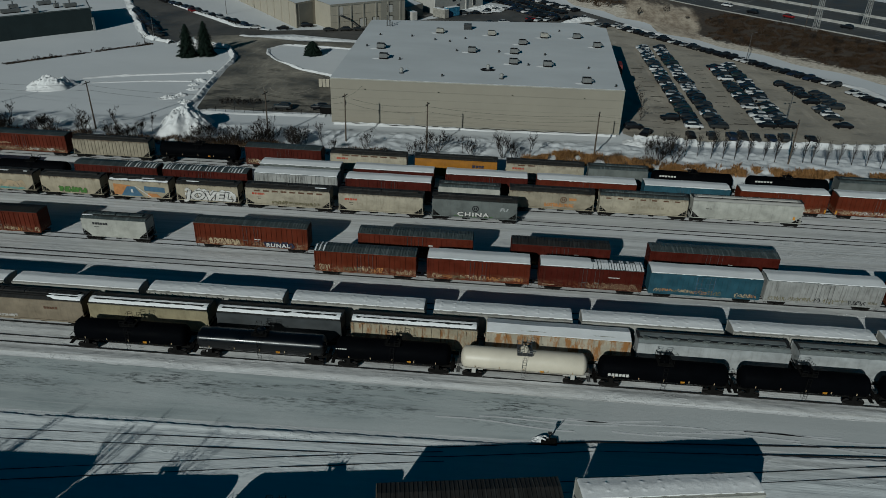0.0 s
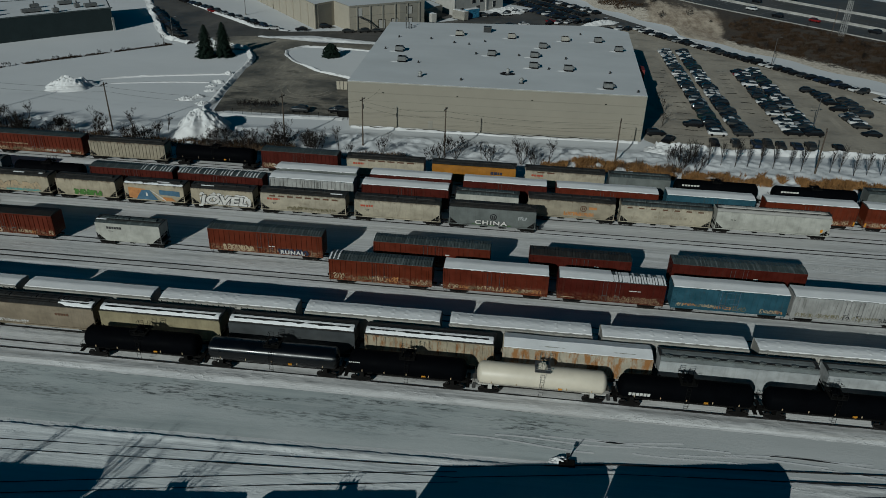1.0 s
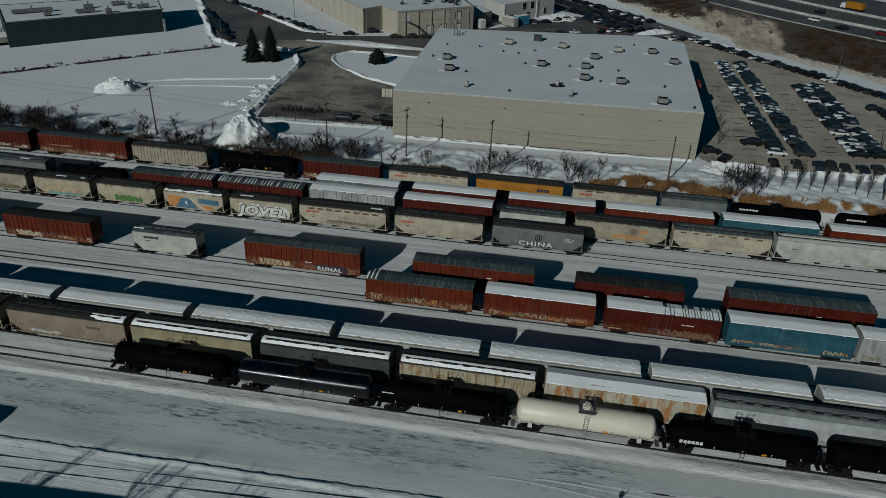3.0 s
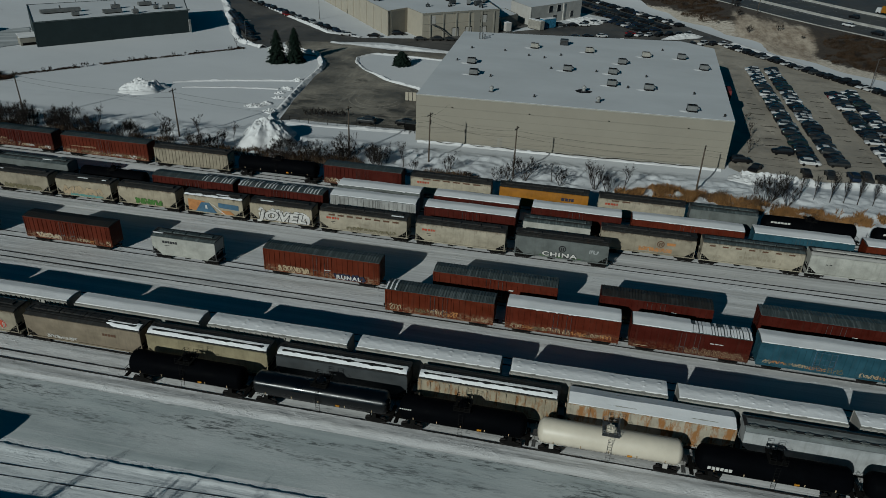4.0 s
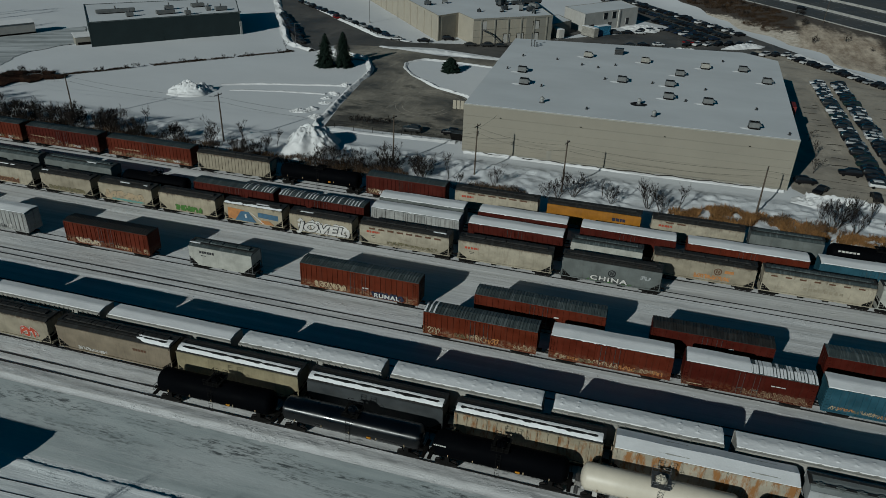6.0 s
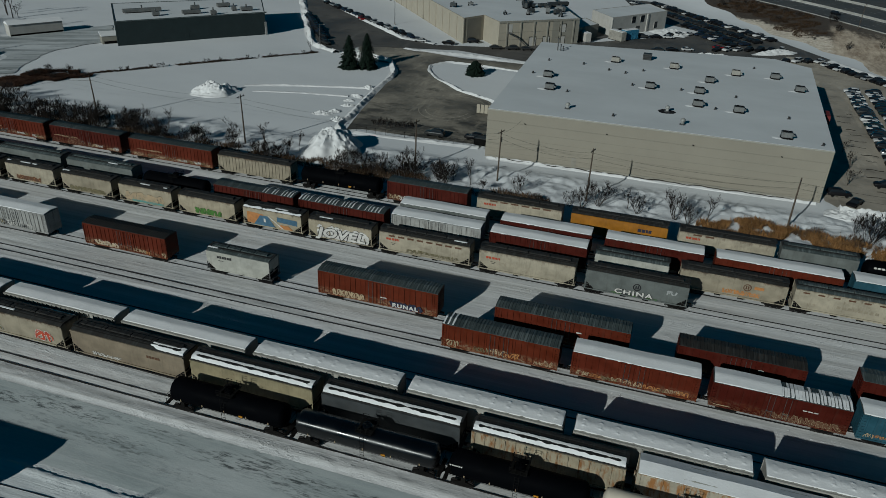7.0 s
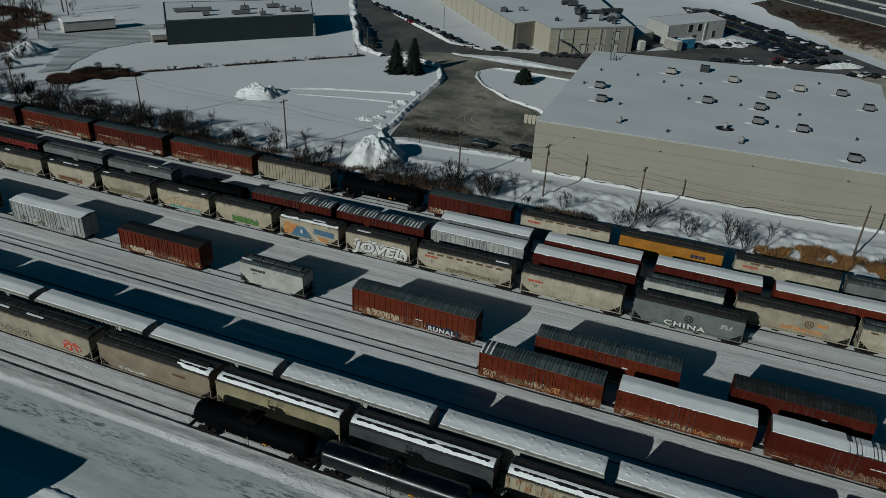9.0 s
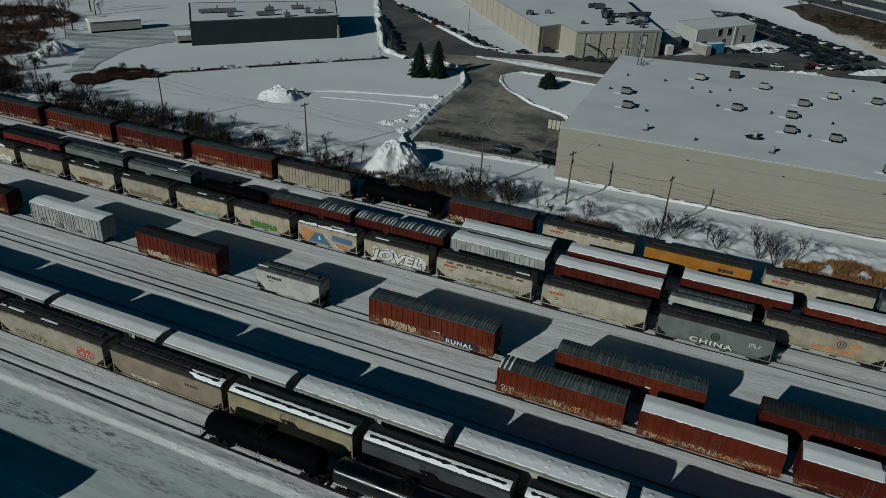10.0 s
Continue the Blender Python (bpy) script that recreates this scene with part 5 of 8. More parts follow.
# hopper wagons on the graffiti track
for x0, x1, col, roof, lab, deco in (
        (-154.4, -142.6, "beige2", "roofdark", "beige hopper wagon with a dirty roof", None),
        (-141.2, -129.3, "beige", "roofdark", "beige hopper wagon with pale sprayed letters", ("ink_white", "ink_black", -4.5, 4.5, 1.3, 2.6)),
        (-128.0, -116.2, "beige2", "roofdark", "grey-beige hopper wagon with dark tags", ("ink_olive", "ink_black", -4, 3, 1.2, 1.9)),
        (-114.8, -103.0, "cream", "roofdark", "cream hopper wagon with a brown sprayed patch", ("ink_brown", "ink_orange", -3.5, 2.5, 1.25, 2.1)),
        (-101.5, -89.8, "beige2", "roofdark", "beige hopper wagon with olive tags along the sill", ("ink_olive", "ink_black", -4, 4, 1.25, 2.0)),
        (-88.5, -76.7, "beige", "roofdark", "beige hopper wagon with faded letters over teal spray paint", ("ink_tan", "ink_black", -4.4, 3.9, 1.4, 2.9)),
        (-75.6, -63.6, "beige", "roofdark", "beige hopper wagon with a green sprayed piece", ("ink_green", "ink_black", -2.4, 3.0, 1.25, 2.3)),
        (-62.3, -50.5, "beige", "roofdark", "beige hopper wagon painted over in blue and orange", None),
        (-49.5, -37.4, "beige", "roofdark", "grey-beige hopper wagon with big white sprayed letters", ("ink_white", "ink_black", -4.2, 4.6, 1.3, 3.3))):
    c = hopper(x0, x1, ROW_C, col, roof, lab, ze=4.2, bulge=0.08, lying=0.16, seed=int(x0 + 500), group="graffiti-covered hopper wagons")
    if deco:
        f, o, a, b, z0, z1 = deco
        if x0 == -49.5:
            graffiti(c, -4.6, 5.0, 1.2, 3.4, NEAR + 0.04, f, o, 33, thick=0.6)
            spray_word(c, "JOVEL", 0.2, 1.35, 2.9, 1.08, f, o, -0.01, 3.0, 0.2)
        else:
            graffiti(c, a, b, z0, z1, NEAR + 0.02, f, o, int(x0 + 200), 0.35, 0.5)
    if x0 == -62.3:
        for mat, poly, dy in (("ink_orange", [(-4.9, 1.4), (-2.9, 1.3), (-1.6, 3.3), (-4.9, 3.5)], 0.0), ("ink_blue", [(-3.6, 1.2), (0.6, 1.2), (-0.8, 3.1), (-2.3, 3.1)], -0.008), ("ink_white", [(-0.8, 3.2), (-0.6, 3.2), (2.2, 1.2), (1.9, 1.2)], -0.016),
                              ("ink_blue", [(1.0, 2.4), (4.9, 2.2), (4.9, 3.2), (1.0, 3.3)], -0.008), ("ink_orange", [(1.4, 1.2), (4.0, 1.2), (3.2, 1.9), (1.6, 1.9)], -0.012), ("ink_white", [(-1.6, 1.9), (-1.2, 1.9), (-1.3, 2.6), (-1.6, 2.6)], -0.02)):
            part("graffiti_panel", Geo().prism_y(poly, NEAR - 0.01 + dy, NEAR + 0.05 + dy), mat, c)
    if x0 == -88.5:
        graffiti(c, -3.0, 3.8, 1.15, 1.6, NEAR + 0.0, "ink_teal", None, 79, 0.4)
for x0, x1, lab in ((-36.4, -20.2, "beige hopper wagon with red lettering bars and brown upper stains"), (-19.0, -3.1, "beige hopper wagon with red lettering bars and a clean side")):
    c = hopper(x0, x1, ROW_C, "cream", "roofdark", lab, ze=4.35, bulge=0.18, lying=0.12, seed=int(x0 + 500), group="beige hopper wagons with red lettering")
    bars(c, -6.6, 3.05, NEAR + 0.02, [0.42, 0.36, 0.0, 0.42, 0.3, 0.16, 0.16], 0.38, "ink_red", 0.08)
    bars(c, -5.8, 2.5, NEAR + 0.02, [0.8], 0.1, "ink_black")
    bars(c, -5.6, 2.2, NEAR + 0.02, [0.5], 0.1, "ink_black")
    if x0 < -30:
        for i in range(8):
            x = -6.2 + 1.65 * i
            part("rust_patch", Geo().box(x, x + 1.1, -1.465, -1.44, 3.55, 3.95), "ink_brown", c)
        scribble(c, -3, 6, 1.3, 2.1, NEAR, ["ink_olive"], 91)
c = hopper(-1.8, 14.0, ROW_C, "midgrey", "roofdark", "mid-grey hopper wagon with white sprayed letters", ze=4.35, bulge=0.14, seed=8, ends="midgrey")
ring = Geo()
for i in range(20):
    a, b = 2 * math.pi * i / 20, 2 * math.pi * (i + 1) / 20
    ring.add([(math.cos(t) * r, 0, math.sin(t) * r) for r, t in ((0.62, a), (0.62, b), (0.45, b), (0.45, a))], [(0, 1, 2, 3)])
for x in (-0.16, 0.16):
    ring.box(x - 0.1, x + 0.1, -0.004, 0.0, -0.28, 0.28)
part("emblem", ring, "ink_black", c, at=pose(0.2, NEAR - 0.01, 2.85))
spray_word(c, "CHINA", -0.2, 1.35, 1.3, 1.25, "ink_white", "ink_black")
graffiti(c, 4.4, 6.2, 2.6, 3.3, NEAR + 0.02, "grey", "midgrey", 93)
scribble(c, -3.6, 3.4, 1.1, 1.5, NEAR, ["ink_green", "ink_black"], 92)

# mixed string on the next track
tank_wagon(-174, -158, ROW_D, "black", "black tank wagon among trees")
c = boxcar(-140.3, -124.0, ROW_D, "bright_red", "roofdark", None, "bright red wagon with a dark roof", h=4.1, seed=70)
for x0, x1 in ((-122.6, -106.8), (-105.8, -90.0)):
    hopper(x0, x1, ROW_D, "midgrey", "roofgrey", "grey hopper wagon with a ridged roof", ze=4.2, bulge=0.15, seed=int(x0 + 400), lying=0.15, group="grey hopper wagons")
hopper(-157.0, -141.5, ROW_D, "midgrey", "roofgrey", "grey hopper wagon with a plain side", ze=4.2, seed=4)
tank_wagon(-88.8, -73.6, ROW_D, "black", "black tank wagon between hopper and boxcar")
for x0, x1, lying, roof, sd in ((-72.0, -55.5, (0.85, (0.6, 1.0)), "roofgrey", 71), (-54.4, -37.8, (0.85, (0.0, 0.95)), "roofgrey", 72)):
    boxcar(x0, x1, ROW_D, "red2", roof, lying, "dark red boxcar with snow striping its ribbed roof", h=4.4, seed=sd, group="dark red boxcars with striped roofs")
c = boxcar(-36.4, -20.3, ROW_D, "silver", "roofgrey", "full", "pale grey ribbed boxcar with a snow roof", h=4.75, seed=73)
bars(c, 3.2, 2.4, NEAR - 0.07, [0.35, 0.35, 0.35], 0.9, "ink_white", 0.05)
boxcar(-18.7, -2.4, ROW_D, "red2", "roofgrey", "full", "dark red boxcar with a snow roof", h=4.7, seed=74)
hopper(-1.2, 10.8, ROW_D, "white", "roofgrey", "white hopper wagon with a dull dirty roof", ze=4.2, bulge=0.06, seed=75)
c = hopper(12.2, 28.4, ROW_D, "beige2", "roofdark", "beige hopper wagon with a faded orange piece", ze=4.3, bulge=0.16, seed=76)
graffiti(c, -1.5, 4.2, 1.5, 2.3, NEAR + 0.02, "ink_orange", None, 95)
bars(c, 3.2, 2.9, NEAR + 0.02, [1.4], 0.5, "ink_orange")
part("emblem", ring, "ink_brown", c, at=pose(2.2, NEAR + 0.01, 3.0))
c = hopper(29.0, 45.6, ROW_D, "cream", "roofgrey", "beige hopper wagon with rust spots under the eave", ze=4.35, bulge=0.16, seed=77)
for i in range(7):
    x = -7.0 + 2.1 * i
    part("rust_patch", Geo().box(x, x + 0.95, -1.475, -1.45, 3.75, 4.0), "ink_brown", c)
bars(c, -2.0, 2.2, NEAR + 0.02, [0.5] * 8, 0.45, "beige2", 0.25)
c = hopper(46.0, 66.3, ROW_D, "white", "offwhite", "long smooth white hopper wagon", ze=4.45, bulge=0.16, seed=78)
bars(c, -7.4, 2.9, NEAR + 0.02, [0.4, 0.4], 0.14, "ink_black", 0.2)
part("marker_plate", Geo().box(8.4, 8.8, -1.56, -1.5, 1.7, 2.3), "amber", c)

# snow-roofed string
for x0, x1, col, lab, h, sd in (
        (-36.8, -20.8, "midgrey", "grey boxcar under a ragged snow blanket", 4.5, 80),
        (-18.2, -2.4, "red2", "dark red boxcar with a snow roof", 4.6, 81),
        (-0.1, 15.8, "red2", "dark red boxcar with a snow roof and a pale edge", 4.6, 82),
        (17.6, 36.6, "red", "long red boxcar with a snow roof", 4.6, 83),
        (38.1, 54.2, "blue", "faded blue boxcar with a snow roof", 4.7, 84),
        (56.1, 72.6, "red3", "tall oxide-red boxcar with a snow roof", 4.7, 85),
        (74.2, 91.0, "red3", "oxide-red boxcar with pale tags and a snow roof", 4.7, 86)):
    c = boxcar(x0, x1, ROW_E, col, "roofgrey", "full", lab, h=h, seed=sd, group="snow-roofed boxcars")
    if sd >= 85:
        scribble(c, -7, 7, 1.1, 2.0, NEAR, ["ink_tan", "ink_white"], sd)
        part("marker_light", Geo().box(-c["half"] + 0.1, -c["half"] + 0.35, NEAR - 0.05, NEAR, 1.15, 1.9), "amber", c)
        part("marker_light", Geo().box(c["half"] - 0.35, c["half"] - 0.1, NEAR - 0.05, NEAR, 1.15, 1.9), "amber", c)

# back track
for x0, x1, col, roof, lab, sd in (
        (-187.5, -168.5, "red", "roofgrey", "oxide-red boxcar at the edge of the woods", 100),
        (-166.5, -146.0, "red2", "roofgrey", "dark red boxcar with pale tags", 101),
        (-143.6, -124.1, "red", "roofgrey", "oxide-red boxcar with dark graffiti", 102),
        (-122.4, -104.0, "red2", "roofgrey", "dark red boxcar with sprayed outline letters", 103),
        (-101.7, -81.5, "red", "roofgrey", "oxide-red boxcar with faint tags along the sill", 104),
        (-42.6, -26.6, "red2", "roofgrey", "dark red boxcar with a grey ribbed roof", 105)):
    c = boxcar(x0, x1, ROW_F, col, roof, None, lab, h=4.7, seed=sd, group="boxcars on the back track")
    e = c["half"]
    if sd == 102:
        graffiti(c, -6.8, -1.0, 1.1, 1.9, NEAR, "ink_black", "ink_tan", 111)
    if sd == 103:
        graffiti(c, -5.0, -0.5, 1.3, 2.3, NEAR, "red2", "ink_tan", 112)
    if sd == 105:
        scribble(c, -e + 0.3, -1.5, 1.1, 2.2, NEAR, ["ink_tan", "ink_white"], sd)
    else:
        scribble(c, -e + 0.8 if sd not in (102, 103) else 0.5, e - 0.6, 1.1, 1.9, NEAR, ["ink_tan", "ink_white", "ink_olive"], sd)
        scribble(c, -e + 0.8, -2, 2.4, 2.8, NEAR, ["ink_tan"], sd + 50)
hopper(-80.2, -63.2, ROW_F, "beige2", "roofdark", "beige ribbed hopper wagon", ze=4.3, bulge=0.0, ribbed=22, seed=106)
tank_wagon(-62.0, -43.8, ROW_F, "black", "large black tank wagon below the snow pile", r=1.6, zc=2.65)
for x0, x1, col, lab in ((-24.9, -8.6, "cream", "beige hopper wagon with red lettering bars on the back track"), (11.5, 27.6, "cream", "beige hopper wagon with a dark rusty roof")):
    c = hopper(x0, x1, ROW_F, col, "roofdark", lab, ze=4.4, bulge=0.16, seed=int(x0 + 300), group="beige hopper wagons with red lettering")
    bars(c, -6.6, 3.2, NEAR + 0.02, [0.42, 0.36, 0.0, 0.42, 0.3, 0.16, 0.16], 0.4, "ink_red", 0.08)
    for i in range(6 if x0 < 0 else 2):
        part("rust_patch", Geo().box(-5.5 + 2.0 * i, -4.1 + 2.0 * i, -1.475, -1.44, 3.95, 4.2), "ink_brown", c)
c = hopper(-7.3, 10.0, ROW_F, "orange", "roofdark", "orange-yellow hopper wagon with dark lettering bars", ze=4.4, bulge=0.14, ribbed=0, seed=107)
bars(c, 3.4, 2.9, NEAR + 0.02, [0.6, 0.6, 0.35, 0.5], 0.6, "ink_navy", 0.1)
hopper(28.1, 40.4, ROW_F, "midgrey", "roofgrey", "grey hopper wagon with a plain roof", ze=4.3, seed=108)
for x0 in (40.7, 59.6):
    tank_wagon(x0, x0 + 17.2, ROW_F, "black", "black tank wagon with white lettering bars", words=(-6.8, 3.15, 3.4, 0.5), group="black tank wagons on the back track", r=1.55, zc=2.6)
hopper(77.4, 95.0, ROW_F, "midgrey", "roofgrey", "grey hopper wagon beside the reeds", ze=4.4, seed=109)

# wagons below the camera's start, whose shadows cross the snow
boxcar(-0.3, 17.7, 53.9, "brown", "roofdark", None, "brown boxcar with a dark ribbed roof", h=4.4, turn=9.2, seed=120)
hopper(19.0, 37.8, 57.0, "white", "white", "white hopper wagon under humped snow beside a boxcar", ze=4.2, lying="lumps", turn=9.2, seed=121)
tank_wagon(-35.6, -18.2, 47.4, "black", "black tank wagon casting a long shadow", turn=6.5)
tank_wagon(-17.8, -0.9, 49.9, "black", "black tank wagon coupled before a brown boxcar", turn=8)
boxcar(-54.0, -36.2, 46.0, "red2", "roofgrey", None, "dark red boxcar on the siding", h=4.6, turn=3, seed=123)
boxcar(-74.5, -56.3, 56.3, "red", "roofgrey", None, "oxide-red boxcar on the lead track", h=4.6, seed=122)


# ---- paving and roads ----
sheet("parking_lot", [(40.5, 178.4), (43.5, 174.8), (60, 175.4), (90, 178.6), (106, 181), (121, 196), (124, 214), (119, 233), (100, 257), (84, 278), (70, 304), (60, 318), (46, 322), (36, 300), (44.6, 262), (44.5, 250)],
      0.16, "parking", "sanded parking lot with cars in rows", "parking lot")
sheet("truck_yard", [(-68, 178.5), (-65, 180.4), (-50, 180.6), (-33, 181.6), (-33.6, 206), (-41.5, 218.5), (-52, 224), (-63.5, 235), (-68.5, 241.5), (-70.5, 249), (-66, 256.5), (-51, 256), (-41, 255), (-38, 264.5),
                     (-63, 262.5), (-87, 267), (-101, 262), (-97, 245), (-83, 244.5), (-77, 235), (-74, 217), (-71, 195)], 0.16, "asphalt", "dirty asphalt yard with tyre arcs", "yard")
sheet("street", [(-101, 262), (-87, 267.5), (-68, 273), (-41, 268), (48, 312), (62, 322), (44, 352), (-6, 424), (-24, 424), (-10, 372), (18, 352), (-30, 306), (-58, 284), (-78, 277.5), (-92, 281), (-119, 306), (-154, 341), (-230, 430), (-252, 430), (-166, 345), (-131, 280), (-123, 268), (-114, 256), (-104, 250)],
      0.13, "street", "wet asphalt street lined with parked cars", "street")


sheet("back_lot", [(-30.5, 305), (-19.8, 325), (-31, 340), (-36, 360), (-46, 340)], 0.12, "street", "dirty asphalt between the buildings", "lot")


def hw_point(s, u, z):
    """A point on the highway: s across it, u along it."""
    s = s + float(hw_bend(u))
    return (0.76 * s + 0.65 * u, 0.65 * s - 0.76 * u, z)


def hw_strip(name, s0, s1, z, material, label, u0=-460, u1=500):
    g = Geo()
    n = 40
    for i in range(n + 1):
        u = u0 + (u1 - u0) * i / n
        g.v += [hw_point(s0, u, z), hw_point(s1, u, z)]
    g.f = [(2 * i, 2 * i + 2, 2 * i + 3, 2 * i + 1) for i in range(n)]
    return setting(name, g, material, label, "highway")


hw_strip("highway", 302.9, 322.8, 4.1, "highway", "near carriageway of a grey divided highway")
hw_strip("highway", 325.2, 350.6, 4.1, "highway", "far carriageway of a grey divided highway")
hw_strip("highway", 352.6, 400, 4.1, "highway", "service carriageway beyond the highway")
for s in (304.2, 308.2, 312.2, 316.2, 320.4, 328.6, 333, 337.5, 342, 348.5):
    if s in (304.2, 320.4, 328.6, 348.5):
        hw_strip("lane_line", s, s + 0.25, 4.12, "line", "solid white edge line")
    else:
        g = Geo()
        for u in np.arange(-420, 260, 12.0):
            u = float(u)
            g.add([hw_point(s, u, 4.12), hw_point(s, u + 3.5, 4.12), hw_point(s + 0.18, u + 3.5, 4.12), hw_point(s + 0.18, u, 4.12)], [(0, 1, 2, 3)])
        setting("lane_line", g, "line", "dashed white lane line", "road marking")
rail_g = Geo()
for a in ((302.0, 0.5), (324.0, 0.9), (351.8, 0.9)):
    n = Vector((0.76, 0.65, 0)) * 0.15
    rings = []
    for k in range(49):
        p = Vector(hw_point(a[0], -460 + 20 * k, 0))
        rings.append([tuple(p + n * i + Vector((0, 0, z))) for i, z in ((-1, 3.9), (1, 3.9), (1, 4.1 + a[1]), (-1, 4.1 + a[1]))])
    rail_g.loft(rings)
setting("barrier", rail_g, "barrier", "grey concrete barrier along the highway", "barrier")

# the weedy slope under the highway, laid over the ground


def bank_foot(u):
    """Where the weedy slope begins: it stands back from the back lot."""
    return 256.5 + 9 * float(step(-u, 185.0, 206.0)) + 0.26 * max(0.0, -u - 255) + 1.5 * math.sin(u * 0.21)


bank = Geo()
us = list(range(-330, 261, 5))
fs = [i / 14 for i in range(15)]
for u in us:
    for f in fs:
        s = bank_foot(u) + (302.2 - bank_foot(u)) * f
        x, y, _ = hw_point(s, u, 0)
        bank.v.append((x, y, float(ground_z(x, y)) + (0.22 if f else -0.05)))
m = len(fs)
for i in range(len(us) - 1):
    for k in range(m - 1):
        a = i * m + k
        bank.f.append((a, a + 1, a + m + 1, a + m)[::-1])
setting("embankment", bank, "bank", "brown weedy embankment below the highway", "embankment", smooth=True)
# meltwater running out from under the parked rows
mrng = random.Random(21)
for i in range(26):
    x, y = (55.6, 74.6)[i % 2] + mrng.uniform(-1.5, 1.2), 188 + 2.6 * i + mrng.uniform(-1, 1)
    w = mrng.uniform(1.2, 3.2)
    pts = [(x - w + w * j / 4, y + 0.25 * math.sin(j * 1.3 + i)) for j in range(6)]
    setting("melt_streak", ribbon(pts, mrng.uniform(0.12, 0.3), 0.166 + 0.0005 * (i % 3)), "soil", "dark meltwater streak on the parking lot", "stain")


# ---- the warehouse ----
FL, FR, BR, BC, BL = (-31.8, 175.2), (39.4, 177.3), (43.4, 252.4), (34.2, 259.8), (-34.2, 248.8)
HB = 11.2
wh = thing("warehouse", pose(0, 0, 0), "large tan flat-roofed warehouse with a frosted roof", "warehouse")
ring_out = [FL, FR, BR, BC, BL]
cx, cy = 3.0, 215.0


def inset(p, d):
    v = Vector((cx - p[0], cy - p[1])).normalized() * d
    return (p[0] + v.x, p[1] + v.y)


def wall_between(a, b, z0, z1, t=0.35):
    a, b = Vector(a), Vector(b)
    d = (b - a).normalized()
    n = Vector((-d.y, d.x)) * t
    g = Geo()
    g.prism_z([tuple(a), tuple(b), tuple(b + n), tuple(a + n)], z0, z1)
    return g


for a, b in zip(ring_out, ring_out[1:] + ring_out[:1]):
    part("wall", wall_between(a, b, -0.3, HB + 0.0), "wall", wh)
# horizontal cladding joints, set in relief on the front wall
fd = (Vector(FR) - Vector(FL)).normalized()
fn = Vector((fd.y, -fd.x))
for z in (1.55, 3.1, 3.35, 4.9, 6.6, 8.5, 8.62):
    g = Geo()
    a, b = Vector(FL) + fn * 0.03, Vector(FR) + fn * 0.03
    g.prism_z([tuple(a), tuple(b), tuple(b - fn * 0.06), tuple(a - fn * 0.06)], z, z + (0.05 if z != 3.35 else 0.1))
    part("cladding_joint", g, "wall_line", wh)
g = Geo()
a, b = Vector(FL) + fn * 0.14, Vector(FR) + fn * 0.14
g.prism_z([tuple(a), tuple(b), tuple(b - fn * 0.12), tuple(a - fn * 0.12)], HB - 0.22, HB + 0.06)
part("eave_trim", g, "flashing", wh)

g = Geo()
g.prism_z([tuple(Vector(FL) + fn * 0.12), tuple(Vector(FR) + fn * 0.12), tuple(Vector(FR)), tuple(Vector(FL))], -0.2, 0.5)
part("foundation", g, "tan3", wh)
roof = Geo().prism_z([inset(p, 0.05) for p in ring_out], HB - 0.1, HB + 0.09)
part("roof", roof, "roof_snow", wh, "flat roof under thin frost and snow")
d0 = Vector(FL) + fd * 19.6 + fn * 0.06
g = Geo()
g.prism_z([tuple(d0), tuple(d0 + fd * 1.1), tuple(d0 + fd * 1.1 - fn * 0.1), tuple(d0 - fn * 0.1)], 0.1, 2.4)
part("door", g, "tan3", wh, "small grey-tan service door")
for k in (8.6, 26.5, 44.4, 61.8):
    q = Vector(FL) + fd * k
    g = Geo().box(-0.18, 0.18, -0.2, 0.0, 0, 0.14)
    part("wall_light", g, "under", wh, at=pose(q.x, q.y - 0.02, 8.7))
g = Geo()
rd = (Vector(BR) - Vector(FR)).normalized()
rn = Vector((rd.y, -rd.x))
a, b = Vector(FR) + rd * 33 + rn * 0.1, Vector(FR) + rd * 38 + rn * 0.1
g.prism_z([tuple(a), tuple(a + rn * 2.2), tuple(b + rn * 2.2), tuple(b)], 6.2, 9.4)
part("entrance_canopy", g, "red_trim", wh, "red canopy block on the side wall")


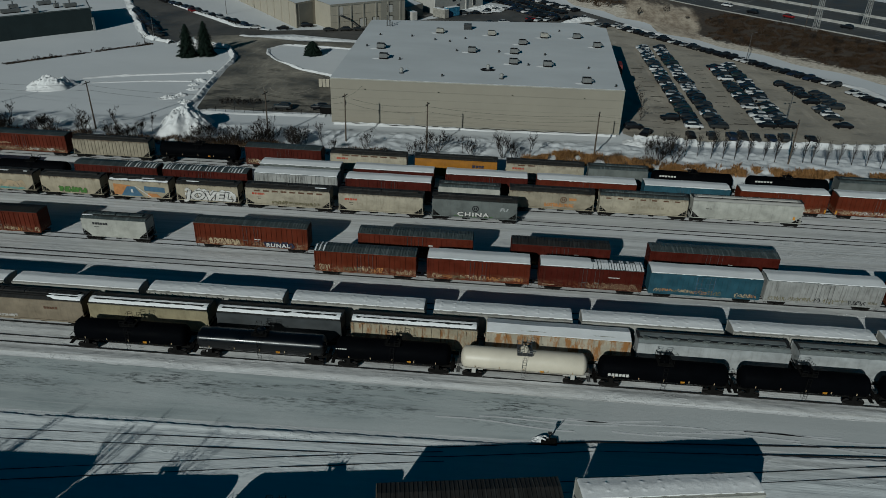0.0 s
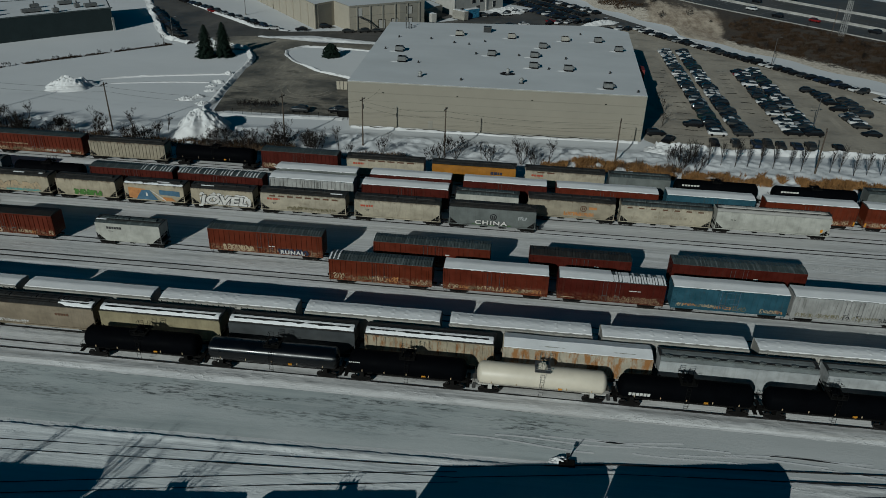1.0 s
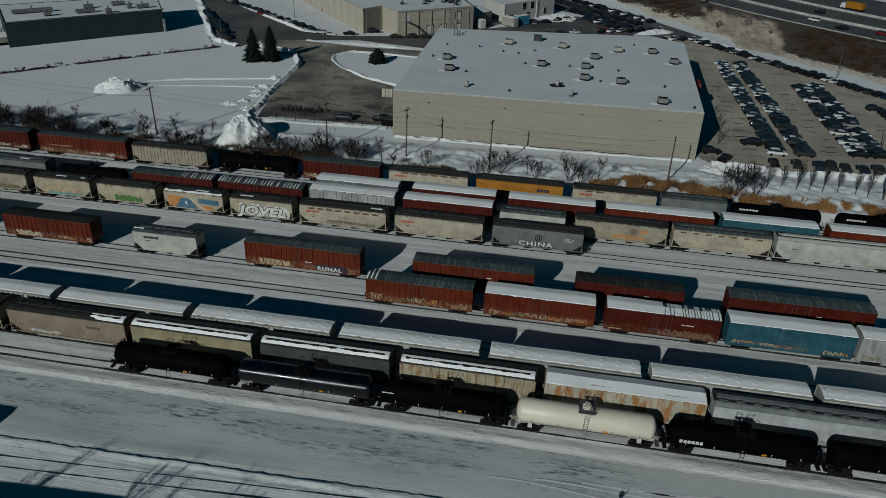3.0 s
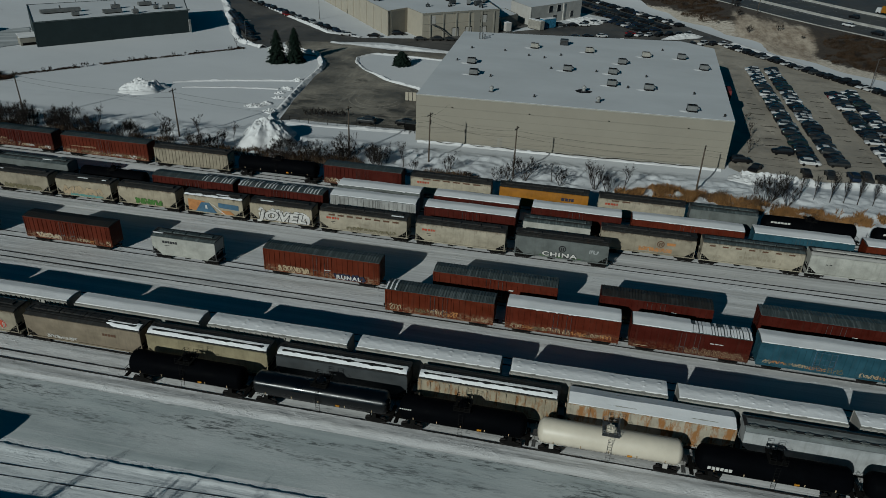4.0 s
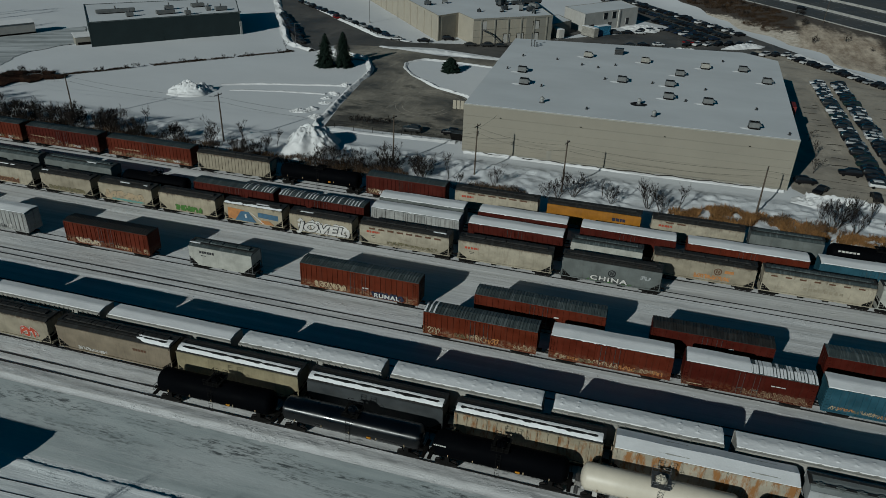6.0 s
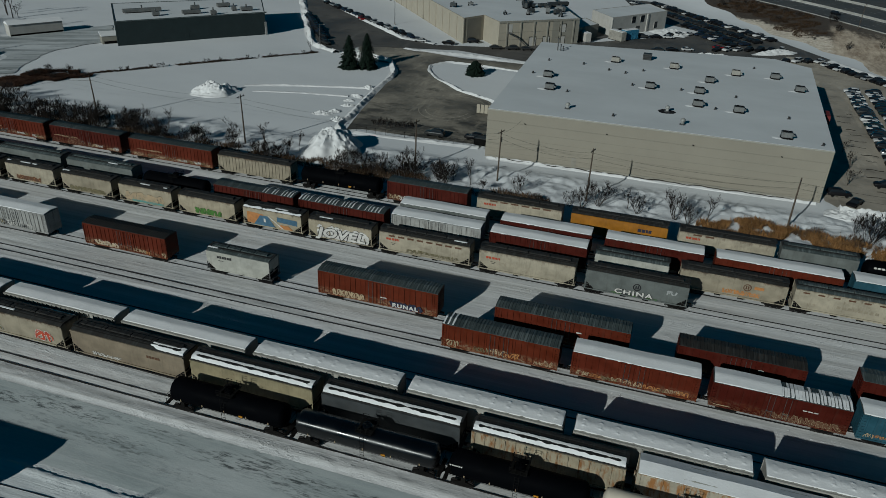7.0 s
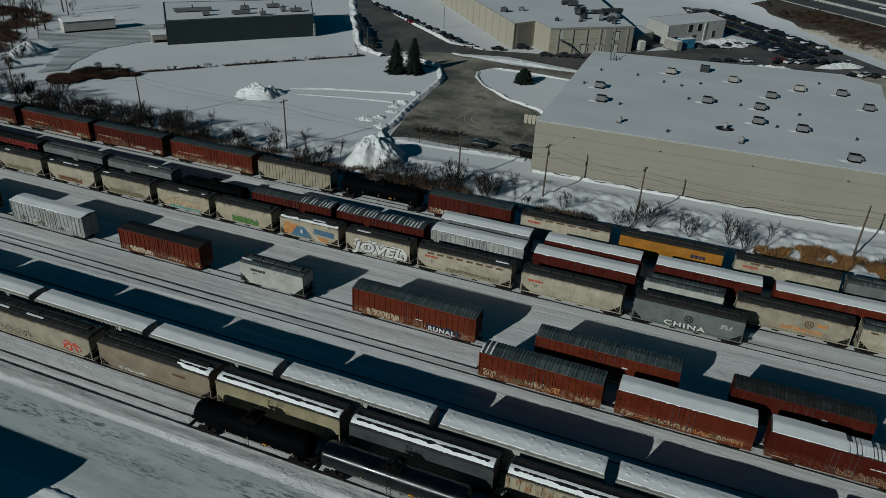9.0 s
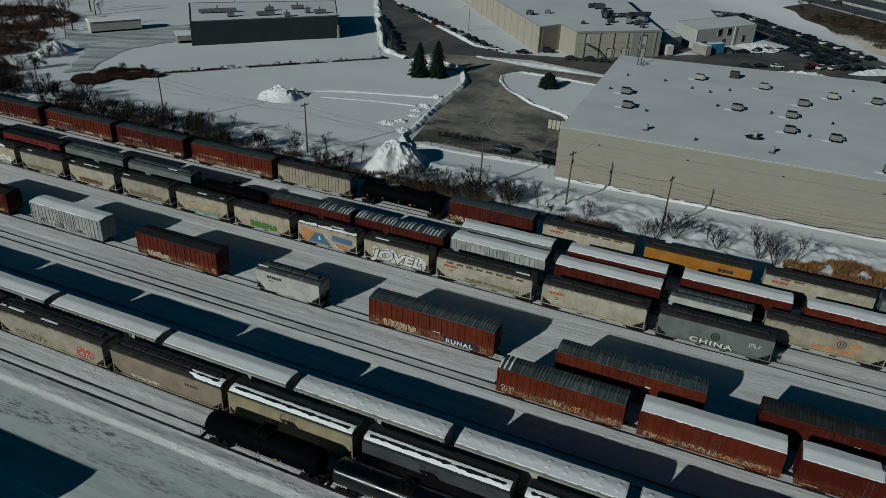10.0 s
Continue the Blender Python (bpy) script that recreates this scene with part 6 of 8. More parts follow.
def rooftop_unit(x, y, tan=False, s=0.8):
    u = thing("rooftop_unit", pose(x, y, HB + 0.09, 0, 0, 2), ("tan" if tan else "grey") + " metal air-handling unit on the warehouse roof", "rooftop unit", "rooftop units")
    part("curb", Geo().box(-1.5 * s, 1.4 * s, -1.1 * s, 1.1 * s, 0, 0.35), "under", u)
    rim = [(math.cos(k * 0.628) * (1 + 0.15 * math.sin(k * 2.3 + x)), math.sin(k * 0.628) * (1 + 0.15 * math.cos(k * 1.7 + y))) for k in range(10)]
    part("snow_drift", Geo().loft([[(-1.7 + a * 1.3, -0.5 + b * 0.8, 0.0) for a, b in rim], [(-1.7 + a * 0.7, -0.5 + b * 0.4, 0.13) for a, b in rim]]), "snow", u, smooth=True)
    part("cabinet", Geo().box(-1.45 * s, 1.3 * s, -1.05 * s, 1.05 * s, 0.35, 1.75 * s, 0.06), "unit_tan" if tan else "unit", u)
    g = Geo()
    if tan:
        g.prism_y([(1.3 * s, 0.5), (2.0 * s, 0.5), (1.3 * s, 1.6 * s)], -0.8 * s, 0.8 * s)
        part("hood", g, "unit_tan", u)
    else:
        g.prism_y([(1.3 * s, 0.7), (1.9 * s, 0.7), (1.9 * s, 0.9), (1.3 * s, 1.5 * s)], -0.9 * s, 0.9 * s)
        part("hood", g, "unit", u)
    part("top_panel", Geo().box(-1.4 * s, 1.25 * s, -1.0 * s, 1.0 * s, 1.75 * s, 1.8 * s), "unit_tan" if tan else "unit_top", u)
    part("fan_grille", Geo().tube((-0.6 * s, 0, 1.78 * s), (-0.6 * s, 0, 1.92 * s), 0.55 * s, n=14).tube((0.55 * s, 0, 1.78 * s), (0.55 * s, 0, 1.9 * s), 0.4 * s, n=14), "under", u)
    part("panel", Geo().box(-1.2 * s, -0.1 * s, -1.07 * s, -1.05 * s, 0.5, 1.6 * s).box(0.05 * s, 1.15 * s, -1.07 * s, -1.05 * s, 0.5, 1.6 * s), "unit_tan" if tan else "unit", u)
    return u


for x, y in ((-22.0, 196.8), (-24.6, 208.4), (1.1, 209.0), (15.4, 222.0), (12.9, 209.8), (12.7, 197.8), (21.7, 196.9), (32.2, 234.2), (37.3, 223.0), (30.6, 181.8)):
    rooftop_unit(x, y)
for x, y in ((-10.0, 233.0), (6.0, 233.0), (22.2, 233.0)):
    rooftop_unit(x, y, True)
u = thing("vent_house", pose(-1.8, 240.6, HB + 0.09), "dark grey louvred vent box on the warehouse roof", "vent", "roof vents")
part("box", Geo().box(-1.2, 1.2, -1.0, 1.0, 0, 1.7, 0.05), "dkgrey", u)
for z in (0.35, 0.75, 1.15):
    part("louvre", Geo().box(-1.1, 1.1, -1.06, -1.0, z, z + 0.2), "roofdark", u)
for x, y, disc in ((6.1, 190.2, True), (9.7, 181.9, False), (-15.3, 182.6, False)):
    v = thing("turbine_vent", pose(x, y, HB + 0.09), "shiny metal turbine vent on the warehouse roof", "vent", "roof vents")
    part("base", Geo().tube((0, 0, 0), (0, 0, 0.25), 0.7, 0.45, 12), "steel", v)
    part("duct", Geo().tube((0, 0, 0.2), (0, 0, 0.9), 0.38, n=12), "silver", v)
    part("cap", Geo().tube((0, 0, 0.9), (0, 0, 1.25), 0.6, 0.42, 14).tube((0, 0, 1.25), (0, 0, 1.45), 0.42, 0.12, 14), "silver", v, smooth=True)
    if disc:
        part("bare_patch", Geo().prism_z([(math.cos(k * 0.42) * (2.0 + 0.2 * math.sin(k * 3)), math.sin(k * 0.42) * (1.7 + 0.2 * math.cos(k * 5))) for k in range(15)], 0.004, 0.02), "gravel", v, "dark bare patch round the vent")
for x, y in ((-5, 181.5), (21.5, 209.6), (-10.6, 222.4), (-17.9, 226), (-1.8, 226), (37.5, 180), (-17.6, 196.3), (16.6, 197), (-3.3, 209.6), (-28.9, 210.2), (-27.6, 226), (27.4, 243.7), (32.4, 196.6), (-6.1, 221.2), (8.6, 210.5)):
    v = thing("vent_pipe", pose(x, y, HB + 0.09), "small dark vent pipe on the warehouse roof", "vent pipe", "roof vents")
    part("pipe", Geo().tube((0, 0, 0), (0, 0, 0.55), 0.22, n=8), "roofdark", v)
    part("collar", Geo().tube((0, 0, 0), (0, 0, 0.12), 0.42, 0.25, 8), "steel", v)
for dx, h in ((0, 3.4), (0.9, 1.8), (1.6, 1.3)):
    v = thing("flue_stack", pose(-27.6 + dx, 239.6, HB + 0.09), "grey metal flue on the warehouse roof", "flue", "roof flues")
    part("pipe", Geo().tube((0, 0, 0), (0, 0, h), 0.16, n=8), "steel", v)
    part("rain_cap", Geo().tube((0, 0, h), (0, 0, h + 0.18), 0.3, 0.05, 8), "steel", v)

# snow driven grey by vehicles before the storage building
def uneven(poly, d=1.5, k=1.4):
    """The outline with its straight edges broken up."""
    out = []
    for p, q in zip(poly, poly[1:] + poly[:1]):
        n = max(1, int(math.hypot(q[0] - p[0], q[1] - p[1]) / d))
        for i in range(n):
            x, y = p[0] + (q[0] - p[0]) * i / n, p[1] + (q[1] - p[1]) * i / n
            e = noise.noise_vector(Vector((x * 0.16, y * 0.16, 0))) * k + noise.noise_vector(Vector((x * 0.6, y * 0.6, 3))) * k * 0.4
            out.append((x + e.x, y + e.y))
    return out


sheet("driven_snow", uneven([(-229, 222), (-213, 218.5), (-205, 236), (-197, 251), (-193, 247), (-180, 231.5), (-182, 224), (-186.3, 212.8), (-184, 203), (-176, 184), (-179, 178), (-183, 184), (-193, 198), (-204, 205), (-214, 210)]),
      0.14, "driven", "grey driven snow before the storage building", "ground")
# bare earth that shows along the foot of the wall, and tyre arcs in the yard
bare_line = [(-29 + 1.0 * i, 172.4 + 0.03 * i + 0.4 * math.sin(i * 1.1) * math.sin(i * 0.4)) for i in range(64)]
setting("bare_strip", ribbon([(x, y + 1.7 + 0.15 * math.sin(x * 0.9)) for x, y in bare_line], 0.22, 0.42), "soil", "dark bare strip along the warehouse wall", "ground")
for r, a0, a1 in ((6.0, 200, 350), (7.8, 195, 340), (10.5, 20, 120), (12.0, 25, 115)):
    arc = [(-50 + r * math.cos(radians(a0 + (a1 - a0) * i / 24)), 205 + r * 1.25 * math.sin(radians(a0 + (a1 - a0) * i / 24))) for i in range(25)]
    setting("tyre_track", ribbon(arc, 0.11, 0.168), "parking", "pale tyre arc on the asphalt", "tyre track")

# ---- other buildings ----


def flat_building(name, base, h, wall, label, category):
    """A flat-roofed block on an outline given anticlockwise from above."""
    b = thing(name, pose(0, 0, 0), label, category)
    for p, q in zip(base, base[1:] + base[:1]):
        part("wall", wall_between(p, q, -0.4, h), wall, b)
    n = len(base)
    mx, my = sum(p[0] for p in base) / n, sum(p[1] for p in base) / n
    inner = [(p[0] + (mx - p[0]) * 0.006, p[1] + (my - p[1]) * 0.006) for p in base]
    part("roof", Geo().prism_z(inner, h - 0.35, h - 0.12), "roof_snow", b)
    return b


def on_wall(p, q, k, w, z0, z1, out=0.06):
    """A panel on the outer face of a wall from p to q, k metres along it."""
    p, q = Vector(p), Vector(q)
    d = (q - p).normalized()
    n = Vector((d.y, -d.x))
    a, b = p + d * k, p + d * (k + w)
    return Geo().prism_z([tuple(a + n * out), tuple(b + n * out), tuple(b - n * 0.1), tuple(a - n * 0.1)], z0, z1)


DK = [(-173.0, 225.0), (-139.6, 264.3), (-156, 290), (-196, 251)]
dk = flat_building("dark_warehouse", DK, 8.0, "dark_wall", "dark teal flat-roofed industrial building", "industrial building")
part("downpipe", on_wall(DK[0], DK[1], 51.2, 0.7, 0, 4.6, 0.5), "silver", dk)
part("door", on_wall(DK[0], DK[1], 22.5, 1.2, 0, 2.3), "dark_wall", dk)
part("eave_trim", on_wall(DK[0], DK[1], 0, 52.2, 7.7, 8.1, 0.12), "roofgrey", dk)
for i, (x, y) in enumerate(((-168, 240), (-160, 249), (-153, 252), (-151, 262), (-147, 264), (-176, 243), (-164, 257), (-158, 266))):
    v = thing("rooftop_unit", pose(x, y, 7.9, 0, 0, 50), "grey metal unit on the dark building", "rooftop unit", "rooftop units")
    L = (1.2, 3.2, 1.0, 0.8, 2.2, 6.5, 1.5, 2.4)[i]
    part("cabinet", Geo().box(-L, L, -0.8, 0.8, 0.3, 1.4, 0.05), "unit", v)
    part("curb", Geo().box(-L * 0.8, L * 0.8, -0.7, 0.7, 0, 0.3), "under", v)
    part("pipe", Geo().tube((0, 0, 1.4), (0, 0, 2.4), 0.25, n=8), "steel", v)
lt = thing("lean_to_shed", pose(-178.5, 228.5, 0, 0, 0, 50), "small tan shed against the dark building", "shed")
part("wall", Geo().box(-3.2, 3.2, -2.2, 2.2, -0.2, 2.6), "tan3", lt)
part("roof", Geo().prism_x([(-2.4, 2.6), (2.4, 3.2), (2.4, 3.4), (-2.4, 2.8)], -3.4, 3.4), "snow", lt)
part("opening", Geo().box(-2.6, 2.4, -2.24, -2.2, 0.1, 0.9), "under", lt)
tr = thing("storage_building", pose(-210.5, 228.2, 0, 0, 0, 59), "long low white storage building in the snow", "storage building")
part("wall", Geo().box(-8.6, 8.6, -3, 3, -0.2, 3.9), "offwhite", tr)
part("roof", Geo().prism_x([(-3.3, 3.9), (3.3, 3.9), (0, 4.8)], -8.8, 8.8), "snow", tr)
part("skirt", Geo().box(-8.5, 8.5, -3.05, -3.0, 0, 0.7), "under", tr)

# buff building across the street
B2 = [(-140, 377), (-69.8, 284.6), (-64.6, 294.5), (-56.2, 284.2), (-30.5, 306.0), (-42, 332), (-70, 400)]
b2 = flat_building("office_warehouse", B2, 9.2, "tan2", "buff precast industrial building with a stepped front", "industrial building")
for i in range(14):
    part("pilaster", on_wall(B2[0], B2[1], 4 + 8.1 * i, 0.5, 0, 9.0, 0.25), "tan2", b2)
part("eave_trim", on_wall(B2[0], B2[1], 0, 116, 8.7, 9.35, 0.2), "tan2", b2)
part("eave_trim", on_wall(B2[3], B2[4], 0, 33.7, 8.7, 9.35, 0.2), "tan3", b2)
for i in range(6):
    part("pilaster", on_wall(B2[3], B2[4], 3.0 + 5.6 * i, 0.5, 0, 8.8, 0.3), "tan3", b2)
for k, w, z0, z1 in ((12.8, 2.6, 0.1, 3.2), (18.6, 2.6, 0.1, 3.2), (25.4, 2.4, 0.1, 3.0), (25.4, 2.4, 4.6, 7.4)):
    d = part("door" if z0 < 1 else "window", on_wall(B2[3], B2[4], k, w, z0, z1, 0.1), "door", b2)
    part("frame", on_wall(B2[3], B2[4], k - 0.25, w + 0.5, z0, z1 + 0.25, 0.06), "under", d)
st = part("stair", Geo().box(-0.7, 0.7, -1.5, 1.5, 5.2, 5.4), "steel", b2, at=pose(-52.5, 286.0, 0, 0, 0, 40))
part("flight", Geo().loft([[(0.7, -1.5, 5.2), (0.7, -0.6, 5.2), (0.7, -0.6, 5.4), (0.7, -1.5, 5.4)], [(7.0, -1.5, 0.2), (7.0, -0.6, 0.2), (7.0, -0.6, 0.4), (7.0, -1.5, 0.4)]]), "steel", st)
part("upper_door", on_wall(B2[3], B2[4], 3.8, 1.6, 5.3, 8.2, 0.1), "door", b2)
part("panel", on_wall(B2[1], B2[2], 2.0, 7.6, 0, 8.6, 0.05), "tan3", b2)
for i, (x, y, L, W, H) in enumerate(((-80, 305, 2.5, 1.5, 1.6), (-75, 312, 2.2, 1.2, 1.2), (-58, 300, 1.3, 1.0, 1.0), (-50, 304, 1.2, 1.2, 1.1), (-53, 318, 5.0, 1.2, 2.4), (-44, 312, 3.8, 1.6, 2.2), (-46, 322, 4.4, 1.6, 1.7), (-40, 318, 4.0, 1.6, 2.0), (-38, 306.5, 1.4, 1.0, 1.4), (-90, 340, 2.0, 1.5, 1.5), (-60, 335, 4.0, 2.0, 2.2), (-46.5, 325, 8.5, 1.5, 1.5), (-43, 330, 9.0, 1.6, 1.6), (-53, 319, 5.0, 1.8, 1.5), (-55, 326, 4.6, 1.8, 1.5), (-63, 337, 4.5, 1.6, 1.6), (-50, 309, 2.6, 1.4, 1.6), (-40, 311, 3.0, 1.6, 1.8))):
    v = thing("rooftop_unit", pose(x, y, 9.1, 0, 0, 40 if i > 10 else 20 * i), "dark metal plant on the buff building's roof", "rooftop unit", "rooftop units")
    part("cabinet", Geo().box(-L / 2, L / 2, -W / 2, W / 2, 0.5, H, 0.06), "unit" if i % 2 and i < 11 else "dkgrey", v)
    for s in (-1, 1):
        part("skid", Geo().box(s * L / 2.4 - L / 20, s * L / 2.4 + L / 20, -W / 2.2, W / 2.2, 0, 0.5), "under", v)
    part("duct", Geo().tube((0, 0, H), (0, 0, H + 0.5), 0.3, n=10), "steel", v)
part("panel", on_wall(B2[3], B2[4], 22.2, 11.4, 0, 8.65, 0.03), "tan3", b2, "grey precast panels")
for z in (2.6, 5.2):
    part("panel_joint", on_wall(B2[3], B2[4], 0.1, 33.4, z, z + 0.12, 0.045), "wall_line", b2)
flat_building("link_building", [(-31.8, 309.5), (-25.0, 322.5), (-31.5, 333), (-39, 327)], 5.0, "tan3", "low grey link between the two buildings", "industrial building")
AX = [(-30, 339.5), (-20.2, 325.5), (-0.5, 354), (-9, 369)]
ax = flat_building("white_annex", AX, 7.4, "offwhite", "off-white rendered annex with dark windows", "industrial building")
for k, z0, z1, w in ((12, 4.1, 6.8, 2.4), (17.5, 4.1, 6.8, 2.4), (3, 0.2, 2.8, 3.2), (15, 0.2, 2.8, 2.6), (27, 1.0, 3.5, 2.0)):
    wn_ = part("window", on_wall(AX[1], AX[2], k, w, z0, z1, 0.05), "window", ax)
    part("frame", on_wall(AX[1], AX[2], k - 0.2, 0.2, z0, z1, 0.12), "door", wn_)
part("pilaster", on_wall(AX[1], AX[2], 21.5, 0.8, 0, 7.3, 0.4), "offwhite", ax)


def container(x, y, turn, material, label, L=6.2, H=2.7):
    c = thing("shipping_container", pose(x, y, 0.14, 0, 0, turn), label, "container", "containers")
    g = Geo().box(-L / 2, L / 2, -1.22, 1.22, 0.12, H)
    for i in range(int(L / 0.4)):
        k = -L / 2 + 0.25 + i * 0.4
        g.box(k, k + 0.16, -1.27, -1.22, 0.3, H - 0.15).box(k, k + 0.16, 1.22, 1.27, 0.3, H - 0.15)
    part("body", g, material, c)
    part("end_door", Geo().box(L / 2, L / 2 + 0.06, -1.15, -0.03, 0.2, H - 0.1).box(L / 2, L / 2 + 0.06, 0.03, 1.15, 0.2, H - 0.1), material, c)
    part("base_rail", Geo().box(-L / 2, L / 2, -1.25, -1.0, 0, 0.14).box(-L / 2, L / 2, 1.0, 1.25, 0, 0.14), "under", c)
    part("snow_cap", Geo().box(-L / 2 + 0.05, L / 2 - 0.05, -1.18, 1.18, H, H + 0.1, 0.04), "snow", c)


container(-29.3, 312.5, -50, "offwhite", "white shipping container beside the buff building", 7.5, 3.4)
container(-17, 319.5, -40, "unit_tan", "tan container beside the annex", 7.0, 3.6)
container(-12.6, 323.5, 50, "tarp", "blue container behind the tan one", 7.0, 3.8)


# ---- cars ----
def car_shape(kind):
    """Length, half width, side outline of the body and arch of the cabin, as (x, z)."""
    if kind == "suv":
        return 4.7, 0.93, [(-2.2, 0.35), (2.2, 0.35), (2.36, 0.5), (2.36, 0.8), (2.2, 0.98), (1.7, 1.08), (1.1, 1.13), (-1.9, 1.16), (-2.25, 1.08), (-2.37, 0.85), (-2.36, 0.5)], [(-2.2, 1.12), (-2.0, 1.45), (-1.65, 1.64), (-1.0, 1.72), (-0.2, 1.73), (0.35, 1.66), (0.75, 1.45), (1.3, 1.1)]
    return 4.6, 0.9, [(-2.1, 0.32), (2.1, 0.32), (2.28, 0.45), (2.29, 0.66), (2.12, 0.8), (1.6, 0.89), (1.0, 0.94), (-1.5, 0.98), (-2.1, 0.95), (-2.28, 0.8), (-2.27, 0.5)], [(-1.95, 0.95), (-1.5, 1.2), (-1.05, 1.36), (-0.6, 1.43), (-0.1, 1.44), (0.3, 1.37), (0.7, 1.2), (1.25, 0.92)]


def car_parts(kind):
    L, hw, body, arch = car_shape(kind)
    g = Geo()
    # the flanks draw in above the waist and towards both ends
    def flank(y, k, pull):
        return [(x * (1 - pull), y * (1 - 0.1 * max(0.0, abs(x) - 1.9)), 0.68 + (z - 0.68) * k) for x, z in body]
    g.loft([flank(hw, 0.72, 0.03), flank(hw - 0.05, 0.9, 0.012), flank(hw - 0.2, 1.0, 0.0), flank(-hw + 0.2, 1.0, 0.0), flank(-hw + 0.05, 0.9, 0.012), flank(-hw, 0.72, 0.03)])
    base = arch[0][1] - 0.03
    def rib(y, k):
        return [(x * (0.9 + 0.1 * k), y, base + (z - base) * k) for x, z in arch]
    c = Geo().loft([rib(hw - 0.07, 0.1), rib(hw - 0.2, 0.9), rib(hw - 0.3, 0.985), rib(-hw + 0.3, 0.985), rib(-hw + 0.2, 0.9), rib(-hw + 0.07, 0.1)])
    lid = arch[2:-2]
    def cap(y, up):
        return [(x, y, z + up) for x, z in lid] + [(x, y, z - 0.05) for x, z in lid[::-1]]
    r = Geo().loft([cap(hw - 0.19, -0.08), cap(hw - 0.27, 0.0), cap(hw - 0.5, 0.03), cap(-hw + 0.5, 0.03), cap(-hw + 0.27, 0.0), cap(-hw + 0.19, -0.08)])
    w = Geo().tube((0, -0.11, 0), (0, 0.11, 0), 0.33, n=12)
    w.tube((0, -0.12, 0), (0, 0.12, 0), 0.18, n=8)
    return {"body": g.mesh("body", True), "windows": c.mesh("windows", True), "roof": r.mesh("roof", True), "wheel": w.mesh("wheel"), "L": L, "hw": hw}


KINDS = {k: car_parts(k) for k in ("suv", "sedan")}
COLOUR_WORD = {"car_black": "black", "car_white": "white", "car_grey": "dark grey", "car_silver": "silver", "car_blue": "dark blue", "car_red": "red", "car_green": "dark green", "car_maroon": "maroon"}


def make_car(kind, colour):
    k = KINDS[kind]
    c = thing({"suv": "suv", "sedan": "car"}[kind], pose(0, -500, 0), COLOUR_WORD[colour] + (" parked SUV" if kind == "suv" else " parked saloon car") + " on the asphalt", "car", "parked cars")
    part("body", k["body"], colour, c)
    part("glasshouse", k["windows"], "window", c)
    part("roof", k["roof"], colour, c)
    for sx in (-1, 1):
        for sy in (-1, 1):
            part("wheel", k["wheel"], "tyre", c, at=pose(sx * k["L"] * 0.3, sy * (k["hw"] - 0.1), 0.33))
    return c


CARS = {}
crng = random.Random(77)
PALETTE = ["car_black"] * 13 + ["car_white"] * 9 + ["car_grey"] * 8 + ["car_silver"] * 2 + ["car_blue"] + ["car_green"] * 2


def park(x, y, turn, z=0.165, colour=None, kind=None):
    kind = kind or crng.choice(["suv", "sedan", "sedan"])
    colour = colour or crng.choice(PALETTE)
    m = pose(x, y, z, 0, 0, turn + crng.uniform(-2, 2) + crng.choice([0, 180]))
    if (kind, colour) not in CARS:
        CARS[kind, colour] = make_car(kind, colour)
        CARS[kind, colour].matrix_basis = m
        return
    copy_thing(CARS[kind, colour], m @ Matrix.Scale(crng.uniform(0.98, 1.06), 4))


def row_of(a, b, gap, turn, skip=0.05, colours=None):
    a, b = Vector(a), Vector(b)
    n = int((b - a).length / gap)
    for i in range(n + 1):
        if crng.random() < skip:
            continue
        p = a + (b - a) * (i / max(1, n))
        park(p.x + crng.uniform(-0.25, 0.25), p.y + crng.uniform(-0.12, 0.12), turn, colour=crng.choice(colours) if colours else None)


row_of((59.3, 185.6), (60.4, 275.5), 2.62, 0, 0.01)
row_of((65.6, 186.4), (66.6, 277), 2.62, 0, 0.01)
row_of((78.6, 189.6), (80.2, 252), 2.62, 0, 0.01)
row_of((83.6, 190.0), (85.4, 254), 2.62, 0, 0.01)
row_of((98.9, 199), (98.2, 229), 2.8, 0, 0.1)
row_of((103.4, 209.5), (103.8, 224), 3.6, 0, 0.0)
park(99.0, 192.6, 0, colour="car_black")
park(96.0, 232.4, 0, colour="car_black", kind="suv")
row_of((57.8, 311.2), (113.3, 235.0), 3.0, 37, 0.03)
row_of((115.4, 227), (120.5, 212), 2.9, 20, 0.0)
DARK = ["car_black", "car_grey", "car_blue", "car_black"]
row_of((57.1, 178.4), (66.9, 178.9), 4.6, 90, 0.0, DARK)
row_of((69.6, 178.8), (79.6, 179.8), 3.3, 90, 0.0, DARK)
park(86.5, 180.3, 90, colour="car_black")
park(46.1, 178.4, 60, colour="car_black")
park(80.0, 248.2, 0, colour="car_red", kind="sedan")
park(54.3, 191.5, 0, colour="car_black")
park(43.6, 182.6, 10, colour="car_black", kind="suv")
# street and back lot
row_of((-148, 333), (-90, 284), 5.6, -42, 0.02, DARK + ["car_silver", "car_maroon"])
row_of((-84.5, 279.4), (-74, 280.6), 9.0, 8, 0.0)
row_of((-66.5, 287.6), (-64, 290.5), 6.0, 20, 0.0)
row_of((-56, 281.5), (-40, 287), 5.2, 25, 0.0)
row_of((-142, 303), (-113, 260), 3.0, 150, 0.05, DARK)
row_of((-8, 414), (42, 348), 2.8, 37, 0.02, DARK + ["car_white"])
row_of((-13, 404), (36, 341), 2.8, 37, 0.02, DARK)
row_of((-18, 412), (-6, 395), 2.8, 37, 0.02)
row_of((8, 363), (31, 334.5), 2.8, 37, 0.0, DARK)
row_of((14, 345), (26, 329.5), 2.8, 37, 0.0, DARK + ["car_white"])
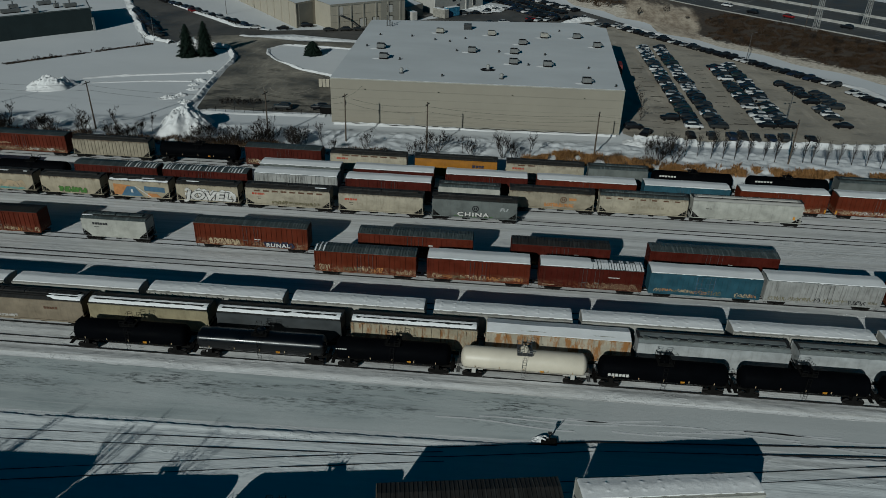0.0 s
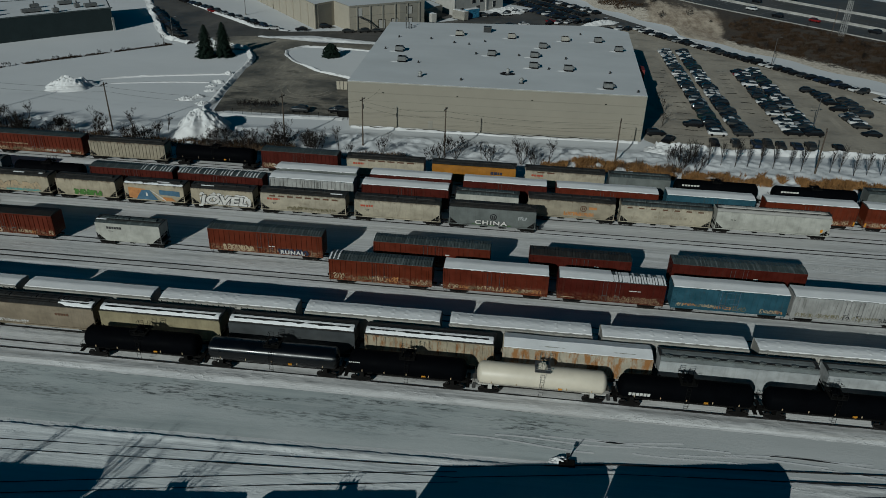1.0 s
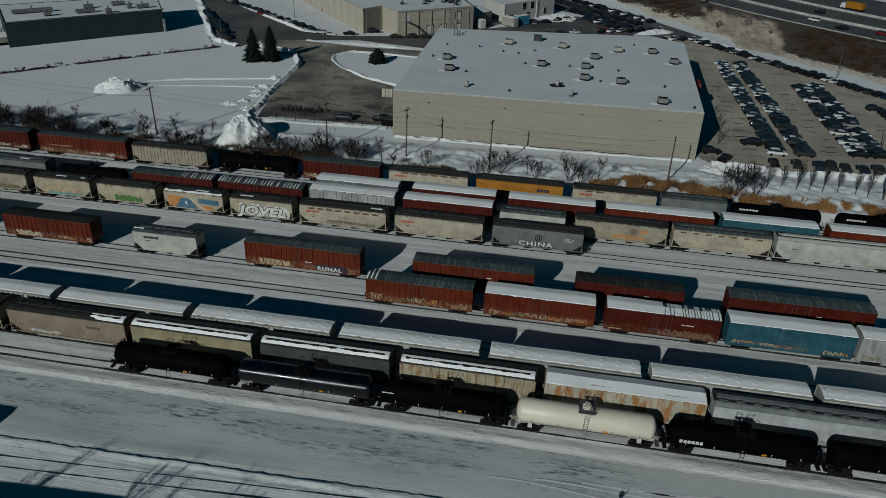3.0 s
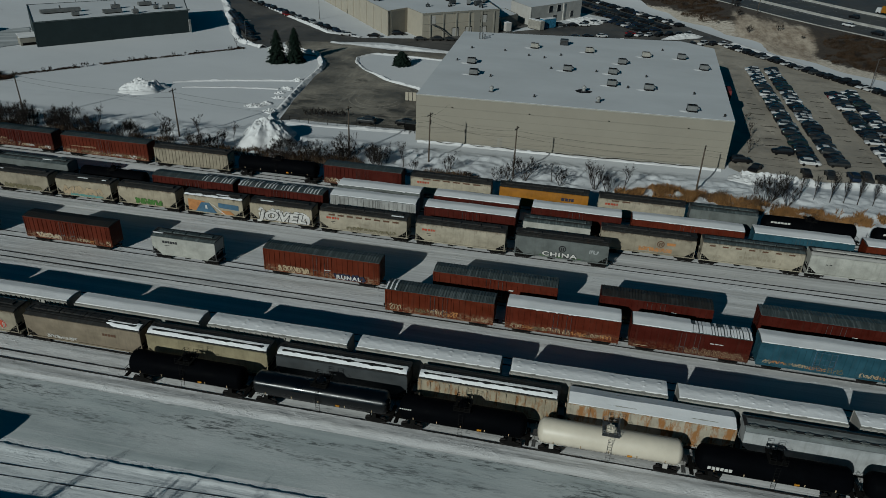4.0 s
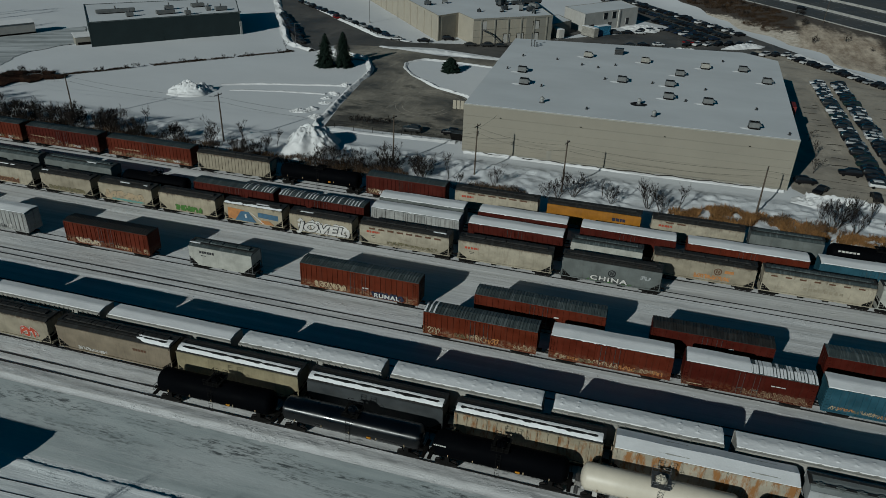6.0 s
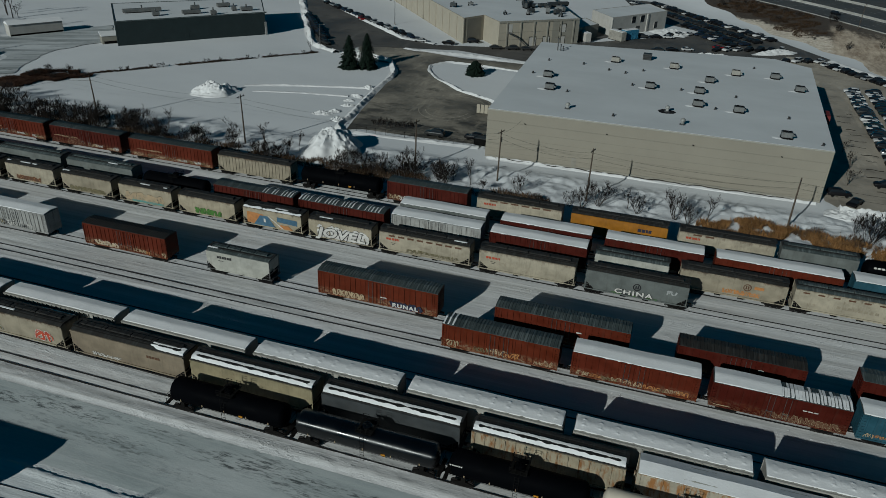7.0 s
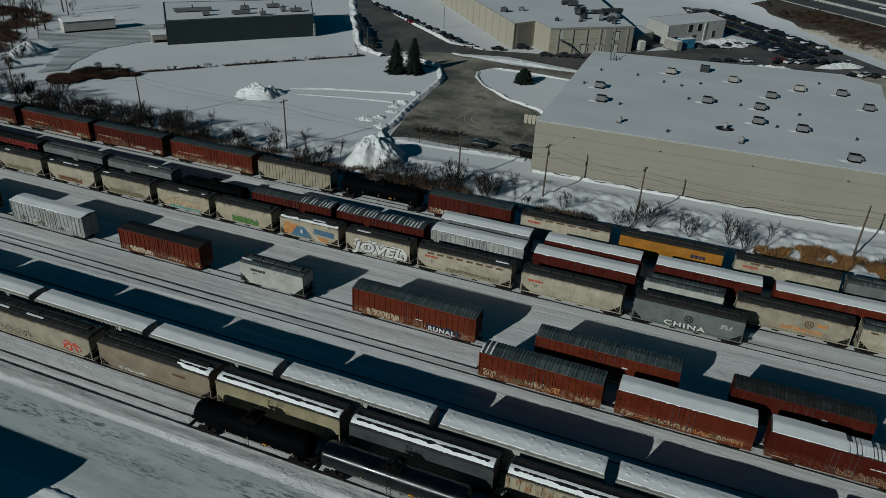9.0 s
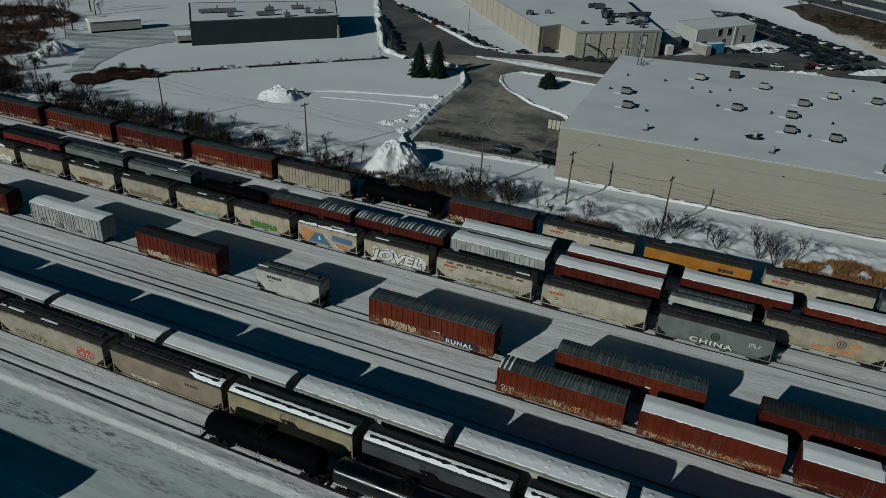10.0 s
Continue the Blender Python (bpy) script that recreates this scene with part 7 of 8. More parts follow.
row_of((2, 338), (14, 347), 4.0, 60, 0.1)
row_of((-8, 329), (2, 333), 4.5, 20, 0.0)
row_of((16, 316), (44, 330), 4.2, 60, 0.12)
row_of((-1, 307), (10, 313), 5.0, 25, 0.1)
park(21, 322.5, 20, colour="car_red")
park(-120, 307, -42, colour="car_red")
row_of((44, 311), (56, 316), 4.2, 50, 0.0)
# vehicles at the yard fence
for x, y, c in ((-46.5, 183, "car_grey"), (-37, 184.5, "car_black")):
    park(x, y, 0, colour=c, kind="suv")
# traffic on the highway
for s, u, c in ((314, -198, "car_white"), (309.5, -182, "car_black"), (314.5, -168, "car_red"), (315, -143, "car_black"), (309, -120, "car_white"), (313, -262, "car_black"), (318, -330, "car_grey"), (335, -210, "car_black"), (340, -300, "car_white")):
    p = hw_point(s, u, 4.12)
    park(p[0], p[1], -49.5, p[2], c, "suv")


def box_truck(s, u):
    """A lorry with a tall orange box."""
    x, y, z = hw_point(s, u, 4.12)
    t = thing("box_truck", pose(x, y, z, 0, 0, 130.5), "white lorry with an orange cargo box on the highway", "truck")
    part("cargo_box", Geo().box(-5.6, 2.6, -1.25, 1.25, 1.0, 3.9, 0.06), "orange", t)
    cab = part("cab", Geo().prism_y([(3.0, 0.6), (5.2, 0.6), (5.2, 1.6), (4.8, 2.9), (3.0, 3.0)], -1.15, 1.15), "car_white", t)
    part("windscreen", Geo().prism_y([(5.19, 1.7), (5.23, 1.7), (4.87, 2.75), (4.83, 2.75)], -1.0, 1.0), "window", cab)
    part("chassis", Geo().box(-5.4, 4.6, -0.5, 0.5, 0.55, 1.0), "under", t)
    for k in (-4.4, -3.2, 4.0):
        for sy in (-1.05, 1.05):
            part("wheel", cached(("truck_wheel",), lambda: Geo().tube((0, -0.16, 0), (0, 0.16, 0), 0.5, n=12)), "tyre", t, at=pose(k, sy, 0.5))


box_truck(358.4, -209.6)

# ---- poles, lamps and wires ----
def utility_pole(x, y, h, arm=1.2, lean=(0, 0), turn=0, arms=1, label="weathered wooden utility pole with a crossarm"):
    p = thing("utility_pole", pose(x, y, float(ground_z(x, y)) - 0.2, lean[0], lean[1], turn), label, "utility pole", "utility poles beside the yard")
    part("pole", Geo().tube((0, 0, 0), (0, 0, h), 0.19, 0.12, 8), "wood", p)
    for k in range(arms):
        a = part("crossarm", Geo().box(-arm, arm, -0.06, 0.06, h - 0.55 - k * 0.9, h - 0.42 - k * 0.9), "wood", p)
        for ix in (-0.9, -0.5, 0.5, 0.9):
            part("insulator", Geo().tube((ix * arm, 0, h - 0.42 - k * 0.9), (ix * arm, 0, h - 0.2 - k * 0.9), 0.05, n=6), "steel", a)
    part("transformer", Geo().tube((0.35, 0.05, h - 2.6), (0.35, 0.05, h - 1.7), 0.2, n=8), "unit", p) if arm > 1.25 else None
    return p


POLES = [(-168, 160.5, 10.5), (-125.5, 160.0, 11.5), (-84.0, 158.8, 11.6), (-43.5, 160.6, 11.0), (-25.3, 160.9, 11.4), (-6.2, 157.6, 11.2), (31.6, 160.5, 10.2), (75.0, 162.0, 10.5)]
for i, (x, y, h) in enumerate(POLES):
    utility_pole(x, y, h, 1.1 if i != 4 else 1.3, ((0, 0), (0, -1.5), (0, -1.0), (0, 0.5), (0, 0.8), (0, 0.5), (0, 1.0), (0, 1.5))[i], 75)


def wire(a, b, sag, r=0.022):
    pts = []
    a, b = Vector(a), Vector(b)
    for i in range(13):
        t = i / 12
        p = a.lerp(b, t)
        p.z -= sag * 4 * t * (1 - t)
        pts.append(p)
    return Geo().loft([[p + Vector((0, r * math.cos(k * 2.1), r * math.sin(k * 2.1))) for k in range(3)] for p in pts])


for (x0, y0, h0), (x1, y1, h1) in zip(POLES, POLES[1:]):
    w = thing("overhead_wire", pose(0, 0, 0), "thin dark overhead wire between utility poles", "wire", "overhead wires")
    part("strand", wire((x0, y0, h0 - 0.5), (x1, y1, h1 - 0.5), 0.9), "under", w)
    part("strand", wire((x0, y0 + 0.5, h0 - 1.8), (x1, y1 + 0.5, h1 - 1.8), 1.1), "under", w)
w = thing("overhead_wire", pose(0, 0, 0), "thin service wire to the warehouse", "wire", "overhead wires")
part("strand", wire((-25.3, 160.9, 10.8), (-24.0, 175.4, 9.5), 0.4), "under", w)


def street_lamp(x, y, h, z=0.0, heads=1, turn=0.0, label="tall grey lamp post"):
    p = thing("street_lamp", pose(x, y, z, 0, 0, turn), label, "lamp post", "lamp posts")
    part("post", Geo().tube((0, 0, 0), (0, 0, h), 0.13, 0.08, 8), "steel", p)
    part("base", Geo().tube((0, 0, 0), (0, 0, 0.5), 0.3, 0.28, 8), "tan3", p)
    for k in range(heads):
        s = 1 if k == 0 else -1
        a = part("arm", Geo().tube((0, 0, h - 0.1), (s * 1.6, 0, h + 0.15), 0.05, n=6), "steel", p)
        part("head", Geo().box(min(s * 1.4, s * 2.2), max(s * 1.4, s * 2.2), -0.2, 0.2, h + 0.05, h + 0.22, 0.04), "steel", a)


street_lamp(84.6, 193.0, 9.0, 0.15, 2, 30, "tall twin-headed lamp post in the parking lot")
street_lamp(93.5, 262, 10, 0.15, 1, 30)
street_lamp(-104.5, 305, 9.0, 0.15, 1, 190)
street_lamp(-112.5, 254, 8.0, 0.0, 1, 10)
street_lamp(-190, 270, 9, 0.0, 1, 10)
for s, u in ((296, -232), (296, -150), (297, -300), (290, -95)):
    x, y, _ = hw_point(s, u, 0)
    p = thing("utility_pole", pose(x, y, float(ground_z(x, y)) - 0.3, 0, 2, 0), "thin pale pole on the embankment", "pole", "embankment poles")
    part("pole", Geo().tube((0, 0, 0), (0, 0, 11), 0.14, 0.09, 6), "wood", p)
    part("bracket", Geo().tube((0, 0, 10.6), (0.8, 0.2, 10.9), 0.04, n=5), "steel", p)


def gantry(s, u):
    """A lattice sign tower beside the highway."""
    x, y, _ = hw_point(s, u, 0)
    t = thing("lattice_tower", pose(x, y, 4.0, 0, 0, 40), "pale steel lattice tower of a highway sign gantry", "gantry", "highway gantries")
    h = 13.0
    cs = [(-0.9, -0.9), (0.9, -0.9), (0.9, 0.9), (-0.9, 0.9)]
    for cx_, cy_ in cs:
        part("leg", Geo().tube((cx_, cy_, -0.5), (cx_ * 0.7, cy_ * 0.7, h), 0.12, 0.1, 6), "silver", t)
    g = Geo()
    for i in range(9):
        z0, z1 = h * i / 9, h * (i + 1) / 9
        k0, k1 = 1 - 0.3 * i / 9, 1 - 0.3 * (i + 1) / 9
        for a, b in zip(cs, cs[1:] + cs[:1]):
            g.tube((a[0] * k0, a[1] * k0, z0), (b[0] * k1, b[1] * k1, z1), 0.05, n=4)
            g.tube((b[0] * k0, b[1] * k0, z0), (a[0] * k1, a[1] * k1, z1), 0.05, n=4)
    part("bracing", g, "silver", t)
    part("footing", Geo().box(-1.3, 1.3, -1.3, 1.3, -0.6, 0.3, 0.1), "offwhite", t)


gantry(298.5, -147)
gantry(325.6, -141.5)

# ---- snow piles and banks ----


def heap(name, x, y, rx, ry, h, seed, label, material="pile", rough=0.35, turn=0.0):
    """A lumpy heap of ploughed snow."""
    n, m = 90, 34
    th = np.linspace(0, 2 * math.pi, n, endpoint=False)
    rings = []
    for k in range(m + 1):
        f = 1 - k / m
        wob = 1 + 0.35 * (vnoise(np.cos(th) * 2.2 + seed, np.sin(th) * 2.2 + 9, seed) - 0.5)
        px, py = np.cos(th) * f * rx * wob, np.sin(th) * f * ry * wob
        body = 1 - f ** 4
        z = h * (1 - f ** 1.7) * 0.92 + rough * h * (vnoise(px * 0.6 + seed, py * 0.6, seed + 1) - 0.5) * body
        z = z + 0.45 * rough * h * (vnoise(px * 1.6, py * 1.6, seed + 2) - 0.5) * body + (0.34 * (vnoise(px * 2.6, py * 2.6, seed + 4) - 0.5) + 0.2 * (vnoise(px * 5.2, py * 5.2, seed + 5) - 0.5)) * body
        rings.append([(float(a), float(b), float(c)) for a, b, c in zip(px, py, z - 0.15 * (k == 0))])
    g = Geo().loft(rings, caps=False)
    ob = part(name, g, material, at=pose(x, y, float(ground_z(x, y)), 0, 0, turn), smooth=True)
    return tagged(ob, label, "snow pile", "snow piles")


heap("snow_mound", -64.3, 163.6, 7.2, 7.2, 5.2, 3, "large ploughed snow pile above the tracks", rough=0.3)
heap("snow_mound", -114.2, 192.0, 7.0, 4.6, 3.1, 6, "lumpy ploughed snow pile in the open field", rough=0.45, turn=25)
heap("snow_mound", -200.5, 193.5, 4.6, 7, 3.6, 7, "tall snow mound beside the woods", rough=0.15)
heap("snow_mound", -199, 180, 8, 5, 1.8, 8, "low snow mound beside the woods")
for i, (x, y, rx, ry, h) in enumerate(((-77.6, 215, 1.8, 1.5, 0.8), (-79, 188, 3.0, 1.8, 0.5), (-76.8, 190.5, 2.0, 1.5, 0.6), (-77.2, 206, 1.3, 2.4, 0.6), (-73.4, 185, 1.8, 2.0, 0.7), (-77.5, 201.4, 1.4, 1.6, 0.45), (-76, 197, 1.3, 2.0, 0.4))):
    heap("snow_mound", x, y, rx, ry, h, 40 + i, "small blocky snow heap at the yard edge", rough=0.7, turn=20 * i)
heap("snow_mound", 3.0, 345, 9, 7, 1.6, 11, "dirty snow heap between parked cars")
heap("snow_mound", 42, 325, 11, 2.6, 1.7, 12, "grey ploughed snow behind the warehouse", turn=38)
heap("snow_mound", 16, 304, 13, 2.6, 2.0, 13, "ploughed snow behind the warehouse", turn=28)
heap("snow_mound", -97, 249, 7, 3, 2.2, 14, "snow heap beside the spruces", turn=-25)
heap("snow_mound", 45, 172, 6, 4, 1.2, 15, "rutted snow heap at the warehouse corner")


def bank_line(pts, w, h, seed, label, material="pile"):
    """A ploughed ridge along a line of (x, y), low and broken into lumps."""
    dense = []
    for a, b in zip(pts, pts[1:]):
        n = max(1, int((Vector(b) - Vector(a)).length / 0.4))
        dense += [Vector(a).lerp(Vector(b), i / n) for i in range(n)]
    dense.append(Vector(pts[-1]))
    line = [sum((dense[min(len(dense) - 1, max(0, i + j))] for j in range(-4, 5)), Vector((0, 0))) / 9 for i in range(len(dense))]
    m = 13
    P = np.zeros((len(line), m, 2))
    k = np.linspace(-1, 1, m)
    for i, p in enumerate(line):
        d = (line[min(len(line) - 1, i + 1)] - line[max(0, i - 1)]).normalized()
        for j in range(m):
            P[i, j] = (p.x - d.y * k[j] * w * 1.25, p.y + d.x * k[j] * w * 1.25)
    x, y = P[..., 0], P[..., 1]
    along = np.arange(len(line))[:, None] * 0.4
    off = (vnoise(along * 0.12, along * 0 + seed * 7.3, seed) - 0.5) * 0.9
    prof = np.clip(1 - np.abs(k[None, :] - off) / (0.55 + 0.4 * vnoise(along * 0.2, along * 0 + 3, seed)), 0, 1) ** 0.8
    hh = h * (0.35 + 0.9 * vnoise(along * 0.1, along * 0 + 5, seed + 1))
    lump = (vnoise(x * 0.9, y * 0.9, seed) - 0.5) * 0.55 + (vnoise(x * 2.1, y * 2.1, seed + 2) - 0.5) * 0.45
    edge = np.clip((1 - np.abs(k))[None, :] * 4, 0, 1)
    z = ground_z(x, y) + hh * prof * (1 + 0.9 * lump) + edge * 0.12 * vnoise(x * 1.3, y * 1.3, seed + 3) - (1 - edge) * 0.1
    if len(pts) and 170 < pts[0][1]:
        z = z + 0.06
    g = Geo()
    g.v = [tuple(map(float, q)) for q in np.stack([x, y, z], -1).reshape(-1, 3)]
    g.f = [(i * m + j, i * m + j + 1, (i + 1) * m + j + 1, (i + 1) * m + j)[::-1] for i in range(len(line) - 1) for j in range(m - 1)]
    ob = part("snow_bank", g, material, smooth=True)
    return tagged(ob, label, "snow bank", "ploughed snow banks")


bank_line([(-66, 173), (-70.5, 180), (-72.4, 195), (-74.4, 211), (-75.6, 226), (-77.6, 236), (-83, 247), (-92, 249)], 1.1, 1.15, 1, "ploughed snow ridge along the asphalt yard")
bank_line([(-33, 205.5), (-41.5, 217.8), (-52, 223.2), (-63, 234.2), (-68, 241.5), (-70, 248.5), (-66, 255.5), (-51, 255), (-40, 254)], 0.7, 0.55, 2, "snow edge of the planted island")
bank_line([(-86, 267.5), (-81, 265.6), (-63, 267), (-40, 266.5)], 1.6, 0.5, 3, "snow strip between street and yard")
bank_line([(-166, 343), (-131, 281), (-124, 269), (-115, 256.5), (-104, 250)], 1.5, 1.0, 4, "snow bank along the street")
bank_line([(-154, 342), (-119, 307), (-92, 282.2), (-78, 278.4)], 1.2, 0.7, 5, "snow bank behind the parked cars")
bank_line([(42, 173.4), (60, 173.8), (90, 176.9), (106, 179.2), (122, 194)], 1.6, 1.1, 6, "snow bank in front of the parking lot")
bank_line([(126, 216), (121, 235), (102, 259), (86, 280), (72, 306), (60, 322)], 1.5, 0.3, 7, "snow bank between parking lot and embankment")
bank_line([(-66, 177.6), (-50, 178.6), (-34, 179.6)], 0.9, 0.3, 8, "snow bank in front of the asphalt yard")
bank_line([(-31.5, 174.0), (0, 175.0), (39, 176.2)], 0.6, 0.35, 9, "snow drift along the warehouse wall")
bank_line([(-111, 201.8), (-96, 208.7), (-78, 214.6)], 0.6, 0.28, 10, "low plough ridge across the field")
bank_line([(-106, 198), (-92, 202.5), (-79, 205)], 0.5, 0.12, 12, "thin plough ridge across the field")

# fence in front of the asphalt yard
fence = thing("fence", pose(0, 0, 0), "low fence with thin steel posts along the asphalt yard", "fence")
for i in range(14):
    x = -65 + 2.45 * i
    part("post", cached(("fence_post",), lambda: Geo().tube((0, 0, 0), (0, 0, 1.6), 0.05, n=6)), "under", fence, at=pose(x, 178.2 + 0.1 * i, 0))
part("rail", Geo().tube((-65, 178.2, 1.5), (-33, 179.5, 1.5), 0.02, n=4), "under", fence)
part("rail", Geo().tube((-65, 178.2, 0.8), (-33, 179.5, 0.8), 0.015, n=4), "under", fence)
gate = thing("slatted_fence", pose(-38.6, 205.8, 0.1, 0, 0, 5), "tan slatted enclosure beside the warehouse", "fence")
for i in range(7):
    part("slat", cached(("slat",), lambda: Geo().box(-0.45, 0.45, -0.06, 0.06, 0, 2.4, 0.03)), "tan2", gate, at=pose(-3.2 + 1.05 * i, 0, 0))
part("rail", Geo().box(-3.7, 3.7, 0.06, 0.14, 1.9, 2.05), "wood", gate)
bx = thing("waste_container", pose(-34.6, 181.4, 0.15), "dark steel waste container beside the warehouse", "skip")
part("body", Geo().loft([[(-1.3, -0.9, 0.2), (1.3, -0.9, 0.2), (1.3, 0.9, 0.2), (-1.3, 0.9, 0.2)], [(-1.5, -1.1, 1.9), (1.5, -1.1, 1.9), (1.5, 1.1, 1.9), (-1.5, 1.1, 1.9)]]), "under", bx)
part("lid", Geo().box(-1.5, 1.5, -1.1, 1.1, 1.9, 2.0, 0.03), "dkgrey", bx)

# tyre lines pressed into the lane
for i in range(9):
    x0, y0, k = 4 + 5.2 * i, 69.5 + 0.5 * (i % 4), (-0.05, 0.03, 0.09, -0.02)[i % 4]
    line = [(x0 + 1.5 * j, y0 + k * j + 0.25 * math.sin(j * 0.5 + i)) for j in range(12)]
    setting("tyre_track", ribbon(line, 0.13, -0.035), "snow", "pale tyre line in the packed snow", "tyre track")

# switch stand on its heap in the foreground
sw = thing("switch_stand", pose(17.3, 66.6, -0.05), "dark switch stand with a tilted lever on a snow heap", "switch stand")
part("post", Geo().tube((0, 0, 0), (0, 0, 1.5), 0.1, 0.08, 8), "under", sw)
part("lever", Geo().tube((0, 0, 0.9), (0.6, 0.2, 1.75), 0.05, 0.04, 6), "under", sw)
part("base", Geo().box(-0.9, 0.9, -0.5, 0.5, 0, 0.35, 0.05), "under", sw)
part("target", Geo().box(-0.22, 0.22, -0.04, 0.04, 1.3, 1.65, 0.02), "ink_black", sw)
heap("snow_mound", 16.8, 67.0, 1.5, 0.8, 0.4, 20, "small snow heap round the switch stand", rough=0.5)


def crumbs(name, spots, count, seed, label):
    """Small broken lumps of snow thrown up beside tracks and banks, (x0, x1, y, spread)."""
    rng = np.random.default_rng(seed)
    g = Geo()
    for k in range(count):
        x0, x1, y, sp = spots[int(rng.integers(len(spots)))]
        x, yy = rng.uniform(x0, x1), y + rng.normal(0, sp)
        if float(vnoise(np.array(x * 0.35), np.array(yy * 0.5), seed)) < 0.25:
            continue
        r, h = rng.uniform(0.06, 0.2), rng.uniform(0.015, 0.05)
        z = float(ground_z(x, yy)) + 0.02
        a = rng.uniform(0, 6.28)
        ring = [(x + math.cos(a + j * 1.257) * r * rng.uniform(0.7, 1.2), yy + math.sin(a + j * 1.257) * r * rng.uniform(0.7, 1.2), z - 0.05) for j in range(5)]
        n = len(g.v)
        g.v += [tuple(map(float, q)) for q in ring] + [(float(x + rng.uniform(-0.05, 0.05)), float(yy), float(z + h))]
        g.f += [(n + j, n + (j + 1) % 5, n + 5) for j in range(5)]
    ob = part(name, g, "snow")
    return tagged(ob, label, "snow", kind="stuff")


crumbs("snow_crumbs", [(-90, 90, 98.4, 0.5)], 1000, 8, "broken snow lumps beside the tracks")


# ---- trees, shrubs and weeds ----
def bare_tree(h, seed, spread, stems=1, depth=5, fine=1.0, up=0.0):
    """Trunk and twigs of a leafless tree or shrub, as two Geos."""
    rng = random.Random(seed)
    trunk, twigs = Geo(), Geo()

    def grow(p, d, length, r, level):
        q = p + d * length
        g = trunk if level <= 1 else twigs
        g.tube(p, q, r, r * 0.68, 5 if level < 2 else 3)
        if level >= depth:
            return
        n = rng.choice((2, 3)) if level < depth - 1 else 3
        for _ in range(n):
            side = Vector((rng.uniform(-1, 1), rng.uniform(-1, 1), rng.uniform(-0.15, 0.6)))
            e = (d * rng.uniform(0.6, 1.1) + side * spread + Vector((0, 0, up))).normalized()
            t = rng.uniform(0.45, 1.0)
            grow(p + d * length * t, e, length * rng.uniform(0.55, 0.85), max(r * 0.58, 0.012 * fine), level + 1)

    for s in range(stems):
        a = 2 * math.pi * s / stems + rng.uniform(-0.3, 0.3)
        lean = 0.0 if stems == 1 else rng.uniform(0.25, 0.7)
        d = Vector((math.cos(a) * lean, math.sin(a) * lean, 1)).normalized()
        grow(Vector((math.cos(a) * 0.12 * (stems > 1), math.sin(a) * 0.12 * (stems > 1), -0.1)), d, h * rng.uniform(0.3, 0.4), h * (0.017 if stems == 1 else 0.011), 0)
    return trunk, twigs


def spruce(h, r, seed, power=0.85):
    rng = random.Random(seed)
    trunk = Geo().tube((0, 0, 0), (0, 0, h * 0.97), h * 0.016, 0.02, 7)
    crown = Geo()
    z = h * 0.06
    while z < h * 0.99:
        f = 1 - z / h
        n = int(7 + 11 * f)
        for i in range(n):
            a = 2 * math.pi * i / n + rng.uniform(-0.3, 0.3)
            shape = math.sqrt(max(0.0, 1 - (z / h) ** 2)) if power < 0.5 else (f ** power) * min(1.0, 0.55 + 5 * (z / h))
            L = r * shape * rng.uniform(0.7, 1.12) + 0.12
            dx, dy = math.cos(a), math.sin(a)
            drop = L * rng.uniform(0.15, 0.4)
            px, py = -dy, dx
            for k in range(4):
                t0, t1 = k / 4, (k + 1.15) / 4
                w = (0.34 * L + 0.12) * (1 - 0.6 * t0) * rng.uniform(0.7, 1.2)
                b0 = (dx * L * t0, dy * L * t0, z - drop * t0 ** 1.5 + rng.uniform(-0.05, 0.05))
                b1 = (dx * L * t1, dy * L * t1, z - drop * t1 ** 1.5 - 0.1)
                m0 = ((b0[0] + b1[0]) / 2 + px * w, (b0[1] + b1[1]) / 2 + py * w, (b0[2] + b1[2]) / 2 - 0.22 * w - rng.uniform(0, 0.12))
                m1 = ((b0[0] + b1[0]) / 2 - px * w, (b0[1] + b1[1]) / 2 - py * w, (b0[2] + b1[2]) / 2 - 0.22 * w - rng.uniform(0, 0.12))
                crown.add([b0, m0, b1, m1], [(0, 1, 2), (0, 2, 3)])
        z += h * (0.018 + 0.012 * f)
    return trunk, crown


def tree_thing(name, x, y, meshes, label, category, group, size=1.0, turn=0.0, mats=("bark", "twig"), z=None):
    z = float(ground_z(x, y)) - 0.1 if z is None else z
    t = thing(name, pose(x, y, z, 0, 0, turn) @ Matrix.Scale(size, 4), label, category, group)
    part("trunk", meshes[0], mats[0], t)
    part("crown", meshes[1], mats[1], t)
    return t


def pair(g):
    return g[0].mesh("trunk", True), g[1].mesh("crown")


vr = random.Random(5)
SP = [pair(spruce(10.6, 3.7, 1, 0.62)), pair(spruce(11.2, 3.6, 2, 0.62))]
tree_thing("spruce_tree", -92.0, 233.5, SP[0], "dark green spruce at the field's edge", "spruce", "spruces", 1.0, 0, ("bark", "needle"))
tree_thing("spruce_tree", -87.0, 236.0, SP[1], "taller dark green spruce beside its twin", "spruce", "spruces", 1.0, 40, ("bark", "needle"))
tree_thing("spruce_tree", -53.3, 243.5, pair(spruce(5.0, 3.3, 3, 0.45)), "round dark evergreen bush on the snowy island", "evergreen bush", "", 0.95, 0, ("bark", "needle"))
tree_thing("spruce_tree", 30.5, 301, SP[0], "small spruce behind the warehouse", "spruce", "spruces", 0.25, 0, ("bark", "needle"))

BUSH = [pair(bare_tree(4.6, 10 + i, 0.55, 6, 5, 1.15, 0.1)) for i in range(5)]
TREE = [pair(bare_tree(7.4, 30 + i, 0.55, 1, 6, 1.2, 0.08)) for i in range(4)]


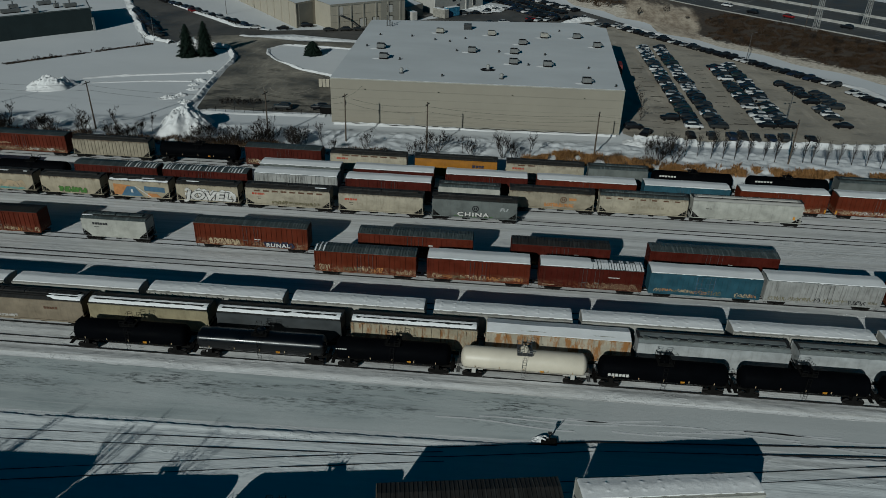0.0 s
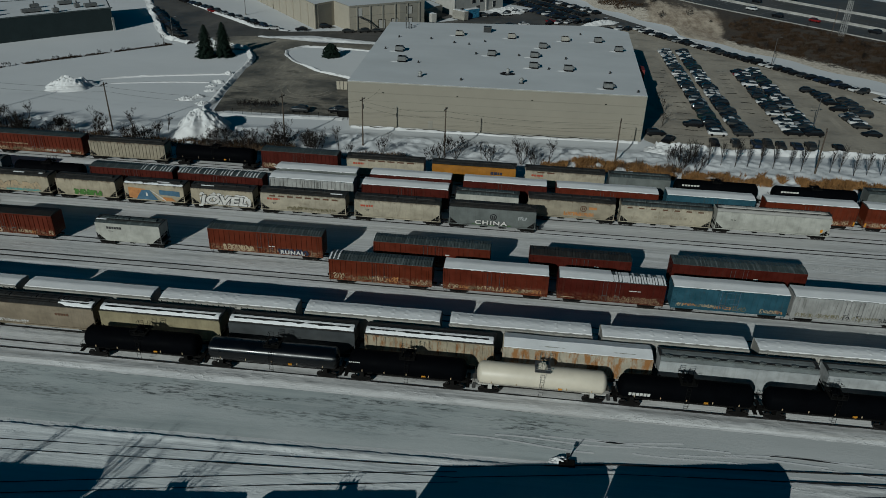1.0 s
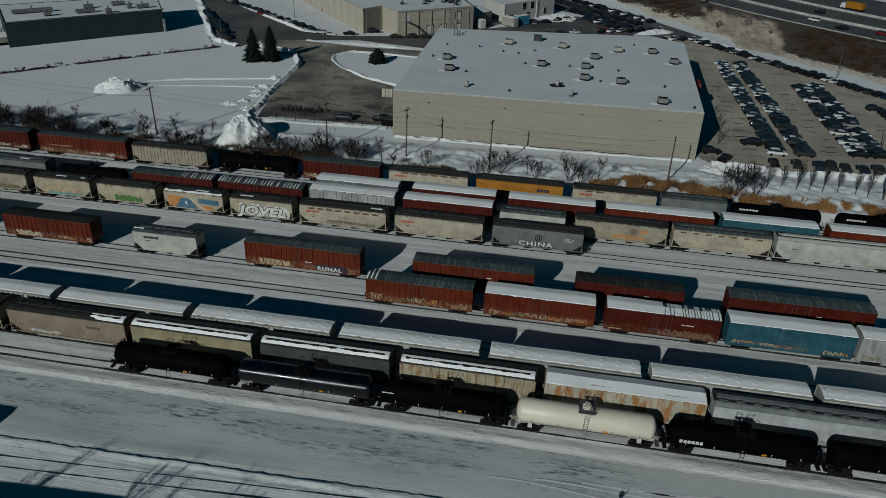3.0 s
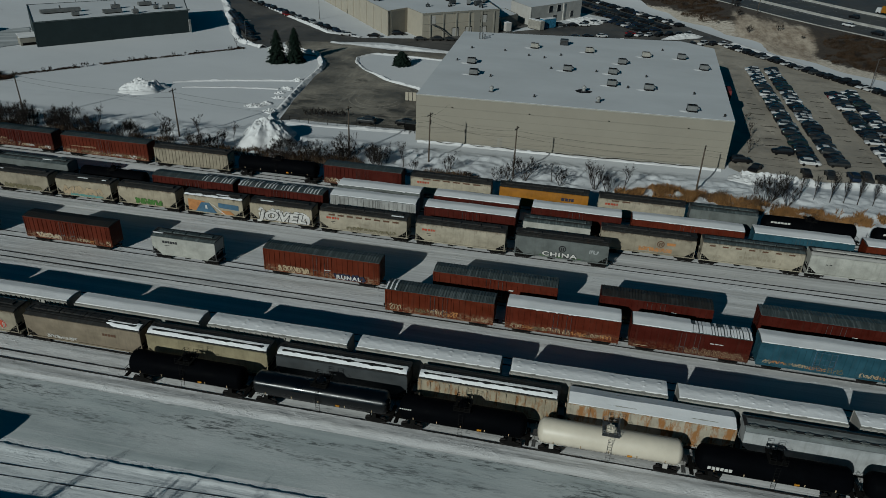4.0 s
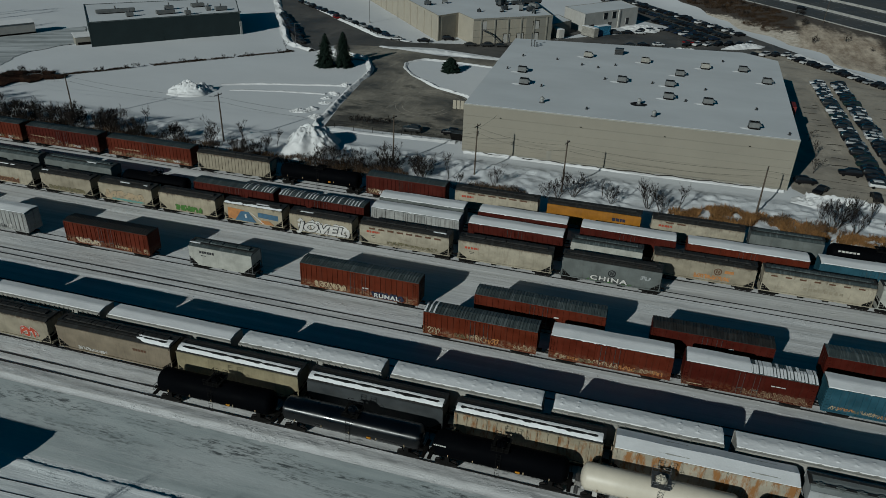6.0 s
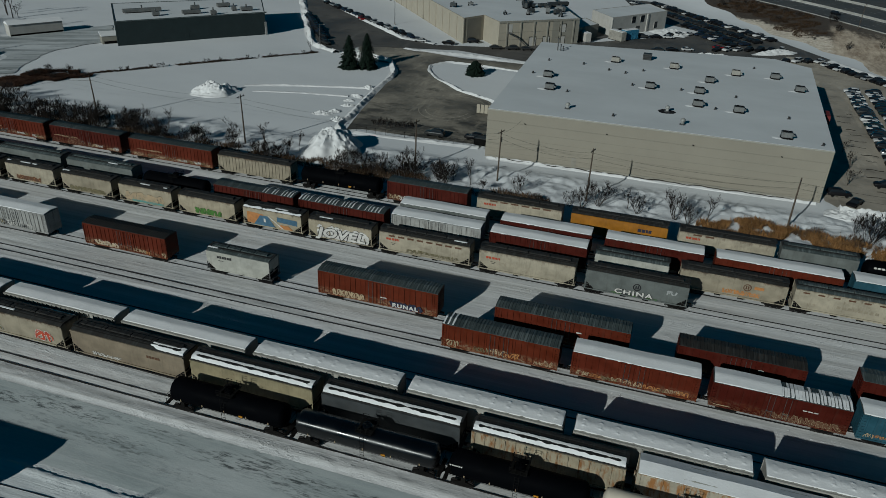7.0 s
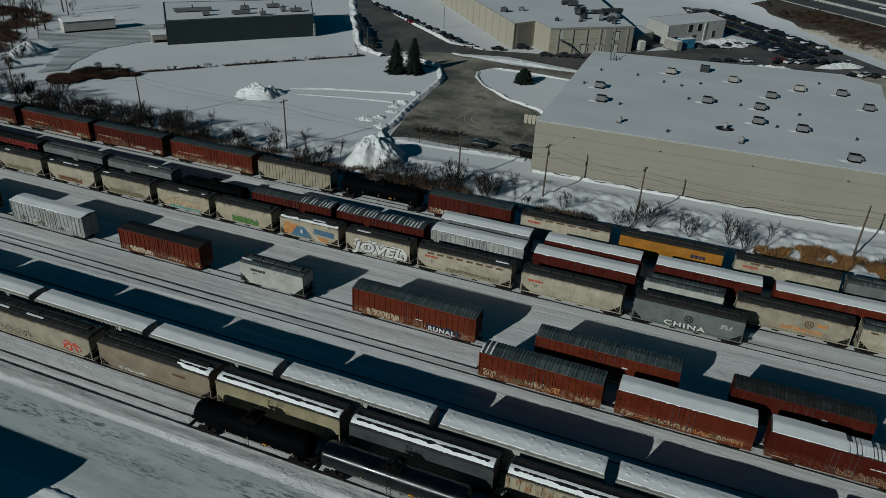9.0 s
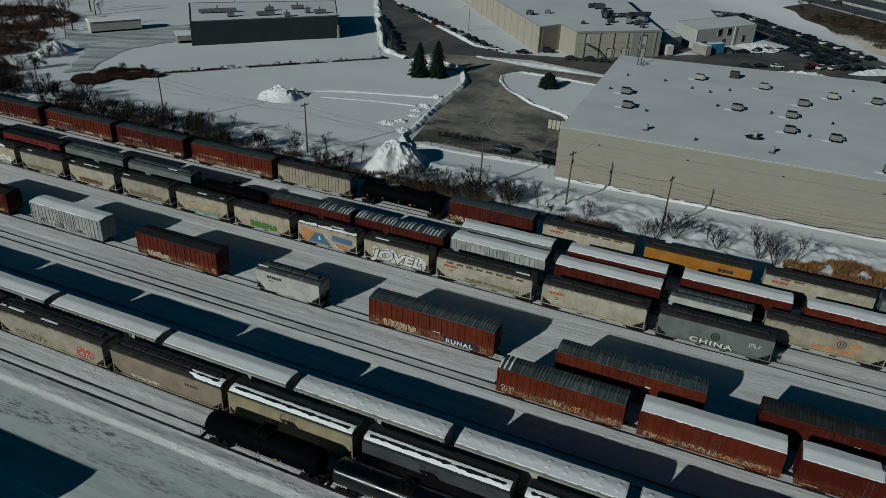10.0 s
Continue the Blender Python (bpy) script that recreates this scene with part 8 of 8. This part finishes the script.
def plume_tree(h, seed):
    """A young planted tree: one stem and many steep, finely twigged branches."""
    rng = random.Random(seed)
    trunk, twigs = Geo(), Geo()
    trunk.tube((0, 0, -0.1), (0, 0, h * 0.45), 0.09, 0.06, 6)
    trunk.tube((0, 0, h * 0.45), (rng.uniform(-0.1, 0.1), 0, h * 0.95), 0.055, 0.015, 5)
    for i in range(26):
        f = 0.2 + 0.6 * i / 26
        a = i * 2.4 + rng.uniform(-0.4, 0.4)
        out = rng.uniform(0.28, 0.5)
        d = Vector((math.cos(a) * out, math.sin(a) * out, 1)).normalized()
        p = Vector((0, 0, h * f))
        L = h * (0.42 * (1 - f) + 0.16) * rng.uniform(0.75, 1.1)
        q = p + d * L * 0.5
        e = p + Vector((d.x * 0.85, d.y * 0.85, d.z + 0.08)) * L
        twigs.tube(p, q, 0.035, 0.026, 3).tube(q, e, 0.026, 0.012, 3)
        for j in range(6):
            t = rng.uniform(0.3, 0.95)
            b = p.lerp(q, t * 2) if t < 0.5 else q.lerp(e, t * 2 - 1)
            v = (d + Vector((rng.uniform(-1, 1), rng.uniform(-1, 1), rng.uniform(-0.1, 0.7))) * 0.5).normalized()
            twigs.tube(b, b + v * L * rng.uniform(0.14, 0.34), 0.018, 0.01, 3)
    return trunk, twigs


SLIM = [pair(plume_tree(6.4, 50 + i)) for i in range(4)]
TALL = [pair(bare_tree(13.0, 70 + i, 0.42, 1, 5, 1.4)) for i in range(3)]


def shrub(x, y, size, kind=None):
    tree_thing("shrub", x, y, kind or vr.choice(BUSH), "leafless grey-brown shrub in the snow", "shrub", "bare shrubs beside the yard", size, vr.uniform(0, 360))


# scrub between the back track and the fields
for i in range(62):
    x = vr.uniform(-190, -70)
    shrub(x, vr.uniform(150.5, 158.5), vr.uniform(0.5, 1.05))
for i in range(20):
    shrub(vr.uniform(-150, -95), vr.uniform(152, 159), vr.uniform(0.8, 1.3))
for i in range(46):
    shrub(vr.uniform(-200, -112), vr.uniform(151.5, 161), vr.uniform(0.7, 1.25))
for i in range(26):
    shrub(vr.uniform(-60, -33), vr.uniform(150.5, 160), vr.uniform(0.5, 1.0))
for x, y, s in ((-43, 156.5, 1.5), (-35, 155.5, 1.2), (-48, 155, 1.0), (-20, 156.5, 0.9), (-6.5, 154.5, 1.3), (-3.5, 155.5, 1.3), (-9, 153.5, 0.8), (4, 155.5, 1.0), (11, 155.5, 1.35), (13.5, 154.5, 1.1), (-15, 152.5, 0.5),
                (-27, 154, 0.7), (46.5, 160.5, 1.6), (45, 157.5, 1.3), (49, 158, 1.2), (43.8, 163, 0.9)):
    shrub(x, y, s)
for x, y, s in ((-88, 160, 1.0), (-80, 160.5, 0.9), (-45.5, 158, 1.0), (-106, 161, 0.7), (-19.5, 157, 0.7), (-71, 160, 0.6)):
    tree_thing("bare_tree", x, y, vr.choice(TREE), "leafless grey tree beside the yard", "bare tree", "bare trees", s, vr.uniform(0, 360))
# planted row before the parking lot
for i in range(19):
    x = 49.5 + 2.85 * i + vr.uniform(-0.5, 0.5)
    tree_thing("bare_tree", x, 162.6 + 0.02 * i + vr.uniform(-0.5, 0.5), SLIM[i % 4], "slim leafless tree in a planted row", "bare tree", "planted row of slim trees", vr.uniform(0.8, 1.1), vr.uniform(0, 360))
# woods at the far left
for i in range(110):
    x, y = vr.uniform(-285, -196), vr.uniform(168, 262)
    if x > -215 and y > 196 or (x + 210) ** 2 + (y - 228) ** 2 < 500 or x * 0.55 + y > 118:
        continue
    tree_thing("bare_tree", x, y, vr.choice(TREE + TALL), "leafless tree in the brown woods", "bare tree", "bare woods", vr.uniform(0.7, 1.1), vr.uniform(0, 360))
for x, y, s in ((-226, 219, 1.1), (-222, 220, 1.2), (-224, 214, 1.0), (-230, 224, 1.1), (-213, 209, 0.5)):
    tree_thing("bare_tree", x, y, vr.choice(TALL), "tall leafless tree at the woods' edge", "bare tree", "bare woods", s, vr.uniform(0, 360))
for i in range(22):
    shrub(vr.uniform(-235, -186), vr.uniform(160, 190), vr.uniform(0.6, 1.1))
for i in range(34):
    x = vr.uniform(-222, -150)
    shrub(x, vr.uniform(156, 169), vr.uniform(0.6, 1.15))
# clipped shrubs along the yard fence
for i in range(13):
    tree_thing("hedge_shrub", -63.5 + 0.85 * i, 184.2 + 0.12 * i + vr.uniform(-0.8, 0.8), BUSH[i % 5], "dark bare shrub beside the yard fence", "shrub", "shrubs along the fence", vr.uniform(0.34, 0.5), vr.uniform(0, 360), ("bark", "twig"), 0.1)
for i in range(22):
    t = vr.random()
    shrub(-157 + 46 * t, 193.5 + 53.5 * t + vr.uniform(-1, 1), vr.uniform(0.2, 0.4))
for x, y, q in ((46.5, 190, 0.75), (48.5, 201, 0.6), (49, 214, 0.6), (-30, 157, 0.75), (2, 157.5, 0.7), (17, 157, 0.8)):
    tree_thing("bare_tree", x, y, vr.choice(TREE), "leafless grey tree beside the warehouse", "bare tree", "bare trees", q, vr.uniform(0, 360))
tree_thing("bare_tree", -113.5, 248.5, TREE[1], "small leafless tree by the street", "bare tree", "bare trees", 0.7, 10)


def tufts(name, spots, count, h, material, label, seed, lean=0.5, w=0.06, bare=0.42):
    """Thousands of dry stalks, scattered over patches (x, y, rx, ry)."""
    rng = np.random.default_rng(seed)
    area = np.array([s[2] * s[3] for s in spots], float)
    pick = rng.choice(len(spots), count, p=area / area.sum())
    sp = np.array(spots, float)[pick]
    a, r = rng.uniform(0, 2 * math.pi, count), np.sqrt(rng.uniform(0, 1, count))
    x, y = sp[:, 0] + np.cos(a) * r * sp[:, 2], sp[:, 1] + np.sin(a) * r * sp[:, 3]
    keep = vnoise(x * 0.5, y * 0.5, seed) * 0.6 + vnoise(x * 0.16, y * 0.2, seed + 8) * 0.4 > bare
    x, y = x[keep], y[keep]
    n = len(x)
    z = ground_z(x, y)
    hh = h * rng.uniform(0.4, 1.15, n) * (0.6 + 0.8 * vnoise(x * 0.4, y * 0.4, seed + 3))
    b = rng.uniform(0, 2 * math.pi, n)
    ux, uy = np.cos(b) * w * 0.5, np.sin(b) * w * 0.5
    lx, ly = rng.normal(0, lean, n) * hh, rng.normal(0, lean, n) * hh
    v = np.stack([np.stack([x - ux, y - uy, z - 0.05], -1), np.stack([x + ux, y + uy, z - 0.05], -1), np.stack([x + lx * 0.5 + ux * 1.6, y + ly * 0.5 + uy * 1.6, z + hh * 0.65], -1),
                  np.stack([x + lx, y + ly, z + hh], -1), np.stack([x + lx * 0.5 - ux * 1.6, y + ly * 0.5 - uy * 1.6, z + hh * 0.65], -1)], 1).reshape(-1, 3)
    g = Geo()
    g.v = list(map(tuple, v.tolist()))
    g.f = [(5 * i, 5 * i + 1, 5 * i + 2, 5 * i + 3, 5 * i + 4) for i in range(n)]
    ob = part(name, g, material)
    return tagged(ob, label, "dry weeds", kind="stuff")


tufts("dry_reeds", [(27, 156.5, 9, 3.6), (42, 154.5, 9, 3.0), (60, 154.0, 14, 3.0), (80, 154.0, 12, 3.0), (98, 154.5, 12, 2.5), (20, 155, 5, 3)], 24000, 1.25, "reed", "tan dry reeds along the back track", 1, 0.35, 0.06)
tufts("brown_weeds", [(-60, 153, 14, 3.5), (-90, 153.5, 20, 3.0), (-130, 154, 30, 3.5), (-48, 154, 10, 4), (-20, 153, 10, 2.5), (40, 158, 8, 3)], 16000, 1.1, "weed", "brown weeds poking through the snow", 2, 0.4, 0.06)
tufts("brush_patch", [(-165, 185, 6.5, 6.0), (-160, 190.5, 5.5, 4.0), (-168, 177, 5.0, 4.5)], 44000, 0.95, "red_weed", "red-brown brush patch in the snowy field", 3, 0.5, 0.06, 0.4)
for i in range(24):
    a, q = vr.uniform(0, 6.28), math.sqrt(vr.random())
    tree_thing("shrub", -164 + 6.0 * q * math.cos(a) + 2.5 * q * math.sin(a), 187 + 6.0 * q * math.sin(a), vr.choice(BUSH), "dark leafless shrub in the brush patch", "shrub", "brush patch shrubs", vr.uniform(0.35, 0.62), vr.uniform(0, 360))
tufts("woodland_brush", [(-205, 170, 14, 9), (-235, 190, 28, 22), (-255, 222, 26, 20), (-190, 160, 12, 8)], 60000, 1.3, "red_weed", "dark brown undergrowth of the bare woods", 4, 0.6, 0.06)
tufts("hedge_line", [(-157 + 1.15 * i, 193.5 + 1.34 * i, 1.2, 0.7) for i in range(41)], 5200, 0.42, "dark_weed", "broken line of weeds across the snowy field", 5, 0.5, 0.06, 0.22)
bank_spots = [(*hw_point(s, u, 0)[:2], 6.5, 6.5) for u in range(-300, -60, 12) for s in (270, 277, 285, 293) if s > bank_foot(u) + 8 and not 30 < 1.372 * hw_point(s, u, 0)[0] - 0.1425 * hw_point(s, u, 0)[1] < 88]
tufts("embankment_weeds", bank_spots, 85000, 0.9, "dark_weed", "dark dry weeds on the embankment", 6, 0.6, 0.06)
for i in range(44):
    u = vr.uniform(-330, -80)
    s = vr.uniform(max(266, bank_foot(u) + 2), 300)
    x, y, _ = hw_point(s, u, 0)
    tree_thing("shrub", x, y, vr.choice(BUSH), "leafless shrub on the embankment", "shrub", "embankment shrubs", vr.uniform(0.4, 0.9), vr.uniform(0, 360))

# bare trees behind the camera's start, which throw their shadows over the front tracks
for x, y, s in ((-39.3, 33, 1.36), (-32.5, 32, 1.3), (-51.2, 33, 1.36)):
    tree_thing("bare_tree", x, y, TALL[int(-x) % 3], "tall leafless tree before the yard", "bare tree", "bare trees", s, vr.uniform(0, 360))
